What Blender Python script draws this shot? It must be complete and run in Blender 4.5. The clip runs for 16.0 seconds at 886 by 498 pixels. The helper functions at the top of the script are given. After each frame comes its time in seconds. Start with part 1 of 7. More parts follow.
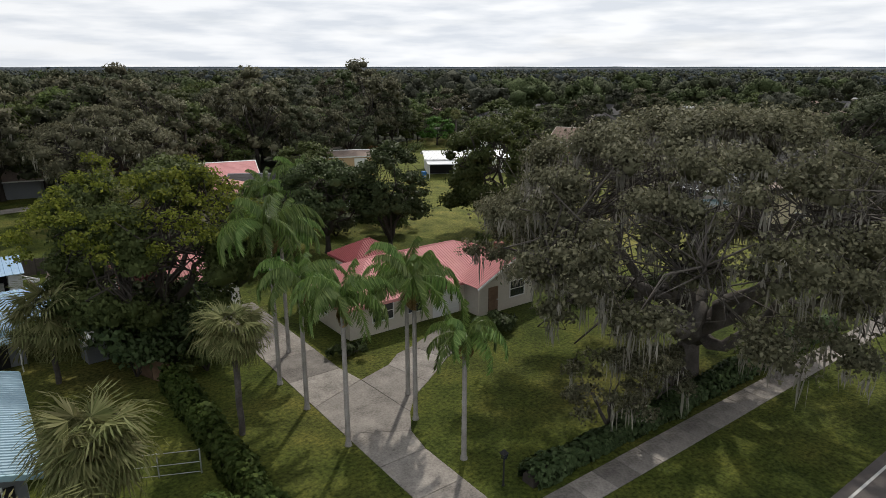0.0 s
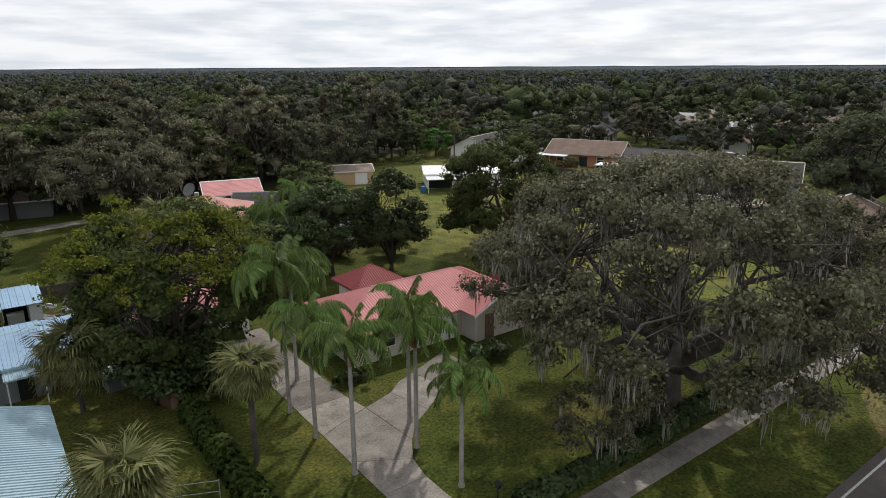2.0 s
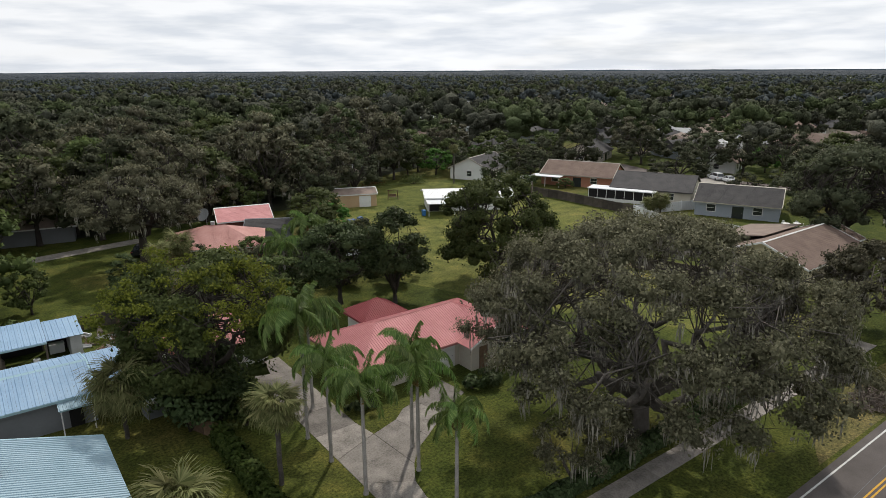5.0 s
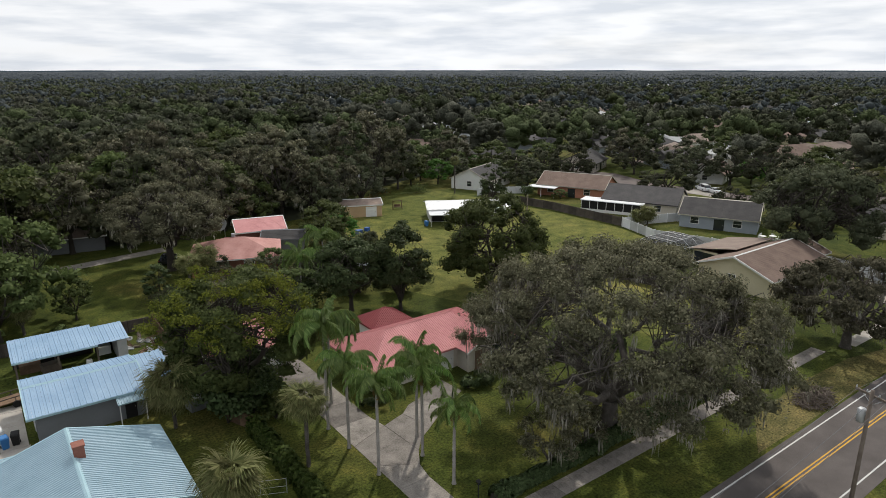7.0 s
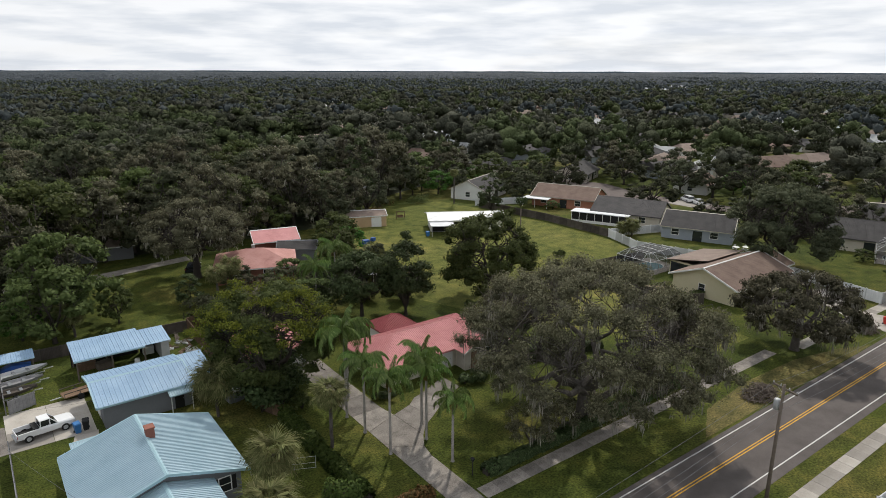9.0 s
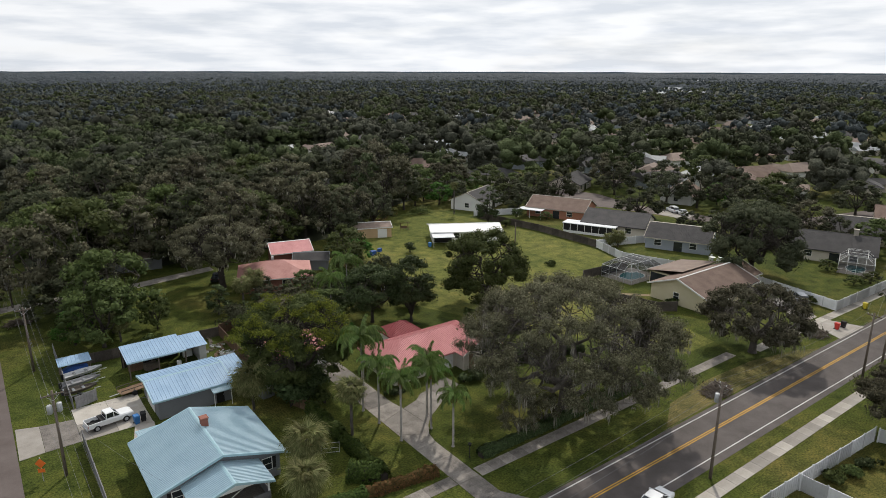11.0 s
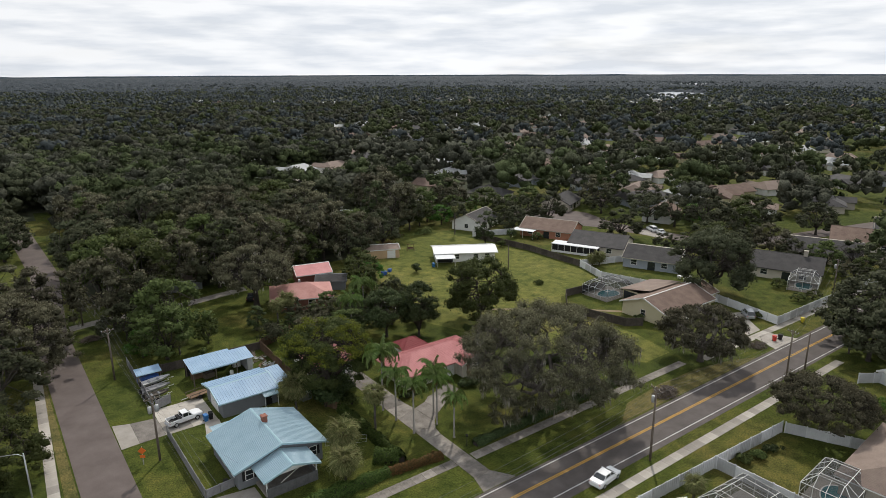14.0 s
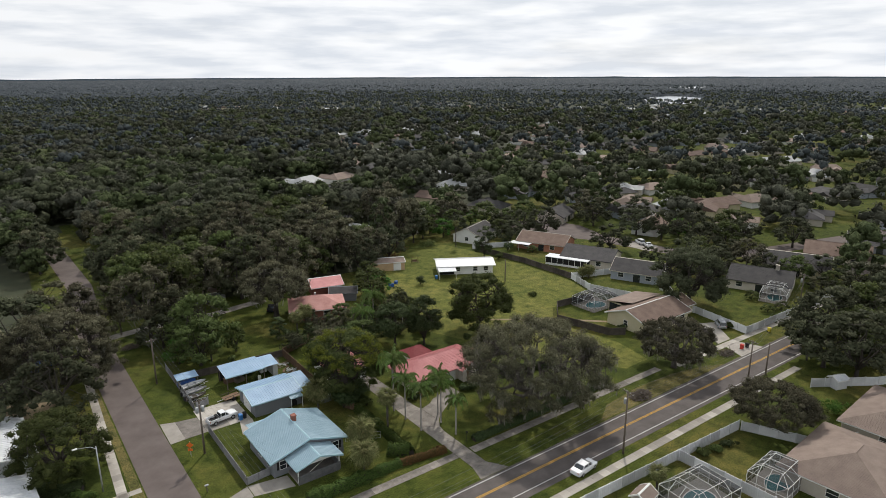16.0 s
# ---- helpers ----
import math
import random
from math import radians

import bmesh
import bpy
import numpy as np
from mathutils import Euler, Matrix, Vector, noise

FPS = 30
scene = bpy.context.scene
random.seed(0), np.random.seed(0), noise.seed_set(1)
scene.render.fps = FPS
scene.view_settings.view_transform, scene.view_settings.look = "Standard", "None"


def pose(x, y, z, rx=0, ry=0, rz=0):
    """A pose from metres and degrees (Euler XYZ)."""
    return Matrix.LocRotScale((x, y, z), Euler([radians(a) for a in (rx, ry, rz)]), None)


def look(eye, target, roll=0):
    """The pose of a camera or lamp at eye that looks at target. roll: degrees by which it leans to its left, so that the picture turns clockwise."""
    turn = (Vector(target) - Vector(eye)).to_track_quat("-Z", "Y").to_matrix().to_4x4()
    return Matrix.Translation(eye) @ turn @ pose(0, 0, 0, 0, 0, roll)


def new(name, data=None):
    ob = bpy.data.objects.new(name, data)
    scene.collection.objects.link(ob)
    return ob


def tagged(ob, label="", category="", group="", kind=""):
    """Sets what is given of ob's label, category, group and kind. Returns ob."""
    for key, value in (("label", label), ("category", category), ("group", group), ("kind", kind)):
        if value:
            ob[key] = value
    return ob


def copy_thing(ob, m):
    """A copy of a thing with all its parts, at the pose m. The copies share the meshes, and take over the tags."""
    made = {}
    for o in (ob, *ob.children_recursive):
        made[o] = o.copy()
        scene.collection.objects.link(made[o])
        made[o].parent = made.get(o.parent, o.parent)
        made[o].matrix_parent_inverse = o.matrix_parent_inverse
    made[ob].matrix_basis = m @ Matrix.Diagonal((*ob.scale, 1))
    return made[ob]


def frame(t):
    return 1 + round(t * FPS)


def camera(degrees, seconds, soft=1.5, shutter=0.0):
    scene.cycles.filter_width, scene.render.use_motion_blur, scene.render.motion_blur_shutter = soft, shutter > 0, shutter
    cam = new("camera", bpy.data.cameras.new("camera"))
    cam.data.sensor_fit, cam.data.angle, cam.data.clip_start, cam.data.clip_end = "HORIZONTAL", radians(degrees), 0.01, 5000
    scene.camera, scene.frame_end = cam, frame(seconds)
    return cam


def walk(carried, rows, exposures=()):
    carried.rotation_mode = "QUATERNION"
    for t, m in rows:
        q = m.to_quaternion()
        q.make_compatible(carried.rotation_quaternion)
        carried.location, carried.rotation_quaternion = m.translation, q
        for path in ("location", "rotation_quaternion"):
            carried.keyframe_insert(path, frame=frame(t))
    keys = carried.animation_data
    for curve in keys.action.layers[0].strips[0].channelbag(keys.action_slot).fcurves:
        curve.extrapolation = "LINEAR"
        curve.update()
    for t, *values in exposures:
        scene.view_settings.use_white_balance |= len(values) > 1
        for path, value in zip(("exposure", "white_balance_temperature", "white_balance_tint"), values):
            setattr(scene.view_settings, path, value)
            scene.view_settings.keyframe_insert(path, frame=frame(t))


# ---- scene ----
cam = camera(69.2, 16.0, soft=0.7)
PATH = [
    (0, (0.105, 1.761, 17.634), (1.255, 3.303, 17.088), -0.0),
    (0.5, (-0.135, 1.453, 18.283), (1.015, 2.996, 17.736), 0.0),
    (1, (-0.345, 1.06, 19.024), (0.803, 2.603, 18.476), -0.2),
    (1.5, (-0.715, 0.655, 19.847), (0.435, 2.196, 19.299), -0.1),
    (2, (-0.957, 0.211, 20.526), (0.194, 1.752, 19.979), -0.3),
    (2.5, (-1.229, -0.19, 21.244), (-0.078, 1.352, 20.699), -0.3),
    (3, (-1.499, -0.478, 21.901), (-0.346, 1.064, 21.358), -0.3),
    (3.5, (-1.891, -1.057, 22.814), (-0.739, 0.485, 22.271), -0.2),
    (4, (-2.325, -1.762, 23.557), (-1.174, -0.218, 23.019), -0.3),
    (6.5, (-6.852, -7.985, 27.971), (-5.703, -6.44, 27.431), -0.1),
    (7, (-8.088, -9.667, 29.007), (-6.94, -8.121, 28.466), -0.0),
    (7.5, (-9.413, -11.374, 30.004), (-8.264, -9.829, 29.463), 0.1),
    (8, (-10.83, -13.211, 31.047), (-9.681, -11.666, 30.506), 0.1),
    (8.5, (-12.331, -15.07, 32.215), (-11.181, -13.526, 31.674), 0.2),
    (9, (-13.754, -16.984, 33.351), (-12.604, -15.44, 32.811), 0.2),
    (11.5, (-21.735, -27.185, 39.951), (-20.585, -25.641, 39.41), 0.1),
    (12, (-23.423, -29.365, 41.441), (-22.273, -27.82, 40.901), 0.0),
    (12.5, (-25.179, -31.752, 42.908), (-24.031, -30.205, 42.371), -0.0),
    (13, (-27.013, -34.057, 44.62), (-25.863, -32.512, 44.082), -0.1),
    (13.5, (-28.853, -36.636, 46.408), (-27.705, -35.088, 45.872), -0.1),
    (14, (-30.762, -39.303, 48.297), (-29.615, -37.754, 47.761), -0.2),
    (14.5, (-32.694, -41.71, 49.914), (-31.547, -40.161, 49.38), -0.1),
    (15, (-34.703, -44.299, 51.664), (-33.557, -42.749, 51.132), -0.1),
    (15.5, (-36.707, -46.884, 53.607), (-35.561, -45.334, 53.073), -0.2),
    (16, (-38.688, -49.275, 55.369), (-37.542, -47.725, 54.837), -0.2),
]
walk(cam, [(t, look(eye, target, roll)) for t, eye, target, roll in PATH])

# ---- world, sun ----
SUN_AZ, SUN_EL = radians(45), radians(48)      # the sun stands towards +x +y
world = bpy.data.worlds.new("sky")
scene.world = world
world.use_nodes = True
wn, wl = world.node_tree.nodes, world.node_tree.links
wn.clear()
w_out, w_bg = wn.new("ShaderNodeOutputWorld"), wn.new("ShaderNodeBackground")
w_sky = wn.new("ShaderNodeTexSky")
w_sky.sky_type, w_sky.sun_disc = "NISHITA", False
w_sky.sun_elevation, w_sky.sun_rotation = SUN_EL, radians(90) - SUN_AZ
w_sky.air_density, w_sky.dust_density = 1.0, 1.5
w_co, w_map = wn.new("ShaderNodeTexCoord"), wn.new("ShaderNodeMapping")
w_map.inputs["Scale"].default_value = (2.2, 2.2, 15.0)
w_n1, w_n2 = wn.new("ShaderNodeTexNoise"), wn.new("ShaderNodeTexNoise")
w_n1.inputs["Scale"].default_value, w_n1.inputs["Detail"].default_value = 1.6, 9.0
w_n1.inputs["Roughness"].default_value, w_n1.inputs["Distortion"].default_value = 0.55, 0.3
w_n2.inputs["Scale"].default_value, w_n2.inputs["Detail"].default_value = 4.0, 6.0
w_ramp, w_ramp2 = wn.new("ShaderNodeValToRGB"), wn.new("ShaderNodeValToRGB")
w_ramp.color_ramp.elements[0].position, w_ramp.color_ramp.elements[1].position = 0.30, 0.50
w_ramp.color_ramp.elements[0].color = (0.88, 0.88, 0.88, 1)
w_ramp2.color_ramp.elements[0].position, w_ramp2.color_ramp.elements[1].position = 0.36, 0.62
w_ramp2.color_ramp.elements[0].color = (8.5, 9.0, 9.75, 1)
w_ramp2.color_ramp.elements[1].color = (11.3, 11.5, 11.8, 1)
w_mix = wn.new("ShaderNodeMixRGB")
wl.new(w_co.outputs["Generated"], w_map.inputs["Vector"])
wl.new(w_map.outputs["Vector"], w_n1.inputs["Vector"])
wl.new(w_map.outputs["Vector"], w_n2.inputs["Vector"])
wl.new(w_n1.outputs["Fac"], w_ramp.inputs["Fac"])
wl.new(w_n2.outputs["Fac"], w_ramp2.inputs["Fac"])
wl.new(w_ramp.outputs["Color"], w_mix.inputs["Fac"])
wl.new(w_sky.outputs["Color"], w_mix.inputs["Color1"])
# clouds are brightest towards the sun and greyer on the far side of the sky
w_dot, w_fall, w_tone = wn.new("ShaderNodeVectorMath"), wn.new("ShaderNodeMapRange"), wn.new("ShaderNodeMixRGB")
w_dot.operation = "DOT_PRODUCT"
w_dot.inputs[1].default_value = (math.cos(SUN_AZ), math.sin(SUN_AZ), 0.0)
w_fall.inputs["From Min"].default_value, w_fall.inputs["From Max"].default_value = 0.6, 1.0
w_fall.inputs["To Min"].default_value, w_fall.inputs["To Max"].default_value = 0.90, 1.0
w_tone.blend_type, w_tone.inputs["Fac"].default_value = "MULTIPLY", 1.0
wl.new(w_co.outputs["Generated"], w_dot.inputs[0])
wl.new(w_dot.outputs["Value"], w_fall.inputs["Value"])
wl.new(w_ramp2.outputs["Color"], w_tone.inputs["Color1"])
wl.new(w_fall.outputs["Result"], w_tone.inputs["Color2"])
wl.new(w_tone.outputs["Color"], w_mix.inputs["Color2"])
wl.new(w_mix.outputs["Color"], w_bg.inputs["Color"])
wl.new(w_bg.outputs["Background"], w_out.inputs["Surface"])
w_bg.inputs["Strength"].default_value = 0.097
sun = new("sun", bpy.data.lights.new("sun", "SUN"))
sun.data.energy, sun.data.angle, sun.data.color = 3.1, radians(1.2), (1.0, 0.94, 0.85)
sun.matrix_world = look((100 * math.cos(SUN_AZ) * math.cos(SUN_EL), 100 * math.sin(SUN_AZ) * math.cos(SUN_EL), 100 * math.sin(SUN_EL)), (0, 0, 0))
scene.view_settings.exposure = -0.15


# ---- materials ----
def material(name, cols, big=0.3, fine=8.0, rough=0.8, bump=0.0, metal=0.0, vary="", trans=0.0, spec=0.3, fine_amt=0.35, bump_dist=0.02):
    """Colours mixed by a large and a fine noise; vary: 'island' or 'object' adds a brightness change from piece to piece."""
    m = bpy.data.materials.new(name)
    m.use_nodes = True
    n, l = m.node_tree.nodes, m.node_tree.links
    b = n["Principled BSDF"]
    co = n.new("ShaderNodeTexCoord")
    a, c = n.new("ShaderNodeTexNoise"), n.new("ShaderNodeTexNoise")
    a.inputs["Scale"].default_value, a.inputs["Detail"].default_value, a.inputs["Roughness"].default_value = big, 6, 0.6
    c.inputs["Scale"].default_value, c.inputs["Detail"].default_value, c.inputs["Roughness"].default_value = fine, 5, 0.65
    l.new(co.outputs["Object"], a.inputs["Vector"])
    l.new(co.outputs["Object"], c.inputs["Vector"])
    mixf = n.new("ShaderNodeMath")
    mixf.operation = "MULTIPLY_ADD"
    mixf.inputs[1].default_value = fine_amt
    l.new(c.outputs["Fac"], mixf.inputs[0])
    sc = n.new("ShaderNodeMath")
    sc.operation = "MULTIPLY"
    sc.inputs[1].default_value = 1 - fine_amt
    if vary == "island":
        g = n.new("ShaderNodeNewGeometry")
        l.new(g.outputs["Random Per Island"], sc.inputs[0])
    else:
        l.new(a.outputs["Fac"], sc.inputs[0])
    l.new(sc.outputs[0], mixf.inputs[2])
    r = n.new("ShaderNodeValToRGB")
    k = len(cols)
    lo, hi = (0.15, 0.85) if vary == "island" else (0.32, 0.68)
    while len(r.color_ramp.elements) < k:
        r.color_ramp.elements.new(0.5)
    for i, col in enumerate(cols):
        r.color_ramp.elements[i].position = lo + (hi - lo) * i / max(1, k - 1)
        r.color_ramp.elements[i].color = (*col, 1)
    l.new(mixf.outputs[0], r.inputs["Fac"])
    colour = r.outputs["Color"]
    if vary:
        oi = n.new("ShaderNodeObjectInfo")
        hs = n.new("ShaderNodeHueSaturation")
        mr = n.new("ShaderNodeMapRange")
        mr.inputs["To Min"].default_value, mr.inputs["To Max"].default_value = 0.72, 1.3
        mh = n.new("ShaderNodeMapRange")
        mh.inputs["To Min"].default_value, mh.inputs["To Max"].default_value = (0.490, 0.517) if vary == "island" else (0.497, 0.503)
        l.new(oi.outputs["Random"], mr.inputs["Value"])
        l.new(oi.outputs["Random"], mh.inputs["Value"])
        l.new(mr.outputs["Result"], hs.inputs["Value"])
        l.new(mh.outputs["Result"], hs.inputs["Hue"])
        l.new(colour, hs.inputs["Color"])
        colour = hs.outputs["Color"]
    l.new(colour, b.inputs["Base Color"])
    b.inputs["Roughness"].default_value, b.inputs["Metallic"].default_value = rough, metal
    b.inputs["Specular IOR Level"].default_value = spec
    if bump:
        bp = n.new("ShaderNodeBump")
        bp.inputs["Strength"].default_value, bp.inputs["Distance"].default_value = bump, bump_dist
        l.new(c.outputs["Fac"], bp.inputs["Height"])
        l.new(bp.outputs["Normal"], b.inputs["Normal"])
    if trans:
        t, mx = n.new("ShaderNodeBsdfTranslucent"), n.new("ShaderNodeMixShader")
        mx.inputs["Fac"].default_value = trans
        l.new(colour, t.inputs["Color"])
        l.new(b.outputs["BSDF"], mx.inputs[1])
        l.new(t.outputs["BSDF"], mx.inputs[2])
        l.new(mx.outputs["Shader"], n["Material Output"].inputs["Surface"])
    return m


def ground_material(name, tones):
    """Lawn: green, yellowed and bare patches at three scales."""
    m = bpy.data.materials.new(name)
    m.use_nodes = True
    n, l = m.node_tree.nodes, m.node_tree.links
    b = n["Principled BSDF"]
    co = n.new("ShaderNodeTexCoord")
    f = []
    for s, d in ((0.035, 4), (0.45, 7), (5.0, 8)):
        t = n.new("ShaderNodeTexNoise")
        t.inputs["Scale"].default_value, t.inputs["Detail"].default_value, t.inputs["Roughness"].default_value = s, d, 0.62
        l.new(co.outputs["Object"], t.inputs["Vector"])
        f.append(t.outputs["Fac"])
    def ramp(fac, stops):
        r = n.new("ShaderNodeValToRGB")
        while len(r.color_ramp.elements) < len(stops):
            r.color_ramp.elements.new(0.5)
        for i, (p, c) in enumerate(stops):
            r.color_ramp.elements[i].position, r.color_ramp.elements[i].color = p, (*c, 1)
        l.new(fac, r.inputs["Fac"])
        return r.outputs["Color"]
    big = ramp(f[0], [(0.36, tones[0]), (0.50, tones[1]), (0.64, tones[2])])
    mid = ramp(f[1], [(0.28, (0.42, 0.50, 0.42)), (0.47, (0.92, 0.96, 0.88)), (0.70, (1.5, 1.36, 1.3))])
    fin = ramp(f[2], [(0.32, (0.35, 0.4, 0.35)), (0.5, (1.0, 1.0, 1.0)), (0.68, (1.7, 1.62, 1.5))])
    col = big
    for o in (mid, fin):
        x = n.new("ShaderNodeMixRGB")
        x.blend_type, x.inputs["Fac"].default_value = "MULTIPLY", 1.0
        l.new(col, x.inputs["Color1"])
        l.new(o, x.inputs["Color2"])
        col = x.outputs["Color"]
    l.new(col, b.inputs["Base Color"])
    b.inputs["Roughness"].default_value, b.inputs["Specular IOR Level"].default_value = 0.95, 0.1
    bp = n.new("ShaderNodeBump")
    bp.inputs["Strength"].default_value, bp.inputs["Distance"].default_value = 0.8, 0.08
    l.new(f[2], bp.inputs["Height"])
    l.new(bp.outputs["Normal"], b.inputs["Normal"])
    return m


M_LAWN = ground_material("lawn", [(0.040, 0.053, 0.012), (0.056, 0.068, 0.014), (0.088, 0.083, 0.024)])
M_DRY = ground_material("dry_grass", [(0.085, 0.080, 0.030), (0.115, 0.100, 0.042), (0.15, 0.125, 0.06)])
M_FIELD = ground_material("field_grass", [(0.084, 0.096, 0.025), (0.106, 0.112, 0.030), (0.138, 0.132, 0.043)])
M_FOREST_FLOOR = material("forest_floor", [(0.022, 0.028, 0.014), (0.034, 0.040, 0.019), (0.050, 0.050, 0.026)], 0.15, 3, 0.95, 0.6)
M_ASPHALT = material("asphalt", [(0.066, 0.057, 0.053), (0.093, 0.081, 0.076), (0.124, 0.109, 0.102)], 0.35, 14, 0.9, 0.3)
M_OLD_ASPHALT = material("old_asphalt", [(0.084, 0.068, 0.063), (0.112, 0.091, 0.084), (0.140, 0.116, 0.108)], 0.3, 14, 0.9, 0.3)
M_CONC = material("concrete", [(0.075, 0.066, 0.058), (0.185, 0.167, 0.150), (0.275, 0.252, 0.226)], 0.7, 9, 0.9, 0.3, vary="object", fine_amt=0.45)
M_CONC_PALE = material("pale_concrete", [(0.25, 0.23, 0.20), (0.325, 0.30, 0.268), (0.39, 0.365, 0.33)], 0.5, 9, 0.9, 0.3, vary="object")
M_DIRT = material("dirt", [(0.16, 0.12, 0.075), (0.22, 0.17, 0.11), (0.27, 0.21, 0.14)], 0.5, 6, 0.95, 0.5)
M_PAINT_W = material("road_white", [(0.42, 0.42, 0.41), (0.6, 0.6, 0.58)], 2, 20, 0.8)
M_PAINT_Y = material("road_yellow", [(0.50, 0.27, 0.03), (0.62, 0.36, 0.05)], 2, 20, 0.8)
M_BLUE = material("pale_blue_metal", [(0.235, 0.345, 0.405), (0.285, 0.395, 0.46), (0.325, 0.435, 0.50)], 0.4, 4, 0.5, 0.0, 0.0, spec=0.35, fine_amt=0.25)
M_BLUE2 = material("blue_metal", [(0.20, 0.315, 0.45), (0.25, 0.37, 0.51), (0.30, 0.42, 0.55)], 0.4, 4, 0.5, 0.0, 0.0, spec=0.35, fine_amt=0.25)
M_BLUE_TRIM = material("pale_blue_trim", [(0.30, 0.46, 0.52), (0.36, 0.52, 0.58)], 0.5, 5, 0.4, spec=0.5)
M_RED = material("red_metal", [(0.46, 0.185, 0.185), (0.54, 0.23, 0.23), (0.60, 0.275, 0.27)], 0.35, 3, 0.6, 0.0, spec=0.25, fine_amt=0.3)
M_RED_DARK = material("dark_red_metal", [(0.22, 0.05, 0.055), (0.29, 0.075, 0.078)], 0.5, 4, 0.6, spec=0.25)
M_PINK_OLD = material("faded_pink_shingle", [(0.34, 0.165, 0.145), (0.44, 0.23, 0.205), (0.50, 0.285, 0.255)], 0.5, 5, 0.9, 0.4)
M_SH_GREY = material("charcoal_shingle", [(0.045, 0.044, 0.045), (0.065, 0.062, 0.062), (0.085, 0.08, 0.078)], 0.5, 6, 0.92, 0.5, vary="object")
M_SH_BROWN = material("brown_shingle", [(0.10, 0.068, 0.055), (0.14, 0.098, 0.08), (0.18, 0.13, 0.105)], 0.5, 6, 0.92, 0.5, vary="object")
M_SH_TAN = material("tan_shingle", [(0.155, 0.118, 0.10), (0.20, 0.155, 0.13), (0.24, 0.19, 0.16)], 0.5, 6, 0.92, 0.5, vary="object")
M_WHITE_ROOF = material("white_metal", [(0.46, 0.48, 0.50), (0.58, 0.60, 0.62), (0.68, 0.69, 0.70)], 0.4, 3, 0.45, spec=0.5)
M_PALE_ROOF = material("pale_grey_roof", [(0.30, 0.31, 0.31), (0.40, 0.41, 0.41)], 0.4, 3, 0.7)
M_WHITE = material("white_paint", [(0.66, 0.66, 0.64), (0.76, 0.76, 0.74)], 0.6, 6, 0.6)
M_VINYL = material("white_vinyl", [(0.50, 0.51, 0.52), (0.64, 0.65, 0.66)], 0.7, 6, 0.5, spec=0.4, vary="object")
M_GREY_WALL = material("grey_siding", [(0.16, 0.17, 0.18), (0.20, 0.21, 0.225)], 0.5, 6, 0.75, 0.2)
M_GREY_FENCE = material("weathered_grey_board", [(0.13, 0.13, 0.135), (0.19, 0.19, 0.195), (0.24, 0.235, 0.235)], 1.5, 9, 0.85, 0.3, vary="object")
M_CREAM = material("cream_stucco", [(0.50, 0.45, 0.30), (0.58, 0.53, 0.37)], 0.5, 8, 0.85, 0.2)
M_BEIGE = material("beige_stucco", [(0.42, 0.38, 0.32), (0.52, 0.48, 0.41)], 0.5, 8, 0.85, 0.2, vary="object")
M_TAN_WALL = material("tan_siding", [(0.42, 0.29, 0.17), (0.52, 0.37, 0.22)], 0.6, 6, 0.8, 0.2)
M_ORANGE = material("orange_brick_wall", [(0.34, 0.15, 0.095), (0.43, 0.20, 0.13)], 0.6, 9, 0.85, 0.3)
M_SLATE_WALL = material("blue_grey_siding", [(0.26, 0.29, 0.33), (0.33, 0.36, 0.40)], 0.6, 6, 0.8, 0.2)
M_BRICK = material("red_brick", [(0.16, 0.065, 0.05), (0.24, 0.10, 0.075)], 1.5, 9, 0.9, 0.4, vary="object")
M_BROWN_WOOD = material("brown_fence_wood", [(0.085, 0.052, 0.034), (0.13, 0.082, 0.052), (0.18, 0.12, 0.08)], 1.2, 8, 0.85, 0.3, vary="object")
M_DARK_WOOD = material("weathered_dark_fence", [(0.045, 0.038, 0.032), (0.075, 0.064, 0.054), (0.105, 0.09, 0.078)], 1.2, 8, 0.9, 0.3, vary="object")
M_POLE = material("weathered_pole_wood", [(0.10, 0.08, 0.065), (0.17, 0.14, 0.115)], 2, 12, 0.9, 0.4)
M_METAL = material("galvanised", [(0.36, 0.37, 0.38), (0.48, 0.49, 0.50)], 2, 10, 0.5, metal=0.4)
# near-black, for dark paint and for interiors whose shade is painted in
M_DARK = material("dark_paint_and_shade", [(0.012, 0.012, 0.013), (0.022, 0.021, 0.02)], 1, 6, 0.8)
M_BLACK = material("black_rubber", [(0.012, 0.012, 0.012), (0.025, 0.025, 0.025)], 3, 12, 0.75)
M_GLASS = material("window_glass", [(0.018, 0.022, 0.026), (0.03, 0.036, 0.042)], 0.6, 3, 0.08, spec=0.8)
M_SCREEN = material("screen_mesh", [(0.05, 0.052, 0.055), (0.075, 0.078, 0.08)], 0.6, 20, 0.8)
scr = M_SCREEN.node_tree
scr_t, scr_m = scr.nodes.new("ShaderNodeBsdfTransparent"), scr.nodes.new("ShaderNodeMixShader")
scr_m.inputs["Fac"].default_value = 0.5
scr.links.new(scr.nodes["Principled BSDF"].outputs["BSDF"], scr_m.inputs[1])
scr.links.new(scr_t.outputs["BSDF"], scr_m.inputs[2])
scr.links.new(scr_m.outputs["Shader"], scr.nodes["Material Output"].inputs["Surface"])
M_WIRE = material("dark_cable", [(0.10, 0.10, 0.11), (0.16, 0.16, 0.17)], 2, 8, 0.6)
M_L_HEDGE = material("hedge_leaves", [(0.045, 0.078, 0.020), (0.075, 0.115, 0.028), (0.12, 0.165, 0.045)], 0.2, 1, 0.55, vary="island", trans=0.4, spec=0.06)
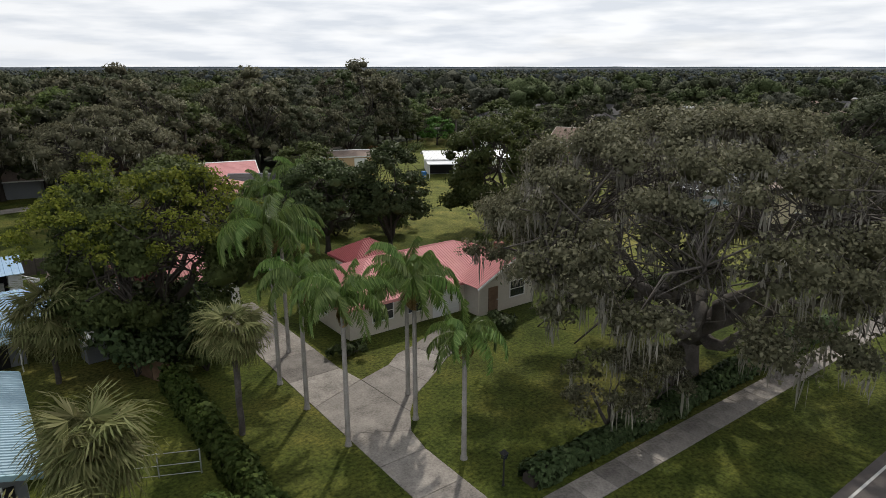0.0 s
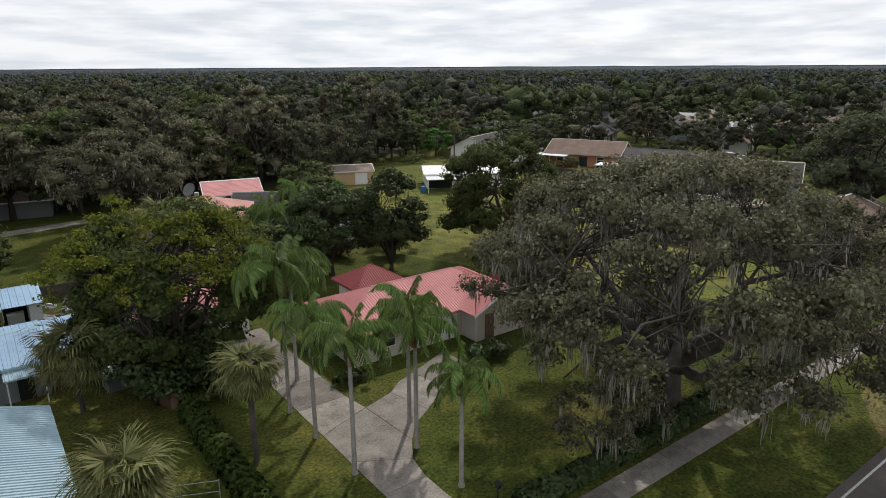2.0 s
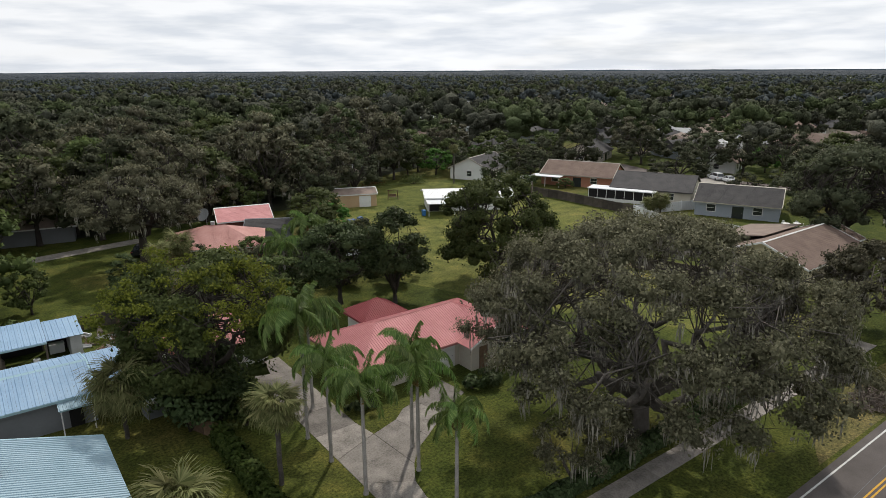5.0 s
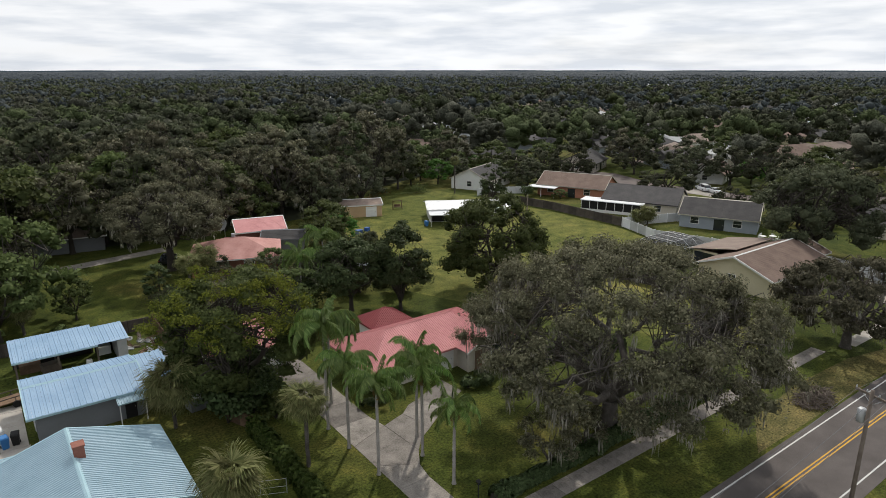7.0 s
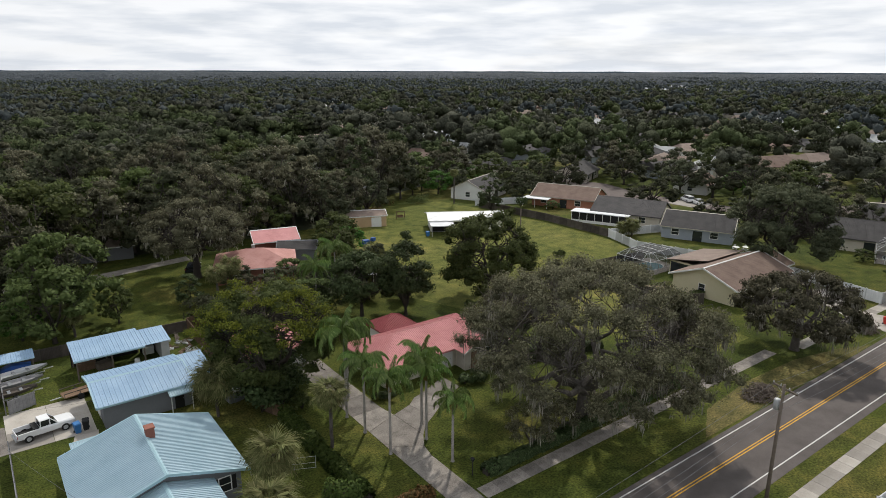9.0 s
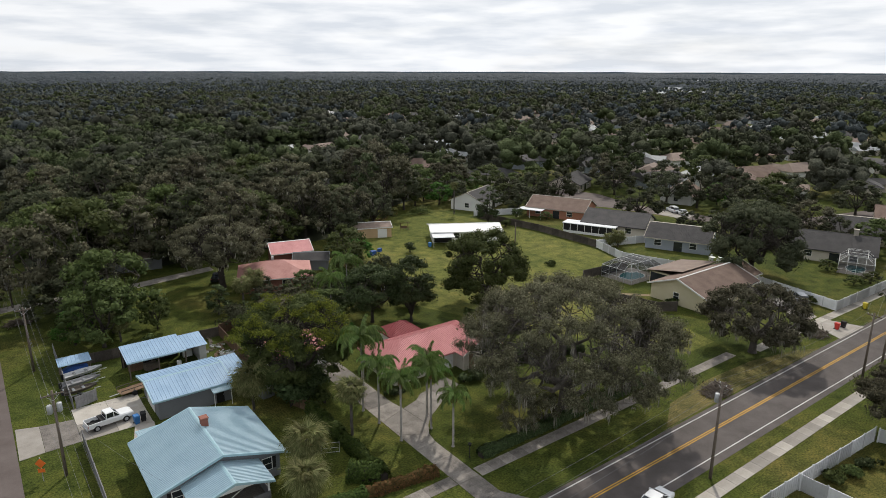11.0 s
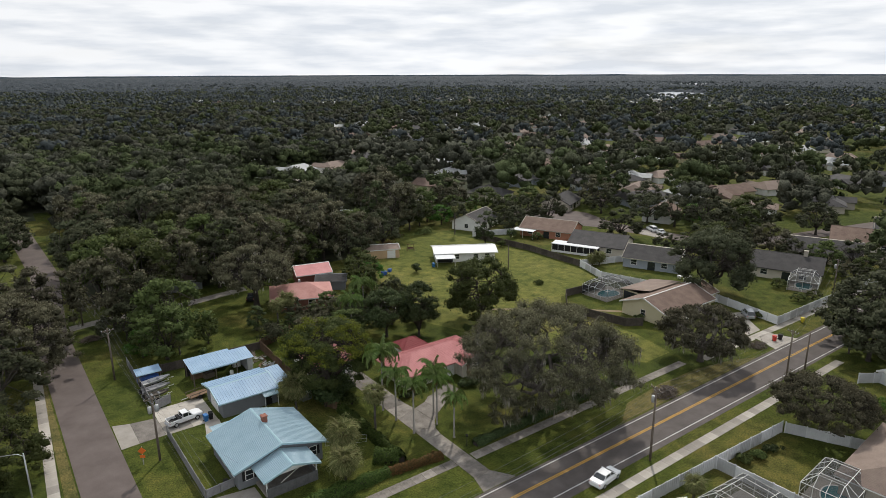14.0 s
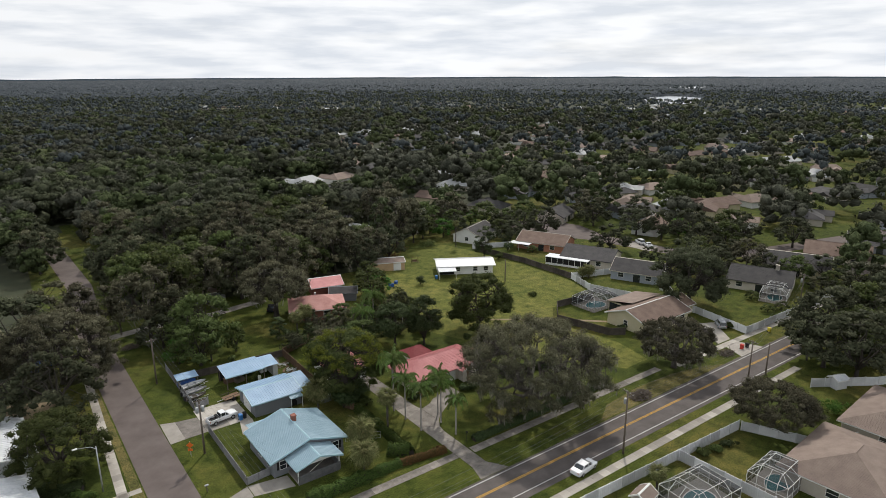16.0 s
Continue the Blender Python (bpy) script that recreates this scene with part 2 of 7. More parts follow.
M_CAR_W = material("white_car_paint", [(0.68, 0.69, 0.70), (0.76, 0.77, 0.78)], 0.6, 2, 0.2, spec=0.6)
M_CAR_S = material("silver_car_paint", [(0.34, 0.36, 0.38), (0.42, 0.44, 0.46)], 0.6, 2, 0.25, spec=0.6, metal=0.3)
M_CAR_D = material("black_car_paint", [(0.015, 0.016, 0.02), (0.025, 0.026, 0.03)], 0.6, 2, 0.2, spec=0.6)
M_LAMP_R = material("red_lamp", [(0.35, 0.02, 0.02), (0.45, 0.03, 0.03)], 2, 6, 0.3)
M_POOL = material("pool_water", [(0.03, 0.13, 0.15), (0.05, 0.18, 0.20)], 0.5, 2, 0.06, spec=0.7)
M_LAKE = material("lake_water", [(0.30, 0.33, 0.36), (0.36, 0.39, 0.42)], 0.01, 0.1, 0.25, spec=0.8)
M_BIN_BLUE = material("blue_plastic", [(0.03, 0.14, 0.36), (0.05, 0.18, 0.42)], 1, 6, 0.5)
M_TARP = material("blue_tarp", [(0.02, 0.07, 0.25), (0.03, 0.10, 0.32)], 1.2, 5, 0.6, 0.3)
M_ORANGE_SIGN = material("orange_sign", [(0.62, 0.13, 0.02), (0.70, 0.17, 0.03)], 1, 6, 0.6)
M_RED_BIN = material("red_plastic", [(0.5, 0.04, 0.03), (0.58, 0.06, 0.04)], 1, 6, 0.5)
M_YELLOW = material("yellow_plastic", [(0.60, 0.48, 0.04), (0.68, 0.55, 0.06)], 1, 6, 0.5)
M_BARK = material("oak_bark", [(0.048, 0.041, 0.035), (0.085, 0.075, 0.066), (0.17, 0.155, 0.14)], 0.8, 7, 0.95, 0.7)
M_BARK_DARK = material("dark_bark", [(0.03, 0.026, 0.022), (0.06, 0.05, 0.042)], 0.8, 7, 0.95, 0.7)
M_PALM_TRUNK = material("palm_trunk", [(0.20, 0.185, 0.165), (0.30, 0.28, 0.26), (0.40, 0.38, 0.35)], 1.2, 9, 0.9, 0.4)
M_L_OAK = material("oak_leaves", [(0.044, 0.050, 0.029), (0.070, 0.077, 0.044), (0.104, 0.110, 0.066)], 0.2, 1, 0.6, vary="island", trans=0.38, spec=0.06)
M_L_OAK2 = material("grey_oak_leaves", [(0.060, 0.058, 0.036), (0.110, 0.106, 0.067), (0.200, 0.190, 0.127)], 0.2, 1, 0.6, vary="island", trans=0.38, spec=0.06)
M_L_MID = material("green_leaves", [(0.048, 0.064, 0.022), (0.080, 0.100, 0.033), (0.118, 0.140, 0.050)], 0.2, 1, 0.55, vary="island", trans=0.38, spec=0.06)
M_L_DARK = material("magnolia_leaves", [(0.034, 0.050, 0.020), (0.058, 0.078, 0.031), (0.090, 0.115, 0.052)], 0.2, 1, 0.45, vary="island", trans=0.28, spec=0.06)
M_L_YEL = material("yellow_green_leaves", [(0.085, 0.105, 0.018), (0.14, 0.16, 0.024), (0.21, 0.22, 0.042)], 0.2, 1, 0.55, vary="island", trans=0.50, spec=0.06)
M_L_BRIGHT = material("bright_green_leaves", [(0.05, 0.12, 0.022), (0.08, 0.17, 0.035), (0.12, 0.22, 0.05)], 0.2, 1, 0.5, vary="island", trans=0.50, spec=0.06)
M_L_PALM = material("palm_frond", [(0.080, 0.135, 0.030), (0.130, 0.200, 0.045), (0.22, 0.29, 0.085)], 0.2, 1, 0.4, vary="island", trans=0.40, spec=0.35)
M_L_SABAL = material("sabal_frond", [(0.095, 0.105, 0.040), (0.16, 0.165, 0.068), (0.27, 0.26, 0.125)], 0.2, 1, 0.5, vary="island", trans=0.38, spec=0.06)
M_L_DEAD = material("dead_frond", [(0.17, 0.105, 0.045), (0.25, 0.16, 0.075), (0.32, 0.22, 0.12)], 0.2, 1, 0.8, vary="island", trans=0.36, spec=0.06)
M_L_RUST = material("rusty_hedge_leaves", [(0.06, 0.055, 0.02), (0.12, 0.075, 0.03), (0.19, 0.10, 0.045)], 0.2, 1, 0.6, vary="island", trans=0.36, spec=0.06)
M_MOSS = material("hanging_moss", [(0.17, 0.160, 0.133), (0.25, 0.237, 0.20), (0.35, 0.333, 0.285)], 0.4, 3, 0.95, vary="island", trans=0.25)
# blue-grey distance haze is mixed into the far canopy's leaf colours
M_CANOPY = material("hazed_canopy", [(0.019, 0.027, 0.035), (0.030, 0.040, 0.050), (0.045, 0.056, 0.066)], 0.012, 0.16, 0.9, 1.0, fine_amt=0.5, bump_dist=6.0)
# darker than loose leaves: self-shadowing within the crowns is in these tones
M_W_OAK = material("woods_oak", [(0.037, 0.042, 0.025), (0.058, 0.064, 0.037), (0.085, 0.090, 0.055)], 0.2, 1.6, 0.8, 1.0, vary="island", spec=0.06, fine_amt=0.55, bump_dist=0.9)
M_W_GREY = material("woods_grey_oak", [(0.046, 0.049, 0.036), (0.070, 0.073, 0.053), (0.100, 0.102, 0.075)], 0.2, 1.6, 0.8, 1.0, vary="island", spec=0.06, fine_amt=0.55, bump_dist=0.9)
M_W_GREEN = material("woods_green", [(0.037, 0.047, 0.021), (0.058, 0.070, 0.030), (0.088, 0.100, 0.046)], 0.2, 1.6, 0.8, 1.0, vary="island", spec=0.06, fine_amt=0.55, bump_dist=0.9)
# far crowns paler and bluer: the air's haze sits in their colour
M_W_HAZE = material("hazed_woods", [(0.054, 0.065, 0.068), (0.074, 0.087, 0.089), (0.097, 0.110, 0.110)], 0.1, 0.5, 0.9, 0.5, vary="island", spec=0.06, fine_amt=0.55, bump_dist=1.0)
# horizon woods coloured as haze leaves them, not as leaves are
M_BACK = material("haze_blue_distance", [(0.105, 0.135, 0.165), (0.12, 0.15, 0.18)], 0.002, 0.02, 1.0)


# ---- mesh helpers ----
class Geo:
    """Collects vertices and faces of one mesh."""

    def __init__(self):
        self.v, self.f = [], []

    def poly(self, *pts):
        k = len(self.v)
        self.v.extend(tuple(p) for p in pts)
        self.f.append(tuple(range(k, k + len(pts))))
        return self

    def box(self, x0, y0, z0, x1, y1, z1):
        k = len(self.v)
        self.v.extend([(x0, y0, z0), (x1, y0, z0), (x1, y1, z0), (x0, y1, z0), (x0, y0, z1), (x1, y0, z1), (x1, y1, z1), (x0, y1, z1)])
        self.f.extend([(k, k + 3, k + 2, k + 1), (k + 4, k + 5, k + 6, k + 7), (k, k + 1, k + 5, k + 4), (k + 1, k + 2, k + 6, k + 5), (k + 2, k + 3, k + 7, k + 6), (k + 3, k, k + 4, k + 7)])
        return self

    def prism(self, poly, z0, z1):
        """A slab over a counter-clockwise outline in plan."""
        k, n = len(self.v), len(poly)
        self.v.extend([(p[0], p[1], z0) for p in poly] + [(p[0], p[1], z1) for p in poly])
        self.f.append(tuple(range(k + n, k + 2 * n)))
        self.f.append(tuple(reversed(range(k, k + n))))
        for i in range(n):
            j = (i + 1) % n
            self.f.append((k + i, k + j, k + n + j, k + n + i))
        return self

    def plate(self, pts, thick):
        """A flat or sloping polygon given thickness downwards along its normal."""
        p = [Vector(q) for q in pts]
        nrm = (p[1] - p[0]).cross(p[2] - p[0]).normalized()
        k, n = len(self.v), len(p)
        self.v.extend([tuple(q) for q in p] + [tuple(q - nrm * thick) for q in p])
        self.f.append(tuple(range(k, k + n)))
        self.f.append(tuple(reversed(range(k + n, k + 2 * n))))
        for i in range(n):
            j = (i + 1) % n
            self.f.append((k + j, k + i, k + n + i, k + n + j))
        return self

    def tube(self, pts, radii, n=8, cap=True):
        pts = [Vector(p) for p in pts]
        k = len(self.v)
        ref = Vector((0.31, 0.87, 0.38))
        for i, p in enumerate(pts):
            d = (pts[min(i + 1, len(pts) - 1)] - pts[max(i - 1, 0)]).normalized()
            u = d.cross(ref).normalized()
            w = d.cross(u)
            for j in range(n):
                a = 2 * math.pi * j / n
                self.v.append(tuple(p + (u * math.cos(a) + w * math.sin(a)) * radii[i]))
        for i in range(len(pts) - 1):
            for j in range(n):
                a, b = k + i * n + j, k + i * n + (j + 1) % n
                self.f.append((a, b, b + n, a + n))
        if cap:
            self.f.append(tuple(reversed(range(k, k + n))))
            self.f.append(tuple(range(k + (len(pts) - 1) * n, k + len(pts) * n)))
        return self

    def loft(self, rings):
        k, n = len(self.v), len(rings[0])
        for r in rings:
            self.v.extend(tuple(p) for p in r)
        for i in range(len(rings) - 1):
            for j in range(n):
                a, b = k + i * n + j, k + i * n + (j + 1) % n
                self.f.append((a, b, b + n, a + n))
        self.f.append(tuple(reversed(range(k, k + n))))
        self.f.append(tuple(range(k + (len(rings) - 1) * n, k + len(rings) * n)))
        return self

    def mesh(self, name, mat, smooth=False):
        me = bpy.data.meshes.new(name)
        me.from_pydata(self.v, [], self.f)
        me.materials.append(mat)
        if smooth:
            me.shade_smooth()
        return me


def part(name, geo, mat, parent, label="", smooth=False):
    """One mesh object under a thing or a part; geo: a Geo or a finished mesh."""
    me = geo.mesh(name, mat, smooth) if isinstance(geo, Geo) else geo
    ob = new(name, me)
    ob.parent = parent
    if label:
        ob["label"] = label
    return ob


def thing(name, label, category, m=None, group="", kind=""):
    ob = new(name)
    ob.matrix_basis = m if m is not None else Matrix()
    return tagged(ob, label, category, group, kind)


def single(name, geo, mat, label, category, m=None, group="", kind="", smooth=False):
    ob = new(name, geo.mesh(name, mat, smooth) if isinstance(geo, Geo) else geo)
    ob.matrix_basis = m if m is not None else Matrix()
    return tagged(ob, label, category, group, kind)


def cards(name, mat, centre, u, v, soft=None):
    """Leaf blades: one diamond a leaf, from arrays of centres and half axes."""
    n = len(centre)
    p = np.empty((n, 4, 3), np.float32)
    nrm = np.cross(u, v)
    nrm /= np.linalg.norm(nrm, axis=1, keepdims=True) + 1e-9
    lift = nrm * np.linalg.norm(v, axis=1, keepdims=True) * 0.35
    p[:, 0], p[:, 1], p[:, 2], p[:, 3] = centre - u, centre - v + lift, centre + u, centre + v + lift
    me = bpy.data.meshes.new(name)
    me.vertices.add(n * 4)
    me.vertices.foreach_set("co", p.ravel())
    me.loops.add(n * 4)
    me.loops.foreach_set("vertex_index", np.arange(n * 4, dtype=np.int32))
    me.polygons.add(n)
    me.polygons.foreach_set("loop_start", np.arange(n, dtype=np.int32) * 4)
    me.update(calc_edges=True)
    if soft is not None:
        me.normals_split_custom_set_from_vertices(np.repeat(soft, 4, 0))
    me.materials.append(mat)
    return me


def triangles(name, mat, centre, u, v, soft=None):
    """Coarse leaf sprays for trees farther off: one triangle each."""
    n = len(centre)
    p = np.empty((n, 3, 3), np.float32)
    p[:, 0], p[:, 1], p[:, 2] = centre + u, centre - u * 0.6 + v * 1.25, centre - u * 0.6 - v * 1.25
    me = bpy.data.meshes.new(name)
    me.vertices.add(n * 3)
    me.vertices.foreach_set("co", p.ravel())
    me.loops.add(n * 3)
    me.loops.foreach_set("vertex_index", np.arange(n * 3, dtype=np.int32))
    me.polygons.add(n)
    me.polygons.foreach_set("loop_start", np.arange(n, dtype=np.int32) * 3)
    me.update(calc_edges=True)
    if soft is not None:
        me.normals_split_custom_set_from_vertices(np.repeat(soft, 3, 0))
    me.materials.append(mat)
    return me


def ico(level):
    """Corner directions and triangles of a unit ball, for the dense hearts of leaf clumps."""
    bm = bmesh.new()
    bmesh.ops.create_icosphere(bm, subdivisions=level, radius=1.0)
    v = np.array([q.co[:] for q in bm.verts])
    f = np.array([[q.index for q in p.verts] for p in bm.faces])
    bm.free()
    return v, f


ICO = {1: ico(1)}


def dense_crown(name, mat, rng, centres, radii, sprays, level=1, heart=0.82, flat=0.8, rough=0.22, fine=False):
    """A crown of uneven leafy lumps, each a dense heart with loose sprays of leaves over it."""
    iv, jf = ICO[level]
    c, r = np.asarray(centres, dtype=float), np.asarray(radii, dtype=float)
    k, m = len(c), len(iv)
    swell = 1 + rng.normal(size=(k, m, 1)) * rough
    p = c[:, None] + iv[None] * (r * heart)[:, None, None] * swell * np.array((1, 1, flat))
    n1 = np.repeat(iv[None], k, 0) + rng.normal(size=(k, m, 3)) * 0.25
    f1 = jf[None] + (np.arange(k) * m)[:, None, None]
    verts, norms, faces = [p.reshape(-1, 3)], [n1.reshape(-1, 3)], [f1.reshape(-1, 3)]
    pos, u, v, soft = sprays
    n, base = len(pos), k * m
    if fine:
        nn = np.cross(u, v)
        nn /= np.linalg.norm(nn, axis=1, keepdims=True) + 1e-9
        lift = nn * np.linalg.norm(v, axis=1, keepdims=True) * 0.35
        q = np.stack([pos - u, pos - v + lift, pos + u, pos + v + lift], 1)
        a = base + np.arange(n)[:, None] * 4
        faces.append(np.concatenate([a + np.array((0, 1, 2)), a + np.array((0, 2, 3))]))
        norms.append(np.repeat(soft, 4, 0))
    else:
        q = np.stack([pos + u, pos - u * 0.6 + v * 1.25, pos - u * 0.6 - v * 1.25], 1)
        faces.append(base + np.arange(n)[:, None] * 3 + np.array((0, 1, 2)))
        norms.append(np.repeat(soft, 3, 0))
    verts.append(q.reshape(-1, 3))
    co, no, fa = np.concatenate(verts), np.concatenate(norms), np.concatenate(faces)
    me = bpy.data.meshes.new(name)
    me.vertices.add(len(co))
    me.vertices.foreach_set("co", co.astype(np.float32).ravel())
    me.loops.add(fa.size)
    me.loops.foreach_set("vertex_index", fa.astype(np.int32).ravel())
    me.polygons.add(len(fa))
    me.polygons.foreach_set("loop_start", np.arange(len(fa), dtype=np.int32) * 3)
    me.update(calc_edges=True)
    no /= np.linalg.norm(no, axis=1, keepdims=True) + 1e-9
    me.normals_split_custom_set_from_vertices(no)
    me.materials.append(mat)
    return me


def unit(rng, n):
    d = rng.normal(size=(n, 3))
    return d / np.linalg.norm(d, axis=1, keepdims=True)


def foliage(rng, centres, radii, per, size, flat=0.75, core=None):
    """Leaf blades on the shells of clumps, turned outwards; gives places, half axes and soft outward shading normals."""
    k = len(centres)
    c = np.repeat(np.asarray(centres, dtype=float), per, 0)
    r = np.repeat(np.asarray(radii), per)
    d = unit(rng, k * per)
    d[:, 2] = np.where(d[:, 2] < -0.35, -d[:, 2], d[:, 2])
    rad = rng.uniform(0.35, 1.1, k * per)
    pos = c + d * (r * rad)[:, None] * np.array((1, 1, flat))
    soft = d * 0.9 + np.array((0, 0, 0.25)) + rng.normal(size=d.shape) * 0.5
    if core is not None:
        o = c - np.asarray(core)
        soft = soft + o / (np.linalg.norm(o, axis=1, keepdims=True) + 1e-6) * 0.7
    soft /= np.linalg.norm(soft, axis=1, keepdims=True)
    nrm = soft + rng.normal(size=d.shape) * 0.5
    nrm /= np.linalg.norm(nrm, axis=1, keepdims=True)
    u = np.cross(nrm, unit(rng, k * per))
    u /= np.linalg.norm(u, axis=1, keepdims=True) + 1e-9
    v = np.cross(nrm, u)
    s = size * rng.uniform(0.55, 1.35, k * per)[:, None]
    return pos, u * s, v * s * 0.62, soft


# ---- kinds of plants ----
def tree_meshes(seed, h, r, leaf, bark, clumps=60, per=70, size=0.34, fork=0.28, depth=0.55, clump_r=0.24, trunk_r=0.30, limbs=6, moss=0, lean=0.0, coarse=False, twig=1.0, low=-0.35, masses=0, pull=0.5, heart=0.0):
    """Trunk-with-limbs mesh, crown mesh and, where wanted, hanging moss: a tapered trunk that forks into bent limbs, each ending in clumps of leaves."""
    rng = np.random.default_rng(seed)
    g = Geo()
    zc, zr = h * (1 - depth * 0.5), h * depth * 0.5
    top = Vector((lean * r, 0, h * fork))
    g.tube([(0, 0, -0.2), (0, 0, 0.25), tuple(top * 0.55), tuple(top)], [trunk_r * 1.55, trunk_r * 1.1, trunk_r * 0.9, trunk_r * 0.8], 9)
    cen, rad, twigs = [], [], []
    az0 = rng.uniform(0, 6.28)
    lumps = []
    for i in range(masses):
        el, a = rng.uniform(max(low, -0.5), 0.95), az0 + i * 2.39996
        q = r * math.sqrt(1 - max(0, el) ** 2) * rng.uniform(0.45, 0.95)
        lumps.append(Vector((math.cos(a) * q, math.sin(a) * q, zc + zr * el * 0.9)))
    per_limb = max(2, clumps // limbs)
    for i in range(limbs):
        az = az0 + 6.283 * i / limbs + rng.uniform(-0.3, 0.3)
        reach = r * rng.uniform(0.55, 0.85) if i < limbs - 1 else r * 0.15
        zt = zc + zr * (rng.uniform(-0.1, 0.45) if i < limbs - 1 else 0.6)
        end = Vector((math.cos(az) * reach, math.sin(az) * reach, zt))
        pts, k = [], 4 if coarse else 9
        for j in range(k + 1):
            t = j / k
            p = top.lerp(end, t)
            p.z += math.sin(t * math.pi) * (zt - top.z) * 0.12 - math.sin(t * math.pi) * 0.1 * reach * (0.5 if depth > 0.7 else 0)
            w = r * 0.05 * math.sin(t * math.pi)
            sway = Vector((-math.sin(az), math.cos(az), 0)) * (r * 0.11 * math.sin(t * 5.2 + i * 1.7) * t) + Vector((0, 0, r * 0.06 * math.sin(t * 7.0 + i)))
            pts.append(p + (sway if not coarse else Vector()) * min(1.0, 3 * t) + Vector(rng.normal(size=3)) * w)
        g.tube(pts, [trunk_r * (0.60 * (1 - j / k) ** 1.2 + 0.07) for j in range(k + 1)], 4 if coarse else 7)
        for j in range(per_limb):
            a = az + rng.normal() * (3.1 / limbs) * 1.15
            s = math.sqrt(rng.uniform(0.02, 1.0))
            el = rng.uniform(low, 1.0)
            rr = math.sqrt(max(0.0, 1 - max(0, el) ** 2)) * (0.55 + 0.45 * s) * rng.uniform(0.82, 1.08)
            if el < 0:
                rr = max(rr, 0.7)
            c = Vector((math.cos(a) * r * rr, math.sin(a) * r * rr, zc + zr * (el * 0.92 - 0.02)))
            if lumps:
                near = min(lumps, key=lambda q: (q - c).length)
                c = c.lerp(near, pull * rng.uniform(0.5, 1.3))
            cen.append(tuple(c))
            rad.append(r * clump_r * rng.uniform(0.7, 1.25))
            b = min(pts[2:], key=lambda q: (q - c).length + 0.25 * r * rng.uniform())
            m = b.lerp(c, 0.5) + Vector(rng.normal(size=3)) * r * 0.06
            if not coarse:
                q1, q2 = b.lerp(c, 0.3) + Vector(rng.normal(size=3)) * r * 0.07, b.lerp(c, 0.72) + Vector(rng.normal(size=3)) * r * 0.07
                q1.z += r * 0.03
                g.tube([b, q1, m, q2, c], [trunk_r * w_ * twig for w_ in (0.16, 0.125, 0.1, 0.065, 0.03)], 5, False)
                continue
            if j % 2:
                continue
            g.tube([b, c], [trunk_r * 0.17 * twig, trunk_r * 0.11 * twig, trunk_r * 0.04 * twig][:2], 3, False)
            twigs += [m, c]
    pos, u, v, soft = foliage(rng, cen, rad, per, size, core=(0, 0, zc - zr * 0.3))
    if heart:
        crown = dense_crown("crown", leaf, rng, cen, rad, (pos, u, v, soft), 1, heart, 0.75, 0.2, not coarse)
    else:
        crown = (triangles if coarse else cards)("crown", leaf, pos, u, v, soft)
    trunk = g.mesh("trunk", bark, True)
    beard = None
    if moss:
        tufts = max(1, moss // 9)
        ci = rng.integers(0, len(cen), tufts)
        d = unit(rng, tufts)
        d[:, 2] = -np.abs(d[:, 2]) * 0.6
        root = np.asarray(cen)[ci] + d * (np.asarray(rad)[ci] * rng.uniform(0.4, 1.05, tufts))[:, None]
        long = rng.uniform(0.2, 1.0, tufts) ** 2.0 * 0.74 + 0.10
        n = tufts * 9
        p = np.repeat(root, 9, 0) + rng.normal(size=(n, 3)) * np.array((0.13, 0.13, 0.08))
        ln = np.repeat(long, 9) * rng.uniform(0.45, 1.15, n)
        uu = np.stack([rng.normal(size=n) * 0.05, rng.normal(size=n) * 0.05, -ln], 1)
        a = rng.uniform(0, 6.28, n)
        vv = np.stack([np.cos(a), np.sin(a), a * 0], 1) * rng.uniform(0.02, 0.055, n)[:, None]
        beard = cards("hanging_moss", M_MOSS, p + uu, uu, vv)
    return trunk, crown, beard


def plant_tree(name, meshes, x, y, label, turn=0.0, scale=1.0, sz=1.0, group=""):
    t = thing(name, label, "tree", Matrix.LocRotScale((x, y, 0), Euler((0, 0, turn)), (scale, scale, scale * sz)), group)
    part("trunk", meshes[0], None, t)
    part("crown", meshes[1], None, t)
    if meshes[2]:
        part("hanging_moss", meshes[2], None, t, "grey hanging moss")["kind"] = "stuff"
    return t


def frond_mesh(seed, length, droop, leaf):
    """A feather frond: arching midrib with hanging leaflets on both sides."""
    rng = np.random.default_rng(seed)
    n = 42
    c, u, v = [], [], []
    pts = []
    for i in range(n + 1):
        t = i / n
        ang = 1.15 - droop * t ** 1.1
        if i == 0:
            p = np.array((0.0, 0.0, 0.0))
        else:
            p = pts[-1] + np.array((math.cos(ang), 0, math.sin(ang))) * length / n
        pts.append(p)
    for i in range(2, n + 1):
        t = i / n
        ll = length * 0.21 * (math.sin(min(1, t * 1.15 + 0.12) * 2.6)) + 0.16
        for s in (-1, 1):
            for rep in range(2):
                d = np.array((0.25, s * 0.55, -0.75 - 0.5 * t)) + rng.normal(size=3) * 0.13
                d /= np.linalg.norm(d)
                q = pts[i] + (pts[i - 1] - pts[i]) * rng.uniform()
                c.append(q + d * ll * 0.5)
                u.append(d * ll * 0.55)
                w = np.cross(d, (s * 0.3, 0.2, 1.0))
                v.append(w / np.linalg.norm(w) * 0.036)
    for i in range(n):
        d = pts[i + 1] - pts[i]
        c.append((pts[i] + pts[i + 1]) / 2)
        u.append(d * 0.6)
        v.append(np.array((0, 0.03 * (1.1 - i / n), 0)))
    return cards("frond", leaf, np.array(c), np.array(u), np.array(v))


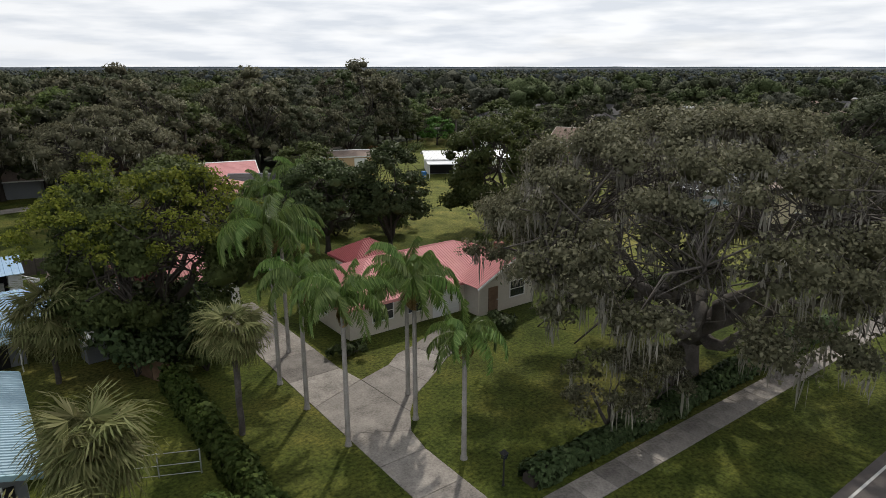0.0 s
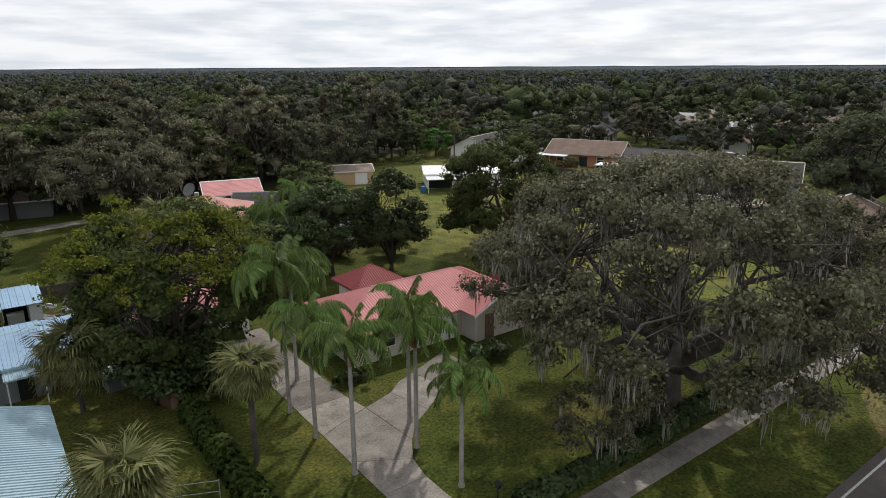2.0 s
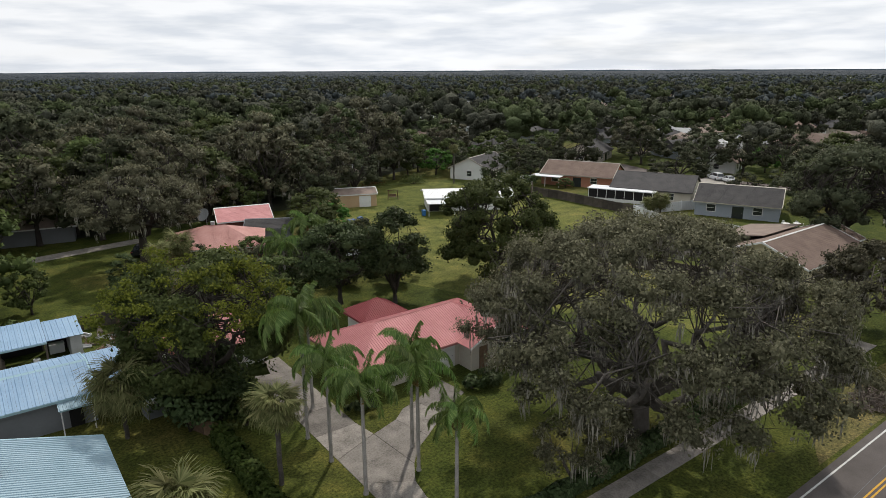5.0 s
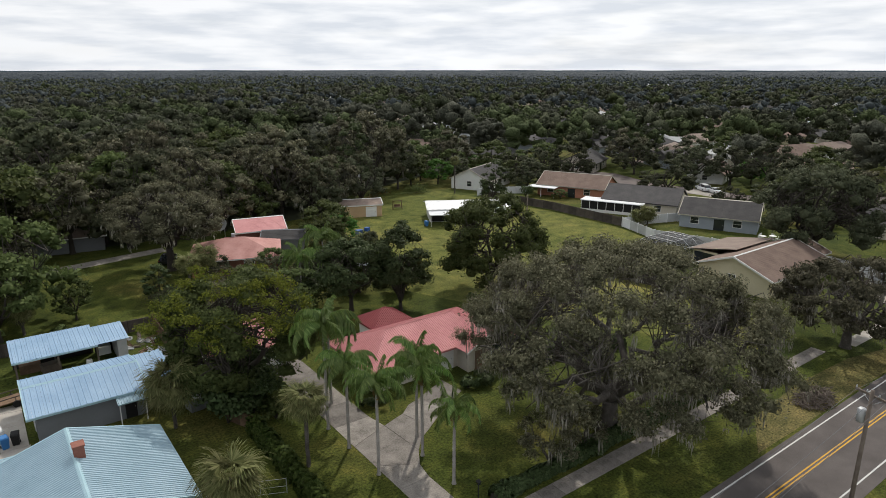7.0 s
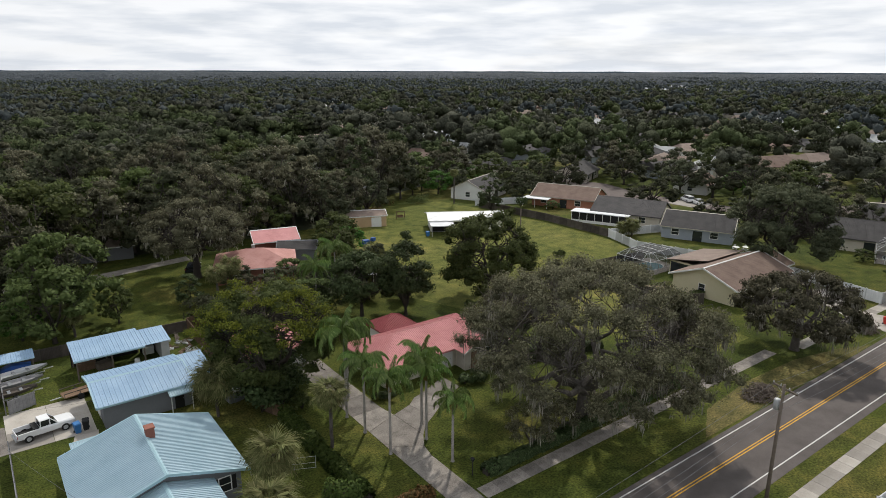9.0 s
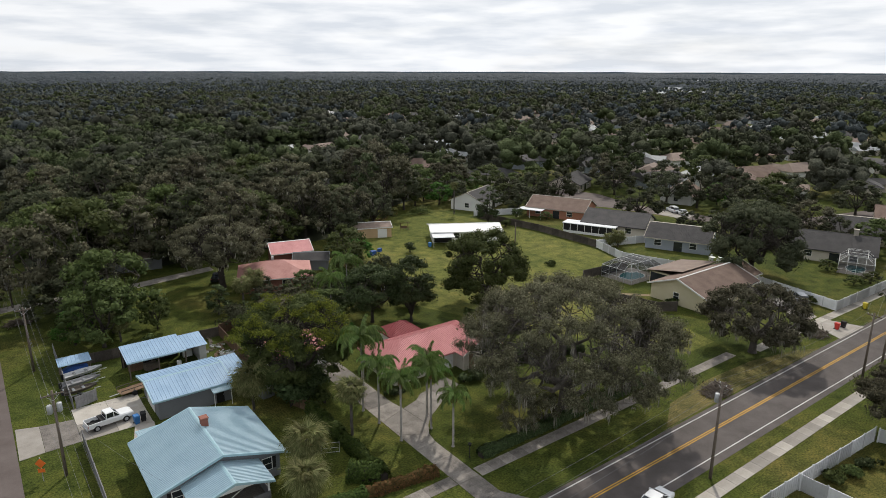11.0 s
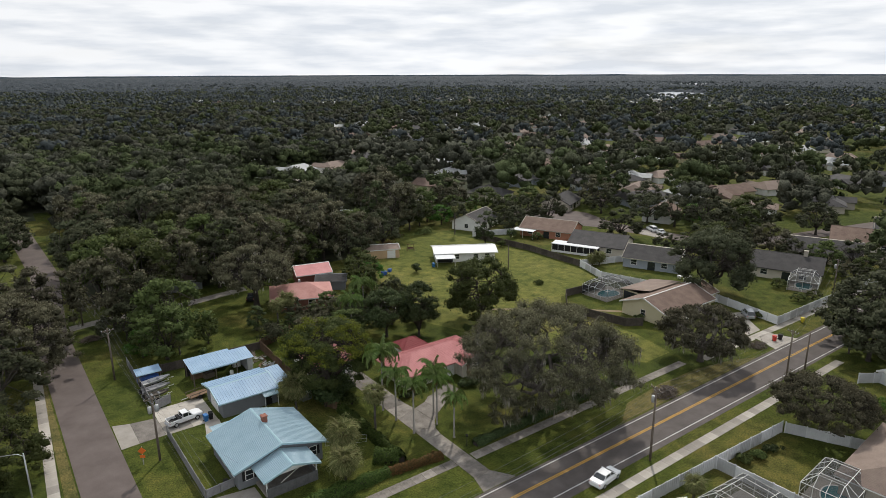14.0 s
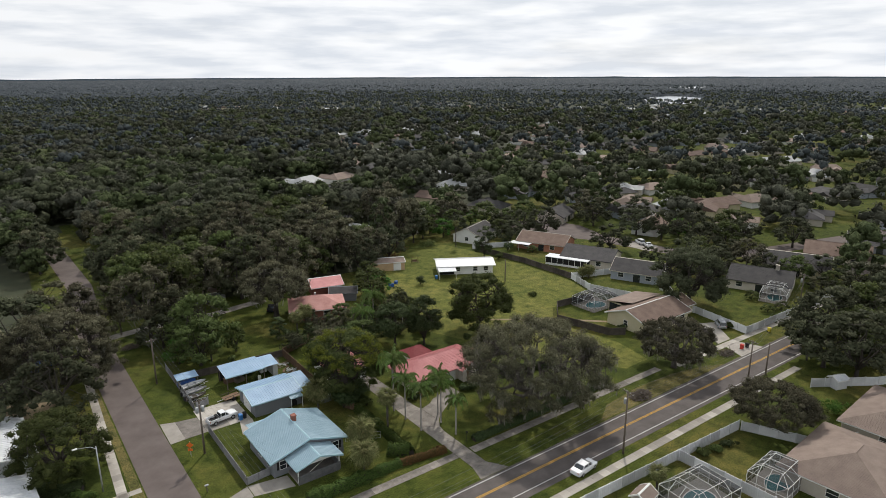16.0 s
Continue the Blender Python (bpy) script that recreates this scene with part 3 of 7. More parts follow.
def fan_mesh(seed, size, leaf):
    """A fan leaf on its stalk, with folded drooping tips."""
    rng = np.random.default_rng(seed)
    c, u, v = [], [], []
    stalk = np.array((size * 0.75, 0, size * 0.18))
    c.append(stalk / 2); u.append(stalk / 2); v.append(np.array((0, 0.02, 0)))
    for i in range(23):
        a = -1.9 + 3.8 * i / 22
        d = np.array((math.cos(a), math.sin(a), -0.25 - 0.45 * abs(math.sin(a)) + rng.normal() * 0.08))
        d /= np.linalg.norm(d)
        ll = size * (0.85 - 0.18 * abs(a) / 1.9) * rng.uniform(0.9, 1.1)
        c.append(stalk + d * ll * 0.4); u.append(d * ll * 0.45)
        w = np.cross(d, (0, 0, 1.0)); v.append(w / np.linalg.norm(w) * size * 0.036)
        e = d * 0.7 + np.array((0, 0, -0.75)); e /= np.linalg.norm(e)
        c.append(stalk + d * ll * 0.78 + e * ll * 0.2); u.append(e * ll * 0.26); v.append(w / np.linalg.norm(w) * size * 0.022)
    return cards("frond", leaf, np.array(c), np.array(u), np.array(v))


FRONDS = [frond_mesh(11 + i, ln, dr, M_L_PALM) for i, (ln, dr) in enumerate(((3.3, 2.35), (3.5, 2.6), (3.2, 2.85), (2.7, 1.5)))]
DEAD_FROND = frond_mesh(31, 2.1, 2.6, M_L_DEAD)
FANS = [fan_mesh(41 + i, s, M_L_SABAL) for i, s in enumerate((1.0, 1.15, 0.9))]
DEAD_FAN = fan_mesh(51, 0.9, M_L_DEAD)


def queen_palm(x, y, h, seed, size=1.0, dead=3, lean=(0, 0)):
    rng = np.random.default_rng(seed)
    t = thing("queen_palm", "tall queen palm with drooping feather fronds and ringed grey trunk", "palm tree", pose(x, y, 0), "palms along the driveway")
    g = Geo()
    n = int(h / 0.22)
    pts, rad = [(0, 0, -0.15), (0, 0, 0.12)], [0.22, 0.17]
    for i in range(1, n):
        s = i / n
        pts.append((lean[0] * s * s, lean[1] * s * s, h * s))
        rad.append((0.128 - 0.025 * s) * (1.07 if i % 2 else 0.96))
    pts.append((lean[0], lean[1], h + 0.5)); rad.append(0.09)
    part("trunk", g.tube(pts, rad, 9), M_PALM_TRUNK, t, smooth=True)
    part("crownshaft", Geo().tube([(lean[0], lean[1], h - 0.5), (lean[0], lean[1], h), (lean[0], lean[1], h + 0.6)], [0.12, 0.15, 0.06], 8), M_L_PALM, t, "green leaf bases", True)
    k = 18
    for i in range(k):
        ring = i / k
        f = part("frond", FRONDS[int(rng.integers(0, 3)) if ring < 0.8 else 3], None, t)
        tilt = -0.3 + 0.8 * (1 - ring) + rng.normal() * 0.1
        f.matrix_basis = Matrix.Translation((lean[0], lean[1], h + 0.3)) @ Euler((rng.normal() * 0.2, tilt, i * 2.39996 + rng.normal() * 0.15), "XYZ").to_matrix().to_4x4() @ Matrix.Scale(size * rng.uniform(0.85, 1.1), 4)
    for i in range(dead):
        f = part("dead_frond", DEAD_FROND, None, t, "brown dead frond")
        f.matrix_basis = Matrix.Translation((lean[0], lean[1], h + 0.05)) @ Euler((0, 1.25, rng.uniform(0, 6.28)), "XYZ").to_matrix().to_4x4() @ Matrix.Scale(size * 0.7, 4)
    return t


def sabal_palm(x, y, h, seed, size=1.0, label="sabal palm with round head of grey-green fan leaves"):
    rng = np.random.default_rng(seed)
    t = thing("sabal_palm", label, "palm tree", pose(x, y, 0), "sabal palms")
    pts = [(0, 0, -0.15)] + [(0.02 * math.sin(i), 0.02 * math.cos(i * 1.7), h * i / 14) for i in range(15)]
    part("trunk", Geo().tube(pts, [0.22] + [0.15 + 0.015 * (i % 2) for i in range(15)], 9), M_BARK, t, smooth=True)
    for i in range(60):
        s = i / 60
        f = part("frond", FANS[i % 3], None, t)
        f.matrix_basis = Matrix.Translation((0, 0, h)) @ Euler((rng.normal() * 0.3, -0.95 + 2.05 * s + rng.normal() * 0.12, i * 2.39996), "XYZ").to_matrix().to_4x4() @ Matrix.Scale(size * rng.uniform(0.85, 1.15), 4)
    for i in range(9):
        f = part("dead_frond", DEAD_FAN, None, t, "brown dead fan leaf")
        f.matrix_basis = Matrix.Translation((0, 0, h - 0.1)) @ Euler((0, 1.15 + rng.normal() * 0.15, i * 0.7 + rng.uniform()), "XYZ").to_matrix().to_4x4() @ Matrix.Scale(size * 0.9, 4)
    return t


def hedge(x0, y0, x1, y1, w, h, seed, leaf, label, per_m=520, size=0.12):
    """A clipped but shaggy hedge: leaves over a woody core."""
    rng = np.random.default_rng(seed)
    L = math.hypot(x1 - x0, y1 - y0)
    n = int(L * per_m)
    s = rng.uniform(0, L, n)
    a = rng.uniform(-0.15, math.pi + 0.15, n)
    bulge = np.array([0.85 + 0.35 * noise.noise((q * 0.55, seed * 3.7, 0)) + 0.15 * noise.noise((q * 2.1, seed, 5)) for q in s])
    rr = rng.uniform(0.75, 1.08, n) * bulge
    off, z = np.cos(a) * w * 0.5 * rr, 0.15 + np.maximum(0, np.sin(a)) ** 0.6 * (h - 0.15) * rr
    z = np.maximum(0.05, z - rng.uniform(0, 1, n) ** 3 * h * 0.4)
    pos = np.stack([s, off, z], 1)
    nrm = np.stack([rng.normal(size=n) * 0.6, np.cos(a) + rng.normal(size=n) * 0.5, np.sin(a) + 0.3 + rng.normal(size=n) * 0.5], 1)
    nrm /= np.linalg.norm(nrm, axis=1, keepdims=True)
    soft = np.stack([rng.normal(size=n) * 0.25, np.cos(a), np.sin(a) + 0.3], 1)
    soft /= np.linalg.norm(soft, axis=1, keepdims=True)
    u = np.cross(nrm, unit(rng, n)); u /= np.linalg.norm(u, axis=1, keepdims=True)
    v = np.cross(nrm, u)
    sz = size * rng.uniform(0.6, 1.4, n)[:, None]
    t = thing("hedge", label, "hedge", pose(x0, y0, 0, 0, 0, math.degrees(math.atan2(y1 - y0, x1 - x0))))
    part("leaves", cards("leaves", leaf, pos, u * sz, v * sz * 0.65, soft), None, t)
    core = Geo()
    k = max(2, int(L / 1.2))
    core.loft([[(L * i / k, q * w * 0.22 * (1 + 0.15 * math.sin(i * 2.3)), zz * h * 0.5) for q, zz in ((-1, 0), (1, 0), (0.9, 0.8), (0.4, 1), (-0.4, 1), (-0.9, 0.8))] for i in range(k + 1)])
    part("woody_core", core, M_BARK_DARK, t, "dark woody twigs")
    return t


def bush(x, y, r, h, seed, leaf, label, clumps=14, per=60, size=0.16):
    rng = np.random.default_rng(seed)
    cen = [(rng.normal() * r * 0.42, rng.normal() * r * 0.42, h * rng.uniform(0.3, 0.8)) for _ in range(clumps)]
    pos, u, v, soft = foliage(rng, cen, [r * 0.42] * clumps, per, size, core=(0, 0, h * 0.3))
    pos[:, 2] = np.maximum(pos[:, 2], 0.03)
    t = thing("bush", label, "bush", pose(x, y, 0))
    part("leaves", cards("leaves", leaf, pos, u, v, soft), None, t)
    g = Geo()
    for c in cen[:7]:
        g.tube([(0, 0, -0.05), (c[0] * 0.4, c[1] * 0.4, c[2] * 0.5), c], [0.05, 0.035, 0.01], 5)
    part("woody_core", g, M_BARK_DARK, t)
    return t


# ---- kinds of buildings ----
def panels(parent, e0, e1, r0, r1, mat, width=0.92, rib=0.23, rib_h=0.05, thick=0.03, name="roof_panel"):
    """A metal slope of ribbed sheets side by side; e0-e1 is the eave, r0-r1 the ridge above it (shorter for a hip)."""
    e0, e1, r0, r1 = (Vector(p) for p in (e0, e1, r0, r1))
    L = (e1 - e0).length
    ax = (e1 - e0) / L
    up = (r0 - e0) - ax * (r0 - e0).dot(ax)
    H = up.length
    up /= H
    s0, s1 = (r0 - e0).dot(ax), (r1 - e0).dot(ax)
    nrm = ax.cross(up).normalized()

    def height(s):
        if s < s0 and s0 > 1e-6:
            return H * max(0.0, s) / s0
        if s > s1 and L - s1 > 1e-6:
            return H * max(0.0, L - s) / (L - s1)
        return H

    n = max(1, round(L / width))
    for i in range(n):
        a, b = L * i / n, L * (i + 1) / n
        g = Geo()
        stops = [a + 0.004] + [s for s in (s0, s1) if a + 0.01 < s < b - 0.01] + [b - 0.004]
        outline = [e0 + ax * stops[0], e0 + ax * stops[-1]] + [e0 + ax * s + up * height(s) for s in reversed(stops) if height(s) > 0.02]
        if len(outline) < 3:
            continue
        g.plate(outline, thick)
        k = max(1, round((b - a) / rib))
        for j in range(k):
            s = a + (b - a) * (j + 0.5) / k
            hh = height(s)
            if hh < 0.15:
                continue
            p, q = e0 + ax * s, e0 + ax * s + up * hh
            w = ax * 0.028
            g.poly(p - w * 1.6, p - w * 0.6 + nrm * rib_h, q - w * 0.6 + nrm * rib_h, q - w * 1.6)
            g.poly(p - w * 0.6 + nrm * rib_h, p + w * 0.6 + nrm * rib_h, q + w * 0.6 + nrm * rib_h, q - w * 0.6 + nrm * rib_h)
            g.poly(p + w * 0.6 + nrm * rib_h, p + w * 1.6, q + w * 1.6, q + w * 0.6 + nrm * rib_h)
            g.poly(p - w * 1.6, p + w * 1.6, p + w * 0.6 + nrm * rib_h, p - w * 0.6 + nrm * rib_h)
        part(name, g, mat, parent)


def window(parent, x, y, z, w, h, face, shutters=None, frame_mat=None, depth=0.05):
    """A window on a wall plane; face: '-y', '+y', '-x' or '+x'."""
    turn = {"-y": 0, "+x": 90, "+y": 180, "-x": -90}[face]
    m = pose(x, y, z, 0, 0, turn)
    g = Geo()
    b = 0.07
    for q in ((-w / 2 - b, -depth, -b, w / 2 + b, 0.02, 0), (-w / 2 - b, -depth, h, w / 2 + b, 0.02, h + b), (-w / 2 - b, -depth, 0, -w / 2, 0.02, h), (w / 2, -depth, 0, w / 2 + b, 0.02, h), (-w / 2, -depth + 0.01, h * 0.48, w / 2, 0.01, h * 0.52)):
        g.box(*q)
    f = part("window", g, frame_mat or M_WHITE, parent, "white window frame with dark panes")
    f.matrix_basis = m
    for zz in (0.0, h * 0.52):
        part("pane", Geo().box(-w / 2, -0.015, zz, w / 2, 0.0, zz + h * 0.48), M_GLASS, f)
    if shutters:
        for s in (-1, 1):
            o = part("shutter", Geo().box(-0.17, -0.04, 0, 0.17, 0, h), shutters, f)
            o.location = (s * (w / 2 + 0.27), 0, 0)
    return f


def door(parent, x, y, z, w, h, face, mat, label="", sections=0):
    turn = {"-y": 0, "+x": 90, "+y": 180, "-x": -90}[face]
    g = Geo().box(-w / 2, -0.05, 0, w / 2, 0.01, h)
    for i in range(sections):
        zz = h * (i + 0.12) / sections
        g.box(-w / 2 + 0.08, -0.075, zz, w / 2 - 0.08, -0.05, zz + h / sections * 0.76)
    d = part("door", g, mat, parent, label)
    d.matrix_basis = pose(x, y, z, 0, 0, turn)
    part("door_handle", Geo().box(w * 0.36, -0.11, h * 0.48, w * 0.4, -0.05, h * 0.52), M_METAL, d)
    return d


def walls(t, x0, y0, x1, y1, h, mat, gable="", rz=0.0, thick=0.15, gable_mat=None):
    """Four walls; gable 'x' carries triangles on the walls at x0 and x1 (ridge along x), 'y' on those at y0 and y1."""
    for nm, b in (("south", (x0, y0, 0, x1, y0 + thick, h)), ("north", (x0, y1 - thick, 0, x1, y1, h)), ("west", (x0, y0 + thick, 0, x0 + thick, y1 - thick, h)), ("east", (x1 - thick, y0 + thick, 0, x1, y1 - thick, h))):
        part("wall", Geo().box(*b), mat, t)
    for s in (0, 1):
        if gable == "x":
            x, ym = (x0, x1 - thick)[s], (y0 + y1) / 2
            tri = [(x, y0, h), (x, y1, h), (x, ym, rz)]
            g = Geo().loft([tri, [(p[0] + thick, p[1], p[2]) for p in tri]])
            part("gable", g, gable_mat or mat, t)
        elif gable == "y":
            y, xm = (y0, y1 - thick)[s], (x0 + x1) / 2
            tri = [(x0, y, h), (x1, y, h), (xm, y, rz)]
            g = Geo().loft([[(p[0], p[1] + thick, p[2]) for p in tri], tri])
            part("gable", g, gable_mat or mat, t)


def gable_roof(t, x0, y0, x1, y1, ze, zr, axis, mat, trim=None, metal=True, over=0.0, ridge_at=None, width=0.92, rib=0.23):
    """Two slopes over the rectangle of the eaves; axis: the ridge's direction."""
    if axis == "y":
        xm = ridge_at if ridge_at is not None else (x0 + x1) / 2
        slopes = [((x0, y1, ze), (x0, y0, ze), (xm, y1, zr), (xm, y0, zr)), ((x1, y0, ze), (x1, y1, ze), (xm, y0, zr), (xm, y1, zr))]
        ridge = [(xm, y0, zr), (xm, y1, zr)]
    else:
        ym = ridge_at if ridge_at is not None else (y0 + y1) / 2
        slopes = [((x0, y0, ze), (x1, y0, ze), (x0, ym, zr), (x1, ym, zr)), ((x1, y1, ze), (x0, y1, ze), (x1, ym, zr), (x0, ym, zr))]
        ridge = [(x0, ym, zr), (x1, ym, zr)]
    cap = Geo()
    w = 0.17
    a, b = Vector(ridge[0]), Vector(ridge[1])
    side = Vector((0, 0, 1)).cross((b - a).normalized()) * w
    cap.loft([[p - side + Vector((0, 0, -0.03)), p + Vector((0, 0, 0.075)), p + side + Vector((0, 0, -0.03))] for p in (a, b)])
    roof = part("roof", cap, trim or mat, t)
    for e0, e1, r0, r1 in slopes:
        if metal:
            panels(roof, e0, e1, r0, r1, mat, width, rib)
        else:
            shingle_slope(roof, e0, e1, r0, r1, mat)
        fa = Geo()
        p, q = Vector(e0), Vector(e1)
        n = (q - p).cross(Vector((0, 0, 1))).normalized() * 0.035
        fa.loft([[p + n - Vector((0, 0, 0.2)), p + n - Vector((0, 0, 0.02)), p - n - Vector((0, 0, 0.02)), p - n - Vector((0, 0, 0.2))], [q + n - Vector((0, 0, 0.2)), q + n - Vector((0, 0, 0.02)), q - n - Vector((0, 0, 0.02)), q - n - Vector((0, 0, 0.2))]])
        part("fascia", fa, trim or M_WHITE, roof)
        for e, r in ((e0, r0), (e1, r1)):
            e, r = Vector(e), Vector(r)
            along = (Vector(e1) - Vector(e0)).normalized() * 0.05
            g = Geo().loft([[o - along - Vector((0, 0, 0.2)), o + along - Vector((0, 0, 0.2)), o + along + Vector((0, 0, 0.05)), o - along + Vector((0, 0, 0.05))] for o in (e, r)])
            part("barge_board", g, trim or M_WHITE, roof)
    return roof


def shingle_slope(parent, e0, e1, r0, r1, mat, rows=0):
    """A shingled slope in overlapping courses, each a little proud of the next."""
    e0, e1, r0, r1 = (Vector(p) for p in (e0, e1, r0, r1))
    n = rows or max(3, int((r0 - e0).length / 0.32))
    nrm = (e1 - e0).cross(r0 - e0).normalized()
    g = Geo()
    rows_ = [(0.0, -0.09)]
    for i in range(n):
        rows_ += [(i / n, 0.014), ((i + 1) / n, 0.0)]
    rows_.append((1.0, -0.09))
    for a, lift in rows_:
        g.v += [tuple(e0.lerp(r0, a) + nrm * lift), tuple(e1.lerp(r1, a) + nrm * lift)]
    k = len(rows_)
    for i in range(k):
        j = (i + 1) % k
        g.f.append((2 * i, 2 * i + 1, 2 * j + 1, 2 * j))
    part("roof_slope", g, mat, parent)


def hip_roof(t, x0, y0, x1, y1, ze, zr, mat, trim=None, metal=False, inset=None):
    """Four slopes; the ridge runs along the longer side."""
    dx, dy = x1 - x0, y1 - y0
    if dx >= dy:
        k = inset if inset is not None else dy / 2
        a, b = (x0 + k, (y0 + y1) / 2, zr), (x1 - k, (y0 + y1) / 2, zr)
        sl = [((x0, y0, ze), (x1, y0, ze), a, b), ((x1, y1, ze), (x0, y1, ze), b, a), ((x0, y1, ze), (x0, y0, ze), a, a), ((x1, y0, ze), (x1, y1, ze), b, b)]
    else:
        k = inset if inset is not None else dx / 2
        a, b = ((x0 + x1) / 2, y0 + k, zr), ((x0 + x1) / 2, y1 - k, zr)
        sl = [((x0, y1, ze), (x0, y0, ze), b, a), ((x1, y0, ze), (x1, y1, ze), a, b), ((x0, y0, ze), (x1, y0, ze), a, a), ((x1, y1, ze), (x0, y1, ze), b, b)]
    roof = part("roof", Geo().tube([Vector(a) + Vector((0, 0, 0.02)), Vector(b) + Vector((0.01, 0.01, 0.02))], [0.06, 0.06], 6), trim or mat, t)
    for s in sl:
        if metal:
            panels(roof, *s, mat)
        else:
            shingle_slope(roof, *s, mat)
    part("fascia", Geo().box(x0 + 0.01, y0 + 0.01, ze - 0.2, x1 - 0.01, y0 + 0.05, ze - 0.03).box(x0 + 0.01, y1 - 0.05, ze - 0.2, x1 - 0.01, y1 - 0.01, ze - 0.03).box(x0 + 0.01, y0 + 0.05, ze - 0.2, x0 + 0.05, y1 - 0.05, ze - 0.03).box(x1 - 0.05, y0 + 0.05, ze - 0.2, x1 - 0.01, y1 - 0.05, ze - 0.03), trim or M_WHITE, roof)
    return roof


def simple_house(x, y, w, d, turn, wall_mat, roof_mat, label, hip=False, zr=4.9, chimney=False, group="houses of the neighbourhood"):
    """A one-storey house, ridge along its width, with windows on all sides, door and garage."""
    t = thing("house", label, "house", pose(x, y, 0, 0, 0, turn), group)
    walls(t, -w / 2, -d / 2, w / 2, d / 2, 2.6, wall_mat, "" if hip else "x", zr - 0.15)
    if hip:
        hip_roof(t, -w / 2 - 0.5, -d / 2 - 0.5, w / 2 + 0.5, d / 2 + 0.5, 2.6, zr, roof_mat)
    else:
        gable_roof(t, -w / 2 - 0.3, -d / 2 - 0.5, w / 2 + 0.3, d / 2 + 0.5, 2.55, zr, "x", roof_mat, M_BEIGE if wall_mat is not M_BEIGE else roof_mat, metal=False)
    for s in (-0.3, 0.25):
        window(t, s * w, -d / 2, 0.9, 1.4, 1.2, "-y")
        window(t, s * w, d / 2, 0.9, 1.4, 1.2, "+y")
    window(t, -w / 2, 0, 0.9, 1.2, 1.2, "-x")
    window(t, w / 2, 0, 0.9, 1.2, 1.2, "+x")
    door(t, 0.02 * w, -d / 2, 0, 1.8, 2.05, "-y", M_GLASS, "dark glass patio door")
    if chimney:
        part("chimney", Geo().box(w * 0.2, -0.4, 2.6, w * 0.2 + 0.9, 0.4, zr + 1.1).box(w * 0.2 - 0.06, -0.46, zr + 1.1, w * 0.2 + 0.96, 0.46, zr + 1.22), wall_mat, t)
    return t


# ---- kinds of vehicles ----
def wheel(t, x, y, r=0.33, w=0.22):
    side = -1 if y < 0 else 1
    g = Geo().tube([(0, -w / 2, 0), (0, -w / 2 + 0.03, 0), (0, w / 2 - 0.03, 0), (0, w / 2, 0)], [r * 0.9, r, r, r * 0.9], 16)
    o = part("wheel", g, M_BLACK, t, "black tyre with metal rim", True)
    o.location = (x, y, r)
    part("rim", Geo().tube([(0, side * w * 0.46, 0), (0, side * (w / 2 + 0.012), 0)], [r * 0.62, r * 0.55], 12), M_METAL, o)


def section(x, w, z0, z1, r=0.12, tuck=0.06):
    """A rounded cross-section of a car body."""
    return [(x, -w + tuck, z0), (x, w - tuck, z0), (x, w, z0 + r), (x, w, z1 - r), (x, w - r, z1), (x, -w + r, z1), (x, -w, z1 - r), (x, -w, z0 + r)]


def car(x, y, turn, paint, label, L=4.7, kind_="sedan"):
    t = thing("car", label, "car", pose(x, y, 0, 0, 0, turn))
    hw = 0.9
    h = L / 2
    prof = [(-h, 0.72, 0.40, 0.86), (-h + 0.12, 0.84, 0.30, 1.0), (-h + 0.9, hw, 0.24, 1.05), (0, hw, 0.22, 0.98), (h - 1.1, hw, 0.24, 0.94), (h - 0.25, 0.84, 0.28, 0.80), (h, 0.68, 0.38, 0.66)]
    part("body", Geo().loft([section(*p) for p in prof]), paint, t, smooth=False)
    top, back = (1.45, -h + 0.75) if kind_ == "sedan" else (1.68, -h + 0.1)
    slant = 0.75 if kind_ == "sedan" else 0.3
    cab = [(back, 0.74, 0.95, 1.02), (back + slant, 0.66, 0.95, top - 0.02), (0.25, 0.66, 0.93, top), (h - 1.15, 0.76, 0.92, 0.98)]
    part("window_band", Geo().loft([section(p[0], p[1], p[2], p[3], 0.04, 0.0) for p in cab]), M_GLASS, t, "dark tinted glass")
    part("roof", Geo().loft([section(back + slant - 0.08, 0.62, top - 0.05, top + 0.015, 0.03, 0), section(-0.3, 0.66, top - 0.04, top + 0.035, 0.03, 0), section(0.35, 0.62, top - 0.05, top + 0.012, 0.03, 0)]), paint, t)
    for s in (-1, 1):
        for a, b in ((back + 0.1, back + slant), (0.0, 0.08), (h - 1.2, 0.3)):
            part("pillar", Geo().tube([(a, s * 0.745, 0.96), (b, s * 0.655, top)], [0.045, 0.04], 6), paint, t)
        part("headlight", Geo().box(h - 0.22, s * 0.62 - 0.14, 0.6, h - 0.05, s * 0.62 + 0.14, 0.74), M_WHITE_ROOF, t, "clear headlight")
        part("tail_light", Geo().box(-h + 0.02, s * 0.62 - 0.15, 0.72, -h + 0.14, s * 0.62 + 0.15, 0.9), M_LAMP_R, t, "red tail light")
        part("mirror", Geo().box(0.75, s * 0.98 - 0.08, 0.95, 0.9, s * 0.98 + 0.08, 1.08), paint, t)
        for xx in (-h + 0.95, h - 0.9):
            wheel(t, xx, s * 0.82)
    return t


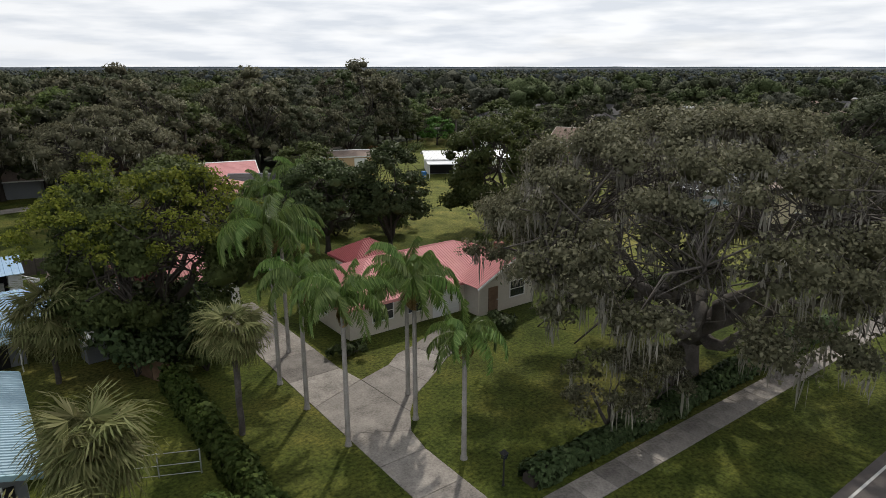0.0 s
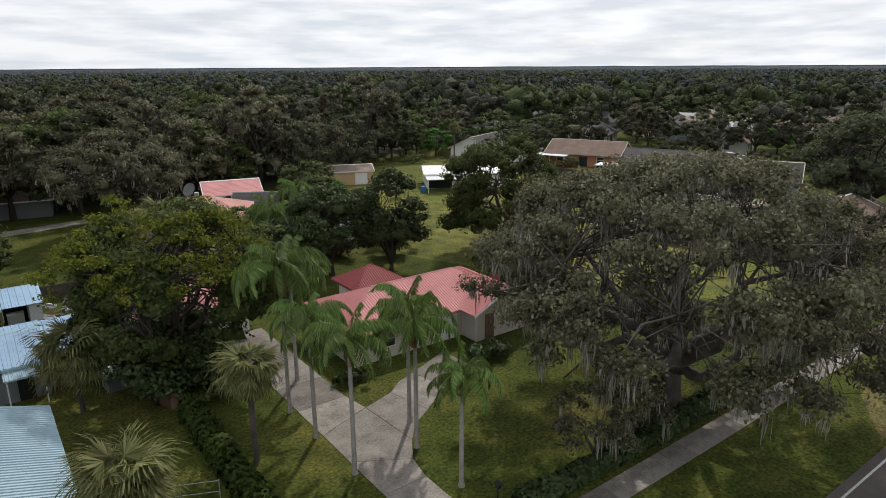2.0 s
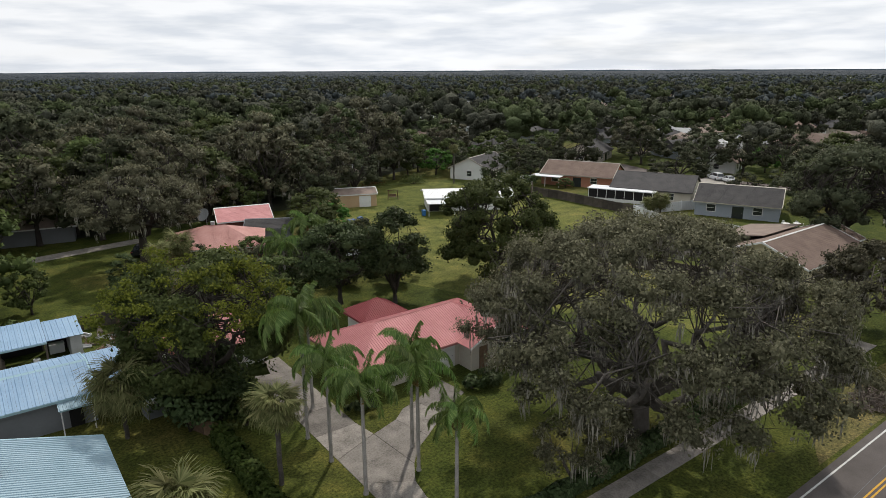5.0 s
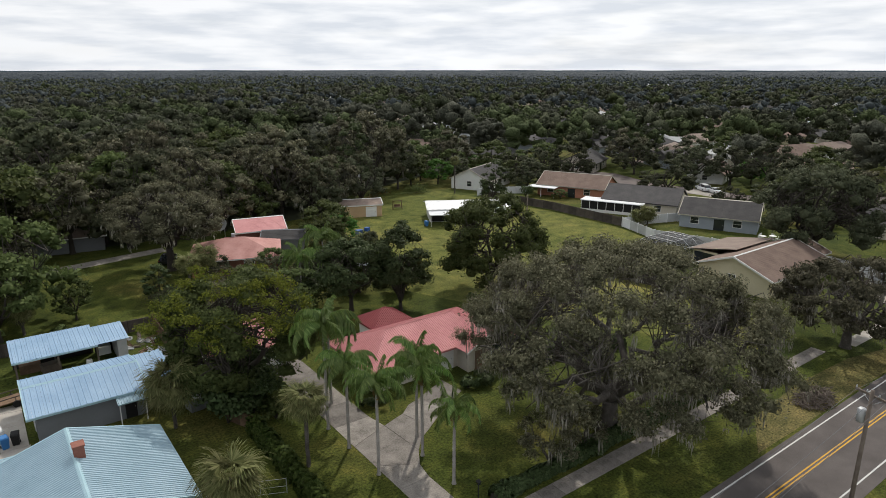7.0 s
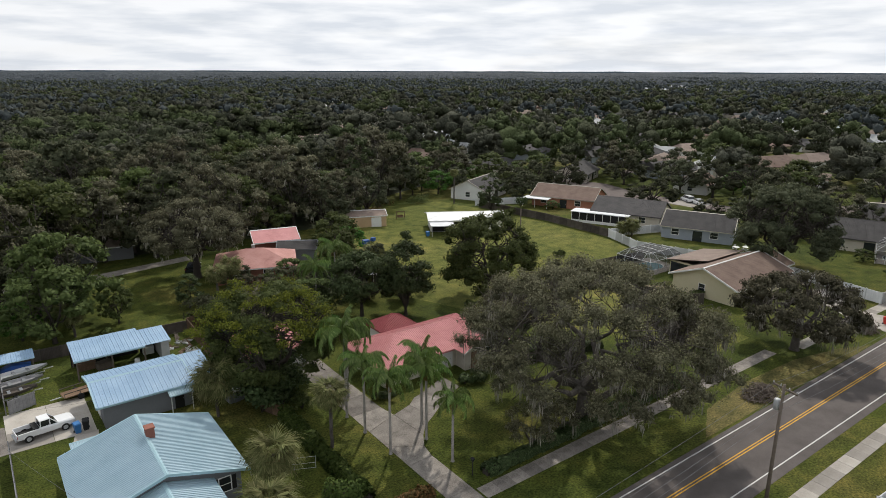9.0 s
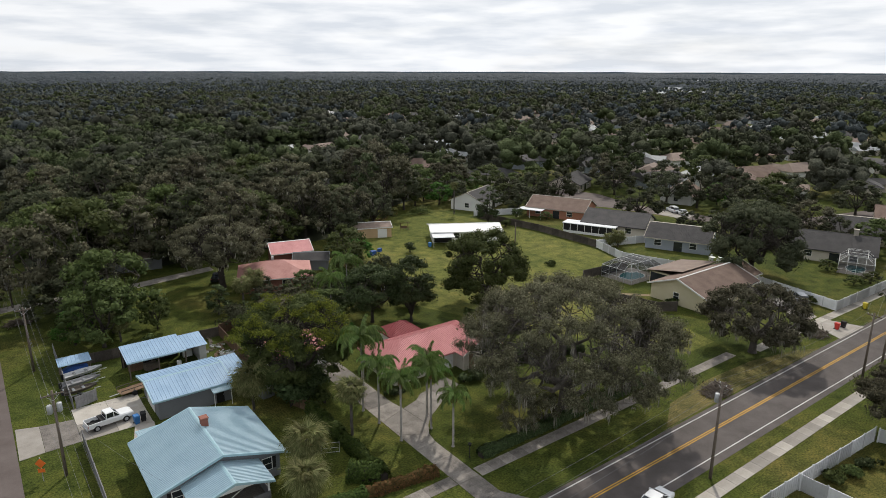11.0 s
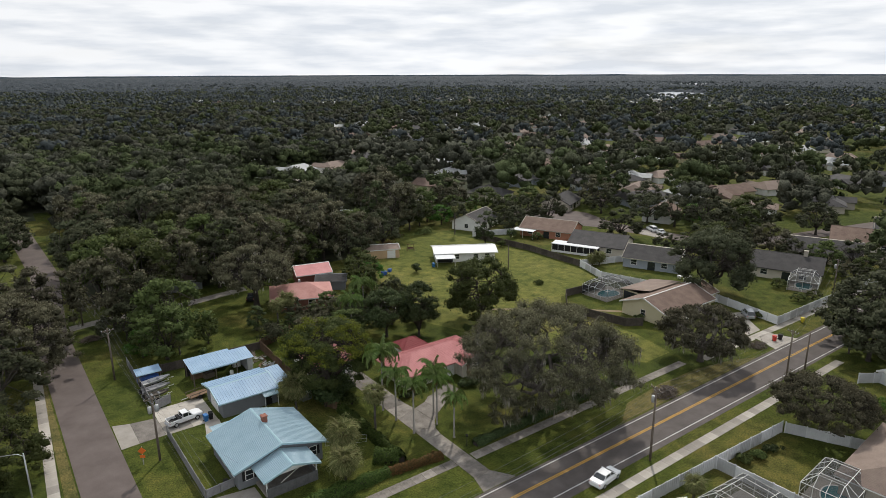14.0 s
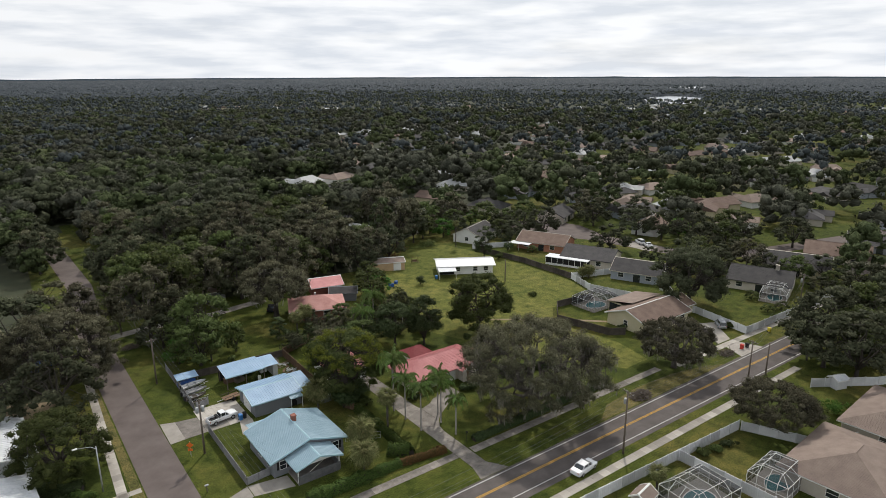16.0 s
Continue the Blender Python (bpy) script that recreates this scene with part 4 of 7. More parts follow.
def pickup(x, y, turn):
    t = thing("pickup_truck", "white regular-cab pickup truck with black bed liner, parked on concrete", "truck", pose(x, y, 0, 0, 0, turn))
    h = 2.45
    part("body", Geo().loft([section(0.3, 0.86, 0.42, 1.02), section(1.2, 0.87, 0.40, 1.05), section(2.1, 0.84, 0.42, 1.0), section(2.38, 0.76, 0.45, 0.9), section(2.45, 0.68, 0.5, 0.8)]), M_CAR_W, t)
    part("cab", Geo().loft([section(-0.55, 0.86, 0.42, 1.05), section(0.32, 0.86, 0.42, 1.05)]), M_CAR_W, t)
    part("window_band", Geo().loft([section(-0.52, 0.72, 1.0, 1.1, 0.04, 0), section(-0.42, 0.66, 1.0, 1.62, 0.05, 0), section(0.35, 0.66, 1.0, 1.62, 0.05, 0), section(0.95, 0.76, 1.0, 1.06, 0.03, 0)]), M_GLASS, t, "dark glass")
    part("roof", Geo().loft([section(-0.5, 0.64, 1.58, 1.66, 0.03, 0), section(0.4, 0.64, 1.58, 1.66, 0.03, 0)]), M_CAR_W, t)
    for s in (-1, 1):
        part("bed_side", Geo().box(-2.4, s * 0.82 - 0.05, 0.5, -0.56, s * 0.82 + 0.05, 1.05), M_CAR_W, t)
        for a, b in ((-0.5, -0.44), (0.3, 0.32), (0.95, 0.4)):
            part("pillar", Geo().tube([(a, s * 0.74, 1.02), (b, s * 0.655, 1.62)], [0.05, 0.045], 6), M_CAR_W, t)
        for xx in (-1.55, 1.5):
            wheel(t, xx, s * 0.78, 0.36, 0.25)
        part("headlight", Geo().box(2.36, s * 0.58 - 0.14, 0.68, 2.44, s * 0.58 + 0.14, 0.84), M_WHITE_ROOF, t)
        part("tail_light", Geo().box(-2.43, s * 0.80 - 0.05, 0.7, -2.39, s * 0.80 + 0.05, 0.98), M_LAMP_R, t, "red tail light")
    part("bed_floor", Geo().box(-2.38, -0.77, 0.48, -0.56, 0.77, 0.6), M_BLACK, t, "black bed liner")
    part("tailgate", Geo().box(-2.45, -0.77, 0.5, -2.39, 0.77, 1.03), M_CAR_W, t)
    part("bumper", Geo().box(-2.6, -0.8, 0.42, -2.46, 0.8, 0.58), M_METAL, t)
    part("toolbox", Geo().box(-1.05, -0.76, 0.9, -0.6, 0.76, 1.12), M_BLACK, t, "black tool box")
    return t


# ---- kinds of fences, poles ----
def panel_fence(name, pts, h, panel, mat, label, board=0.15, post=0.1, cap=True, rails=False):
    """A board fence along a line of corners: posts, and panels of upright boards between them."""
    x0, y0 = pts[0]
    t = thing(name, label, "fence", pose(x0, y0, 0))
    pm = Geo().box(-post / 2, -post / 2, -0.05, post / 2, post / 2, h + 0.08)
    if cap:
        pm.loft([[(-post * 0.65, -post * 0.65, h + 0.08), (post * 0.65, -post * 0.65, h + 0.08), (post * 0.65, post * 0.65, h + 0.08), (-post * 0.65, post * 0.65, h + 0.08)], [(-0.01, -0.01, h + 0.16), (0.01, -0.01, h + 0.16), (0.01, 0.01, h + 0.16), (-0.01, 0.01, h + 0.16)]])
    pm = pm.mesh("post", mat)
    cache = {}
    for (ax, ay), (bx, by) in zip(pts, pts[1:]):
        L = math.hypot(bx - ax, by - ay)
        n = max(1, round(L / panel))
        w = L / n
        key = round(w, 3)
        if key not in cache:
            k = max(1, int((w - post) / board))
            front, back = [], []
            for i in range(k):
                a = post / 2 + (w - post) * i / k
                b = post / 2 + (w - post) * (i + 1) / k
                jit = 0.014 if i % 2 else -0.014
                front += [(a + 0.006, -0.025 + jit), (b - 0.006, -0.025 + jit), (b, 0.01)]
                back += [(a + 0.006, 0.045), (b, 0.045)]
            g = Geo().prism(front + back[::-1], 0.05, h)
            cache[key] = g.mesh("panel", mat)
        ang = math.degrees(math.atan2(by - ay, bx - ax))
        for i in range(n):
            px, py = ax + (bx - ax) * i / n - x0, ay + (by - ay) * i / n - y0
            part("post", pm, None, t).location = (px, py, 0)
            part("panel", cache[key], None, t).matrix_basis = pose(px, py, 0, 0, 0, ang)
    part("post", pm, None, t).location = (pts[-1][0] - x0, pts[-1][1] - y0, 0)
    return t


def utility_pole(x, y, h, turn, arm=1.0, transformer=0, label="weathered wooden utility pole with crossarm"):
    t = thing("utility_pole", label, "utility pole", pose(x, y, 0, 0, 0, turn), "utility poles")
    part("pole", Geo().tube([(0, 0, -0.3), (0, 0, h)], [0.16, 0.11], 10), M_POLE, t, smooth=True)
    if arm:
        part("crossarm", Geo().box(-arm, -0.16, h - 0.45, arm, -0.05, h - 0.32), M_POLE, t)
        for s in (-0.95, -0.35, 0.35, 0.95):
            part("insulator", Geo().tube([(s * arm, -0.1, h - 0.32), (s * arm, -0.1, h - 0.25), (s * arm, -0.1, h - 0.14)], [0.025, 0.06, 0.035], 7), M_METAL, t)
        part("brace", Geo().tube([(-0.6 * arm, -0.12, h - 0.42), (0, -0.13, h - 1.0)], [0.02, 0.02], 5), M_METAL, t)
        part("brace", Geo().tube([(0.6 * arm, -0.12, h - 0.42), (0, -0.13, h - 1.0)], [0.02, 0.02], 5), M_METAL, t)
    for i in range(transformer):
        a = (0.42, -0.42)[i] if transformer > 1 else 0.4
        part("transformer", Geo().tube([(a, 0, h - 2.3), (a, 0, h - 2.25), (a, 0, h - 1.45), (a, 0, h - 1.38)], [0.2, 0.25, 0.25, 0.18], 12), M_METAL, t, "grey transformer can", True)
    return t


def wires(pairs, label):
    """Sagging cables between pairs of points."""
    t = thing("power_line", label, "cable", pose(*pairs[0][0]))
    o = Vector(pairs[0][0])
    for a, b in pairs:
        a, b = Vector(a) - o, Vector(b) - o
        pts = []
        for i in range(13):
            s = i / 12
            p = a.lerp(b, s)
            p.z -= (b - a).length * 0.022 * 4 * s * (1 - s)
            pts.append(p)
        part("cable", Geo().tube(pts, [0.010] * 13, 4), M_WIRE, t)
    return t


# ---- ground, roads, paving ----
def sheet(name, pts, mat, label, category, z=0.0):
    return single(name, Geo().prism(pts, z - 0.12, z), mat, label, category, kind="structure")


single("ground", Geo().poly((-5000, -5000, 0), (5000, -5000, 0), (5000, 5000, 0), (-5000, 5000, 0)), M_LAWN, "patchy green and yellowed lawn ground", "ground", kind="structure")
sheet("road", [(-160, 4.4), (420, 2.6), (420, 8.8), (80, 10.6), (-160, 10.8)], M_ASPHALT, "dark worn two-lane asphalt road with yellow centre line", "road", 0.012)
sheet("side_street", [(-26.6, 10.8), (-20.6, 10.8), (-20.6, 96), (-17, 140), (-19, 210), (-25, 210), (-23, 140), (-26.0, 96)], M_OLD_ASPHALT, "faded brownish residential street without markings", "road", 0.016)


def stripe(x0, x1, y, slope, w, mat, label, z=0.02):
    g = Geo()
    n = int((x1 - x0) / 6)
    for i in range(n):
        a, b = x0 + (x1 - x0) * i / n, x0 + (x1 - x0) * (i + 1) / n
        g.poly((a, y + slope * a - w / 2, z), (b, y + slope * b - w / 2, z), (b, y + slope * b + w / 2, z), (a, y + slope * a + w / 2, z))
    return single("road_marking", g, mat, label, "road marking", kind="structure")


stripe(-19, 300, 10.25, -0.004, 0.12, M_PAINT_W, "worn white edge line on asphalt")
stripe(-19, 300, 5.2, -0.012, 0.12, M_PAINT_W, "worn white edge line on asphalt")
for dy in (-0.13, 0.13):
    stripe(-19, 300, 7.95 + dy, -0.007, 0.11, M_PAINT_Y, "double yellow centre line on asphalt")


def slab_walk(name, x0, y0, x1, y1, w, step, mat, label, z=0.03):
    """A concrete walk of separate slabs with open joints."""
    L = math.hypot(x1 - x0, y1 - y0)
    n = max(1, round(L / step))
    t = thing(name, label, "pavement", pose(x0, y0, 0, 0, 0, math.degrees(math.atan2(y1 - y0, x1 - x0))), kind="structure")
    me = Geo().prism([(0.015, -w / 2), (L / n - 0.015, -w / 2), (L / n - 0.015, w / 2), (0.015, w / 2)], -0.08, z).mesh("slab", mat)
    for i in range(n):
        part("slab", me, None, t).location = (L * i / n, 0, 0.004 * ((i * 7) % 3 - 1))
    return t


slab_walk("pavement", -19, 17.5, 13.0, 17.5, 1.5, 1.6, M_CONC, "grey concrete sidewalk beside the hedge")
slab_walk("pavement", 15.8, 17.2, 62, 17.2, 1.5, 1.6, M_CONC, "shaded concrete sidewalk beneath the oak")
slab_walk("pavement", 66, 15.9, 150, 14.2, 1.5, 1.6, M_CONC_PALE, "pale concrete sidewalk by the road")
slab_walk("pavement", -15, 1.45, 84, 1.3, 1.4, 1.6, M_CONC_PALE, "pale concrete sidewalk between grass strips")
slab_walk("pavement", -29.4, 30, -27.0, 84, 1.3, 1.6, M_CONC_PALE, "narrow concrete sidewalk along the side street")

drive = thing("driveway", "stained grey concrete driveway forking towards the house", "driveway", kind="structure")


def slab(parent, pts, mat=M_CONC, z=0.034):
    part("slab", Geo().prism(pts, -0.08, z), mat, parent)


slab(drive, [(12.2, 10.75), (17.4, 10.75), (15.6, 13.6), (13.0, 13.6)])
for ya, yb in ((13.63, 16.7), (16.73, 18.3), (18.33, 21.0), (21.03, 23.9)):
    slab(drive, [(13.05, ya), (15.58, ya), (15.58, yb), (13.05, yb)])
slab(drive, [(13.05, 23.93), (15.58, 23.93), (15.9, 25.6), (13.05, 27.4)])
slab(drive, [(13.05, 27.43), (15.92, 25.63), (16.9, 27.2), (16.6, 31.9), (13.05, 30.6)])
slab(drive, [(16.93, 27.23), (18.1, 28.5), (19.6, 29.4), (18.9, 32.6), (16.65, 31.9)])
slab(drive, [(19.63, 29.42), (22.3, 31.2), (21.6, 34.0), (20.2, 33.6), (18.93, 32.6)])
slab(drive, [(22.33, 31.22), (25.6, 32.8), (25.4, 35.6), (21.63, 34.05)])
slab(drive, [(13.05, 30.63), (16.6, 31.95), (16.3, 34.0), (13.05, 34.0)])
for ya, yb in ((34.03, 37.4), (37.43, 40.8), (40.83, 44.2), (44.23, 48.2)):
    slab(drive, [(13.05, ya), (16.3, ya), (16.3, yb), (13.05, yb)])

pad = thing("driveway", "pale concrete apron and parking pad behind the grey fence", "driveway", kind="structure")
slab(pad, [(-20.5, 46.2), (-18.2, 46.4), (-18.2, 52.6), (-20.4, 53.4)], M_CONC_PALE)
slab(pad, [(-18.17, 46.4), (-14.8, 46.5), (-14.8, 52.0), (-18.17, 52.6)], M_CONC)
for xa, xb in ((-14.77, -11.2), (-11.17, -7.7)):
    for ya, yb in ((46.4, 50.4), (50.43, 54.6)):
        slab(pad, [(xa, ya), (xb, ya), (xb, yb), (xa, yb)], M_CONC_PALE)
slab(pad, [(-10.6, 42.2), (-8.0, 42.6), (-7.6, 46.37), (-9.6, 46.37)], M_CONC_PALE)
slab_walk("pavement", -31.4, 36.9, -26.7, 36.9, 1.1, 1.6, M_CONC_PALE, "short concrete path crossing to the side street")
pad2 = thing("driveway", "concrete walk at the front of the blue-roofed house", "driveway", kind="structure")
slab(pad2, [(-19, 25.2), (-14.8, 26.2), (-14.8, 28.9), (-19, 27.4)], M_CONC_PALE)
slab(pad2, [(-14.7, 26.2), (-9.3, 25.0), (-9.3, 28.0), (-14.7, 28.9)], M_CONC_PALE)
dv3 = thing("driveway", "pale concrete driveway leading to the brown-roofed house", "driveway", kind="structure")
slab(dv3, [(80, 10.4), (88, 10.3), (86.4, 15), (82, 15.1)], M_CONC_PALE)
slab(dv3, [(82, 16.7), (86.4, 16.6), (92.5, 24), (88, 26)], M_CONC_PALE)
dv4 = thing("driveway", "gravel lane to the pink-roofed house", "driveway", kind="structure")
slab(dv4, [(-20.0, 95.8), (-14, 97.0), (2, 96.6), (16, 99.2), (16, 102), (2, 99.6), (-14, 99.6), (-20.0, 98.8)], M_CONC, 0.03)
sheet("dirt_strip", [(-28.2, 30), (-26.63, 30), (-26.4, 84), (-26.9, 84)], M_DRY, "dry yellowed grass strip at the street edge", "dirt", 0.01)
sheet("dirt_patch", [(38, 11.0), (47, 10.9), (56, 10.8), (74, 10.7), (70, 12.6), (62, 14.4), (52, 14.8), (43, 14.0)], M_DRY, "dry yellowed verge under the brush pile", "dirt", 0.006)
sheet("path_track", [(52, 56), (64, 47.3), (78, 33.8), (78.6, 34.5), (64.7, 48.0), (52.3, 56.9)], M_DIRT, "worn mown track across the field", "dirt", 0.006)


# ---- blue-roofed house ----
bh = thing("house", "grey-sided house with pale blue ribbed metal roof and front porch", "house", pose(-5.5, 33.2, 0))
walls(bh, -5.5, -4.7, 5.5, 4.7, 2.7, M_GREY_WALL, "y", 4.42)
gable_roof(bh, -6.1, -5.25, 6.1, 5.3, 2.66, 4.55, "y", M_BLUE, M_BLUE_TRIM)
part("chimney", Geo().box(-0.05, 0.8, 3.6, 0.6, 1.5, 5.25).box(-0.11, 0.74, 5.25, 0.66, 1.56, 5.36), M_BRICK, bh, "short red brick chimney")
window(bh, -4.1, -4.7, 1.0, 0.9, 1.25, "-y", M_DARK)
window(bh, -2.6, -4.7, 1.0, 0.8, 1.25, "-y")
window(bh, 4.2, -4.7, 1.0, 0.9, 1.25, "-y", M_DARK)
window(bh, 5.5, 1.0, 1.0, 1.2, 1.2, "+x")
window(bh, -5.5, 0.5, 1.0, 1.2, 1.2, "-x")
window(bh, -5.5, -2.8, 1.0, 1.0, 1.2, "-x")
part("porch_floor", Geo().box(-3.4, -8.3, 0, 3.1, -4.72, 0.35), M_CONC, bh)
gable_roof(bh, -3.8, -8.8, 3.4, -4.8, 2.55, 3.68, "y", M_BLUE, M_BLUE_TRIM)
tri = [(-3.4, -8.35, 2.6), (3.0, -8.35, 2.6), (-0.2, -8.35, 3.55)]
part("gable", Geo().loft([[(a, b + 0.1, c) for a, b, c in tri], tri]), M_WHITE, bh, "white porch gable")
for xx in (-3.35, 2.95):
    part("porch_post", Geo().box(xx - 0.07, -8.3, 0.3, xx + 0.07, -8.16, 2.55), M_WHITE, bh)
for n_, length, m_ in ((32, 6.4, pose(-3.4, -8.38, 0)), (17, 3.4, pose(3.06, -8.34, 0, 0, 0, 90))):
    edge = []
    for i in range(n_):
        edge += [(length * i / n_ + 0.01, -0.03 - 0.012 * (i % 2)), (length * (i + 1) / n_ - 0.01, -0.03 - 0.012 * (i % 2)), (length * (i + 1) / n_, -0.012)]
    part("porch_wall", Geo().prism(edge + [(length, 0.04), (0, 0.04)], 0, 1.35), M_GREY_FENCE, bh, "grey vertical board porch wall").matrix_basis = m_
part("stair_rail", Geo().tube([(-1.6, -8.2, 1.4), (1.9, -7.2, 2.25)], [0.05, 0.05], 6), M_WHITE, bh)
ext = Geo().box(-4.6, 4.72, 0, -0.8, 7.2, 2.3)
part("rear_room", ext, M_GREY_WALL, bh)
er = part("rear_roof", Geo().box(-5.0, 7.5, 2.28, -0.6, 7.62, 2.42), M_BLUE_TRIM, bh)
panels(er, (-0.5, 7.6, 2.38), (-5.0, 7.6, 2.38), (-0.5, 5.25, 2.62), (-5.0, 5.25, 2.62), M_BLUE)

# ---- garage with blue roof ----
gar = thing("garage", "grey garage with blue standing-seam metal roof and lean-to", "garage", pose(-3.1, 49.9, 0))
walls(gar, -3.9, -3.8, 4.3, 3.6, 2.55, M_GREY_WALL, "x", 3.35)
gable_roof(gar, -4.5, -4.25, 4.5, 4.0, 2.55, 3.48, "x", M_BLUE2, M_BLUE_TRIM, width=0.45, rib=0.45)
lt = part("lean_to_roof", Geo().box(4.55, -2.6, 2.25, 7.0, -2.5, 2.4), M_BLUE_TRIM, gar)
panels(lt, (4.55, -2.5, 2.42), (7.1, -2.5, 2.42), (4.55, 2.6, 2.95), (7.1, 2.6, 2.95), M_BLUE2, 0.45, 0.45)
for px, py, ph in ((6.9, -2.3, 2.35), (6.9, 2.4, 2.85)):
    part("post", Geo().box(px - 0.06, py - 0.06, 0, px + 0.06, py + 0.06, ph), M_POLE, gar)
aw = part("awning", Geo().box(1.9, -5.1, 1.98, 4.1, -5.04, 2.08), M_BLUE_TRIM, gar)
panels(aw, (1.85, -5.1, 2.08), (4.15, -5.1, 2.08), (1.85, -3.85, 2.42), (4.15, -3.85, 2.42), M_BLUE, 0.5, 0.25)
for px in (2.0, 4.0):
    part("post", Geo().box(px - 0.04, -5.0, 0, px + 0.04, -4.92, 2.0), M_WHITE, gar)
door(gar, 3.0, -3.8, 0, 0.9, 2.0, "-y", M_DARK, "dark side door")
door(gar, -3.9, 0, 0, 3.2, 2.1, "-x", M_WHITE, "white garage door", 4)

# ---- open carport ----
cp = thing("carport", "open pole carport with blue standing-seam metal roof", "carport", pose(-3.0, 60.5, 0))
lo = part("roof", Geo().box(-4.8, -2.36, 2.32, 2.5, -2.26, 2.46), M_BLUE_TRIM, cp)
panels(lo, (-4.8, -2.3, 2.5), (2.5, -2.3, 2.5), (-4.8, 2.5, 3.1), (2.5, 2.5, 3.1), M_BLUE2, 0.45, 0.45)
panels(lo, (2.53, -1.9, 2.4), (5.4, -1.9, 2.4), (2.53, 2.1, 2.92), (5.4, 2.1, 2.92), M_BLUE2, 0.45, 0.45)
for px in (-4.5, -1.0, 2.4):
    for py, ph in ((-2.1, 2.45), (2.3, 3.0)):
        part("post", Geo().box(px - 0.08, py - 0.08, -0.05, px + 0.08, py + 0.08, ph), M_POLE, cp)
part("rear_wall", Geo().box(-4.7, 2.36, 0, 2.4, 2.42, 2.2), M_DARK, cp, "near-black rear wall")
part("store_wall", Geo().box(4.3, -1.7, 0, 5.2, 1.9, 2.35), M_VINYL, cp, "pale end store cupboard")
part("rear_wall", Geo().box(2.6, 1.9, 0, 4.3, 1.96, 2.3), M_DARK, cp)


def clutter_box(name, x, y, w, d, h, mat, label, turn=0):
    g = Geo().box(-w / 2, -d / 2, 0, w / 2, d / 2, h * 0.88).box(-w / 2 - 0.02, -d / 2 - 0.02, h * 0.88, w / 2 + 0.02, d / 2 + 0.02, h)
    return single(name, g, mat, label, name.replace("_", " "), pose(x, y, 0, 0, 0, turn))


single("barrel", Geo().tube([(0, 0, 0), (0, 0, 0.1), (0, 0, 0.45), (0, 0, 0.8), (0, 0, 0.9)], [0.26, 0.29, 0.31, 0.29, 0.26], 14), M_WHITE, "white plastic barrel under the carport", "barrel", pose(-1.4, 58.9, 0), smooth=True)
clutter_box("crate", -4.6, 60.6, 1.6, 1.0, 0.8, M_POLE, "wooden crate in carport shade", 12)
clutter_box("workbench", -6.3, 61.4, 1.8, 0.8, 0.9, M_BROWN_WOOD, "brown wooden workbench in carport shade")
clutter_box("freezer", 0.4, 61.8, 1.2, 0.7, 0.9, M_WHITE, "white chest freezer in carport shade")

# scrap beside the carport
rng0 = random.Random(5)
for i in range(26):
    x, y = rng0.uniform(3.0, 5.4), rng0.uniform(56.5, 64.5)
    L = rng0.uniform(0.6, 1.8)
    g = Geo()
    for j in range(3):
        g.tube([(0, j * 0.16, 0.1 + 0.1 * j), (L, j * 0.1, 0.2 + rng0.uniform(0, 0.5))], [0.035, 0.035], 6)
    g.box(0, -0.05, 0, L * 0.6, 0.35, 0.1)
    single("scrap_pipe", g, rng0.choice((M_METAL, M_POLE, M_METAL, M_BROWN_WOOD)), "jumbled grey metal pipes and frames", "scrap", pose(x, y, 0, 0, 0, rng0.uniform(0, 360)), "scrap beside the carport")

# ---- red-roofed house ----
rh = thing("house", "beige house with red ribbed metal roofs behind palms", "house", pose(26.6, 41.0, 0))
walls(rh, -7.8, -3.8, 6.4, 3.9, 2.5, M_BEIGE)
rh_roof = hip_roof(rh, -8.5, -4.4, 8.2, 4.4, 2.45, 4.25, M_RED, M_RED, True)
walls(rh, 1.9, -5.6, 7.4, -3.83, 2.5, M_BEIGE, "y", 4.0)
wing = part("roof", Geo().tube([(4.7, -6.2, 4.14), (4.7, -0.3, 4.14)], [0.08, 0.08], 6), M_RED, rh)
panels(wing, (1.2, -3.5, 2.48), (1.2, -6.2, 2.48), (4.7, -0.2, 4.12), (4.7, -6.2, 4.12), M_RED)
panels(wing, (8.2, -6.2, 2.48), (8.2, -3.5, 2.48), (4.7, -6.2, 4.12), (4.7, -0.2, 4.12), M_RED)
part("fascia", Geo().plate([(1.2, -6.23, 2.44), (4.7, -6.23, 4.09), (8.2, -6.23, 2.44), (8.2, -6.23, 2.28), (4.7, -6.23, 3.93), (1.2, -6.23, 2.28)], 0.04), M_WHITE, rh, "white gable fascia board")
part("gable", Geo().loft([[(1.9, -5.5, 2.5), (7.4, -5.5, 2.5), (4.7, -5.5, 3.95)], [(1.9, -5.65, 2.5), (7.4, -5.65, 2.5), (4.7, -5.65, 3.95)]]), M_BEIGE, rh, "beige front gable")
rear = thing("house", "rear wing with dark red hipped metal roof", "house", pose(26.0, 47.3, 0))
walls(rear, -2.0, -1.8, 2.2, 1.8, 2.5, M_WHITE)
hip_roof(rear, -2.5, -2.3, 2.7, 2.3, 2.45, 3.75, M_RED_DARK, M_RED_DARK, True)
part("chimney", Geo().box(6.6, -2.3, 2.5, 7.2, -1.7, 4.0).box(6.55, -2.35, 4.0, 7.25, -1.65, 4.08), M_BRICK, rh, "dark red brick chimney")
window(rh, -5.2, -3.8, 0.9, 1.6, 1.2, "-y")
window(rh, -2.6, -3.8, 0.9, 1.4, 1.2, "-y")
window(rh, -7.8, 0, 0.9, 1.2, 1.2, "-x")
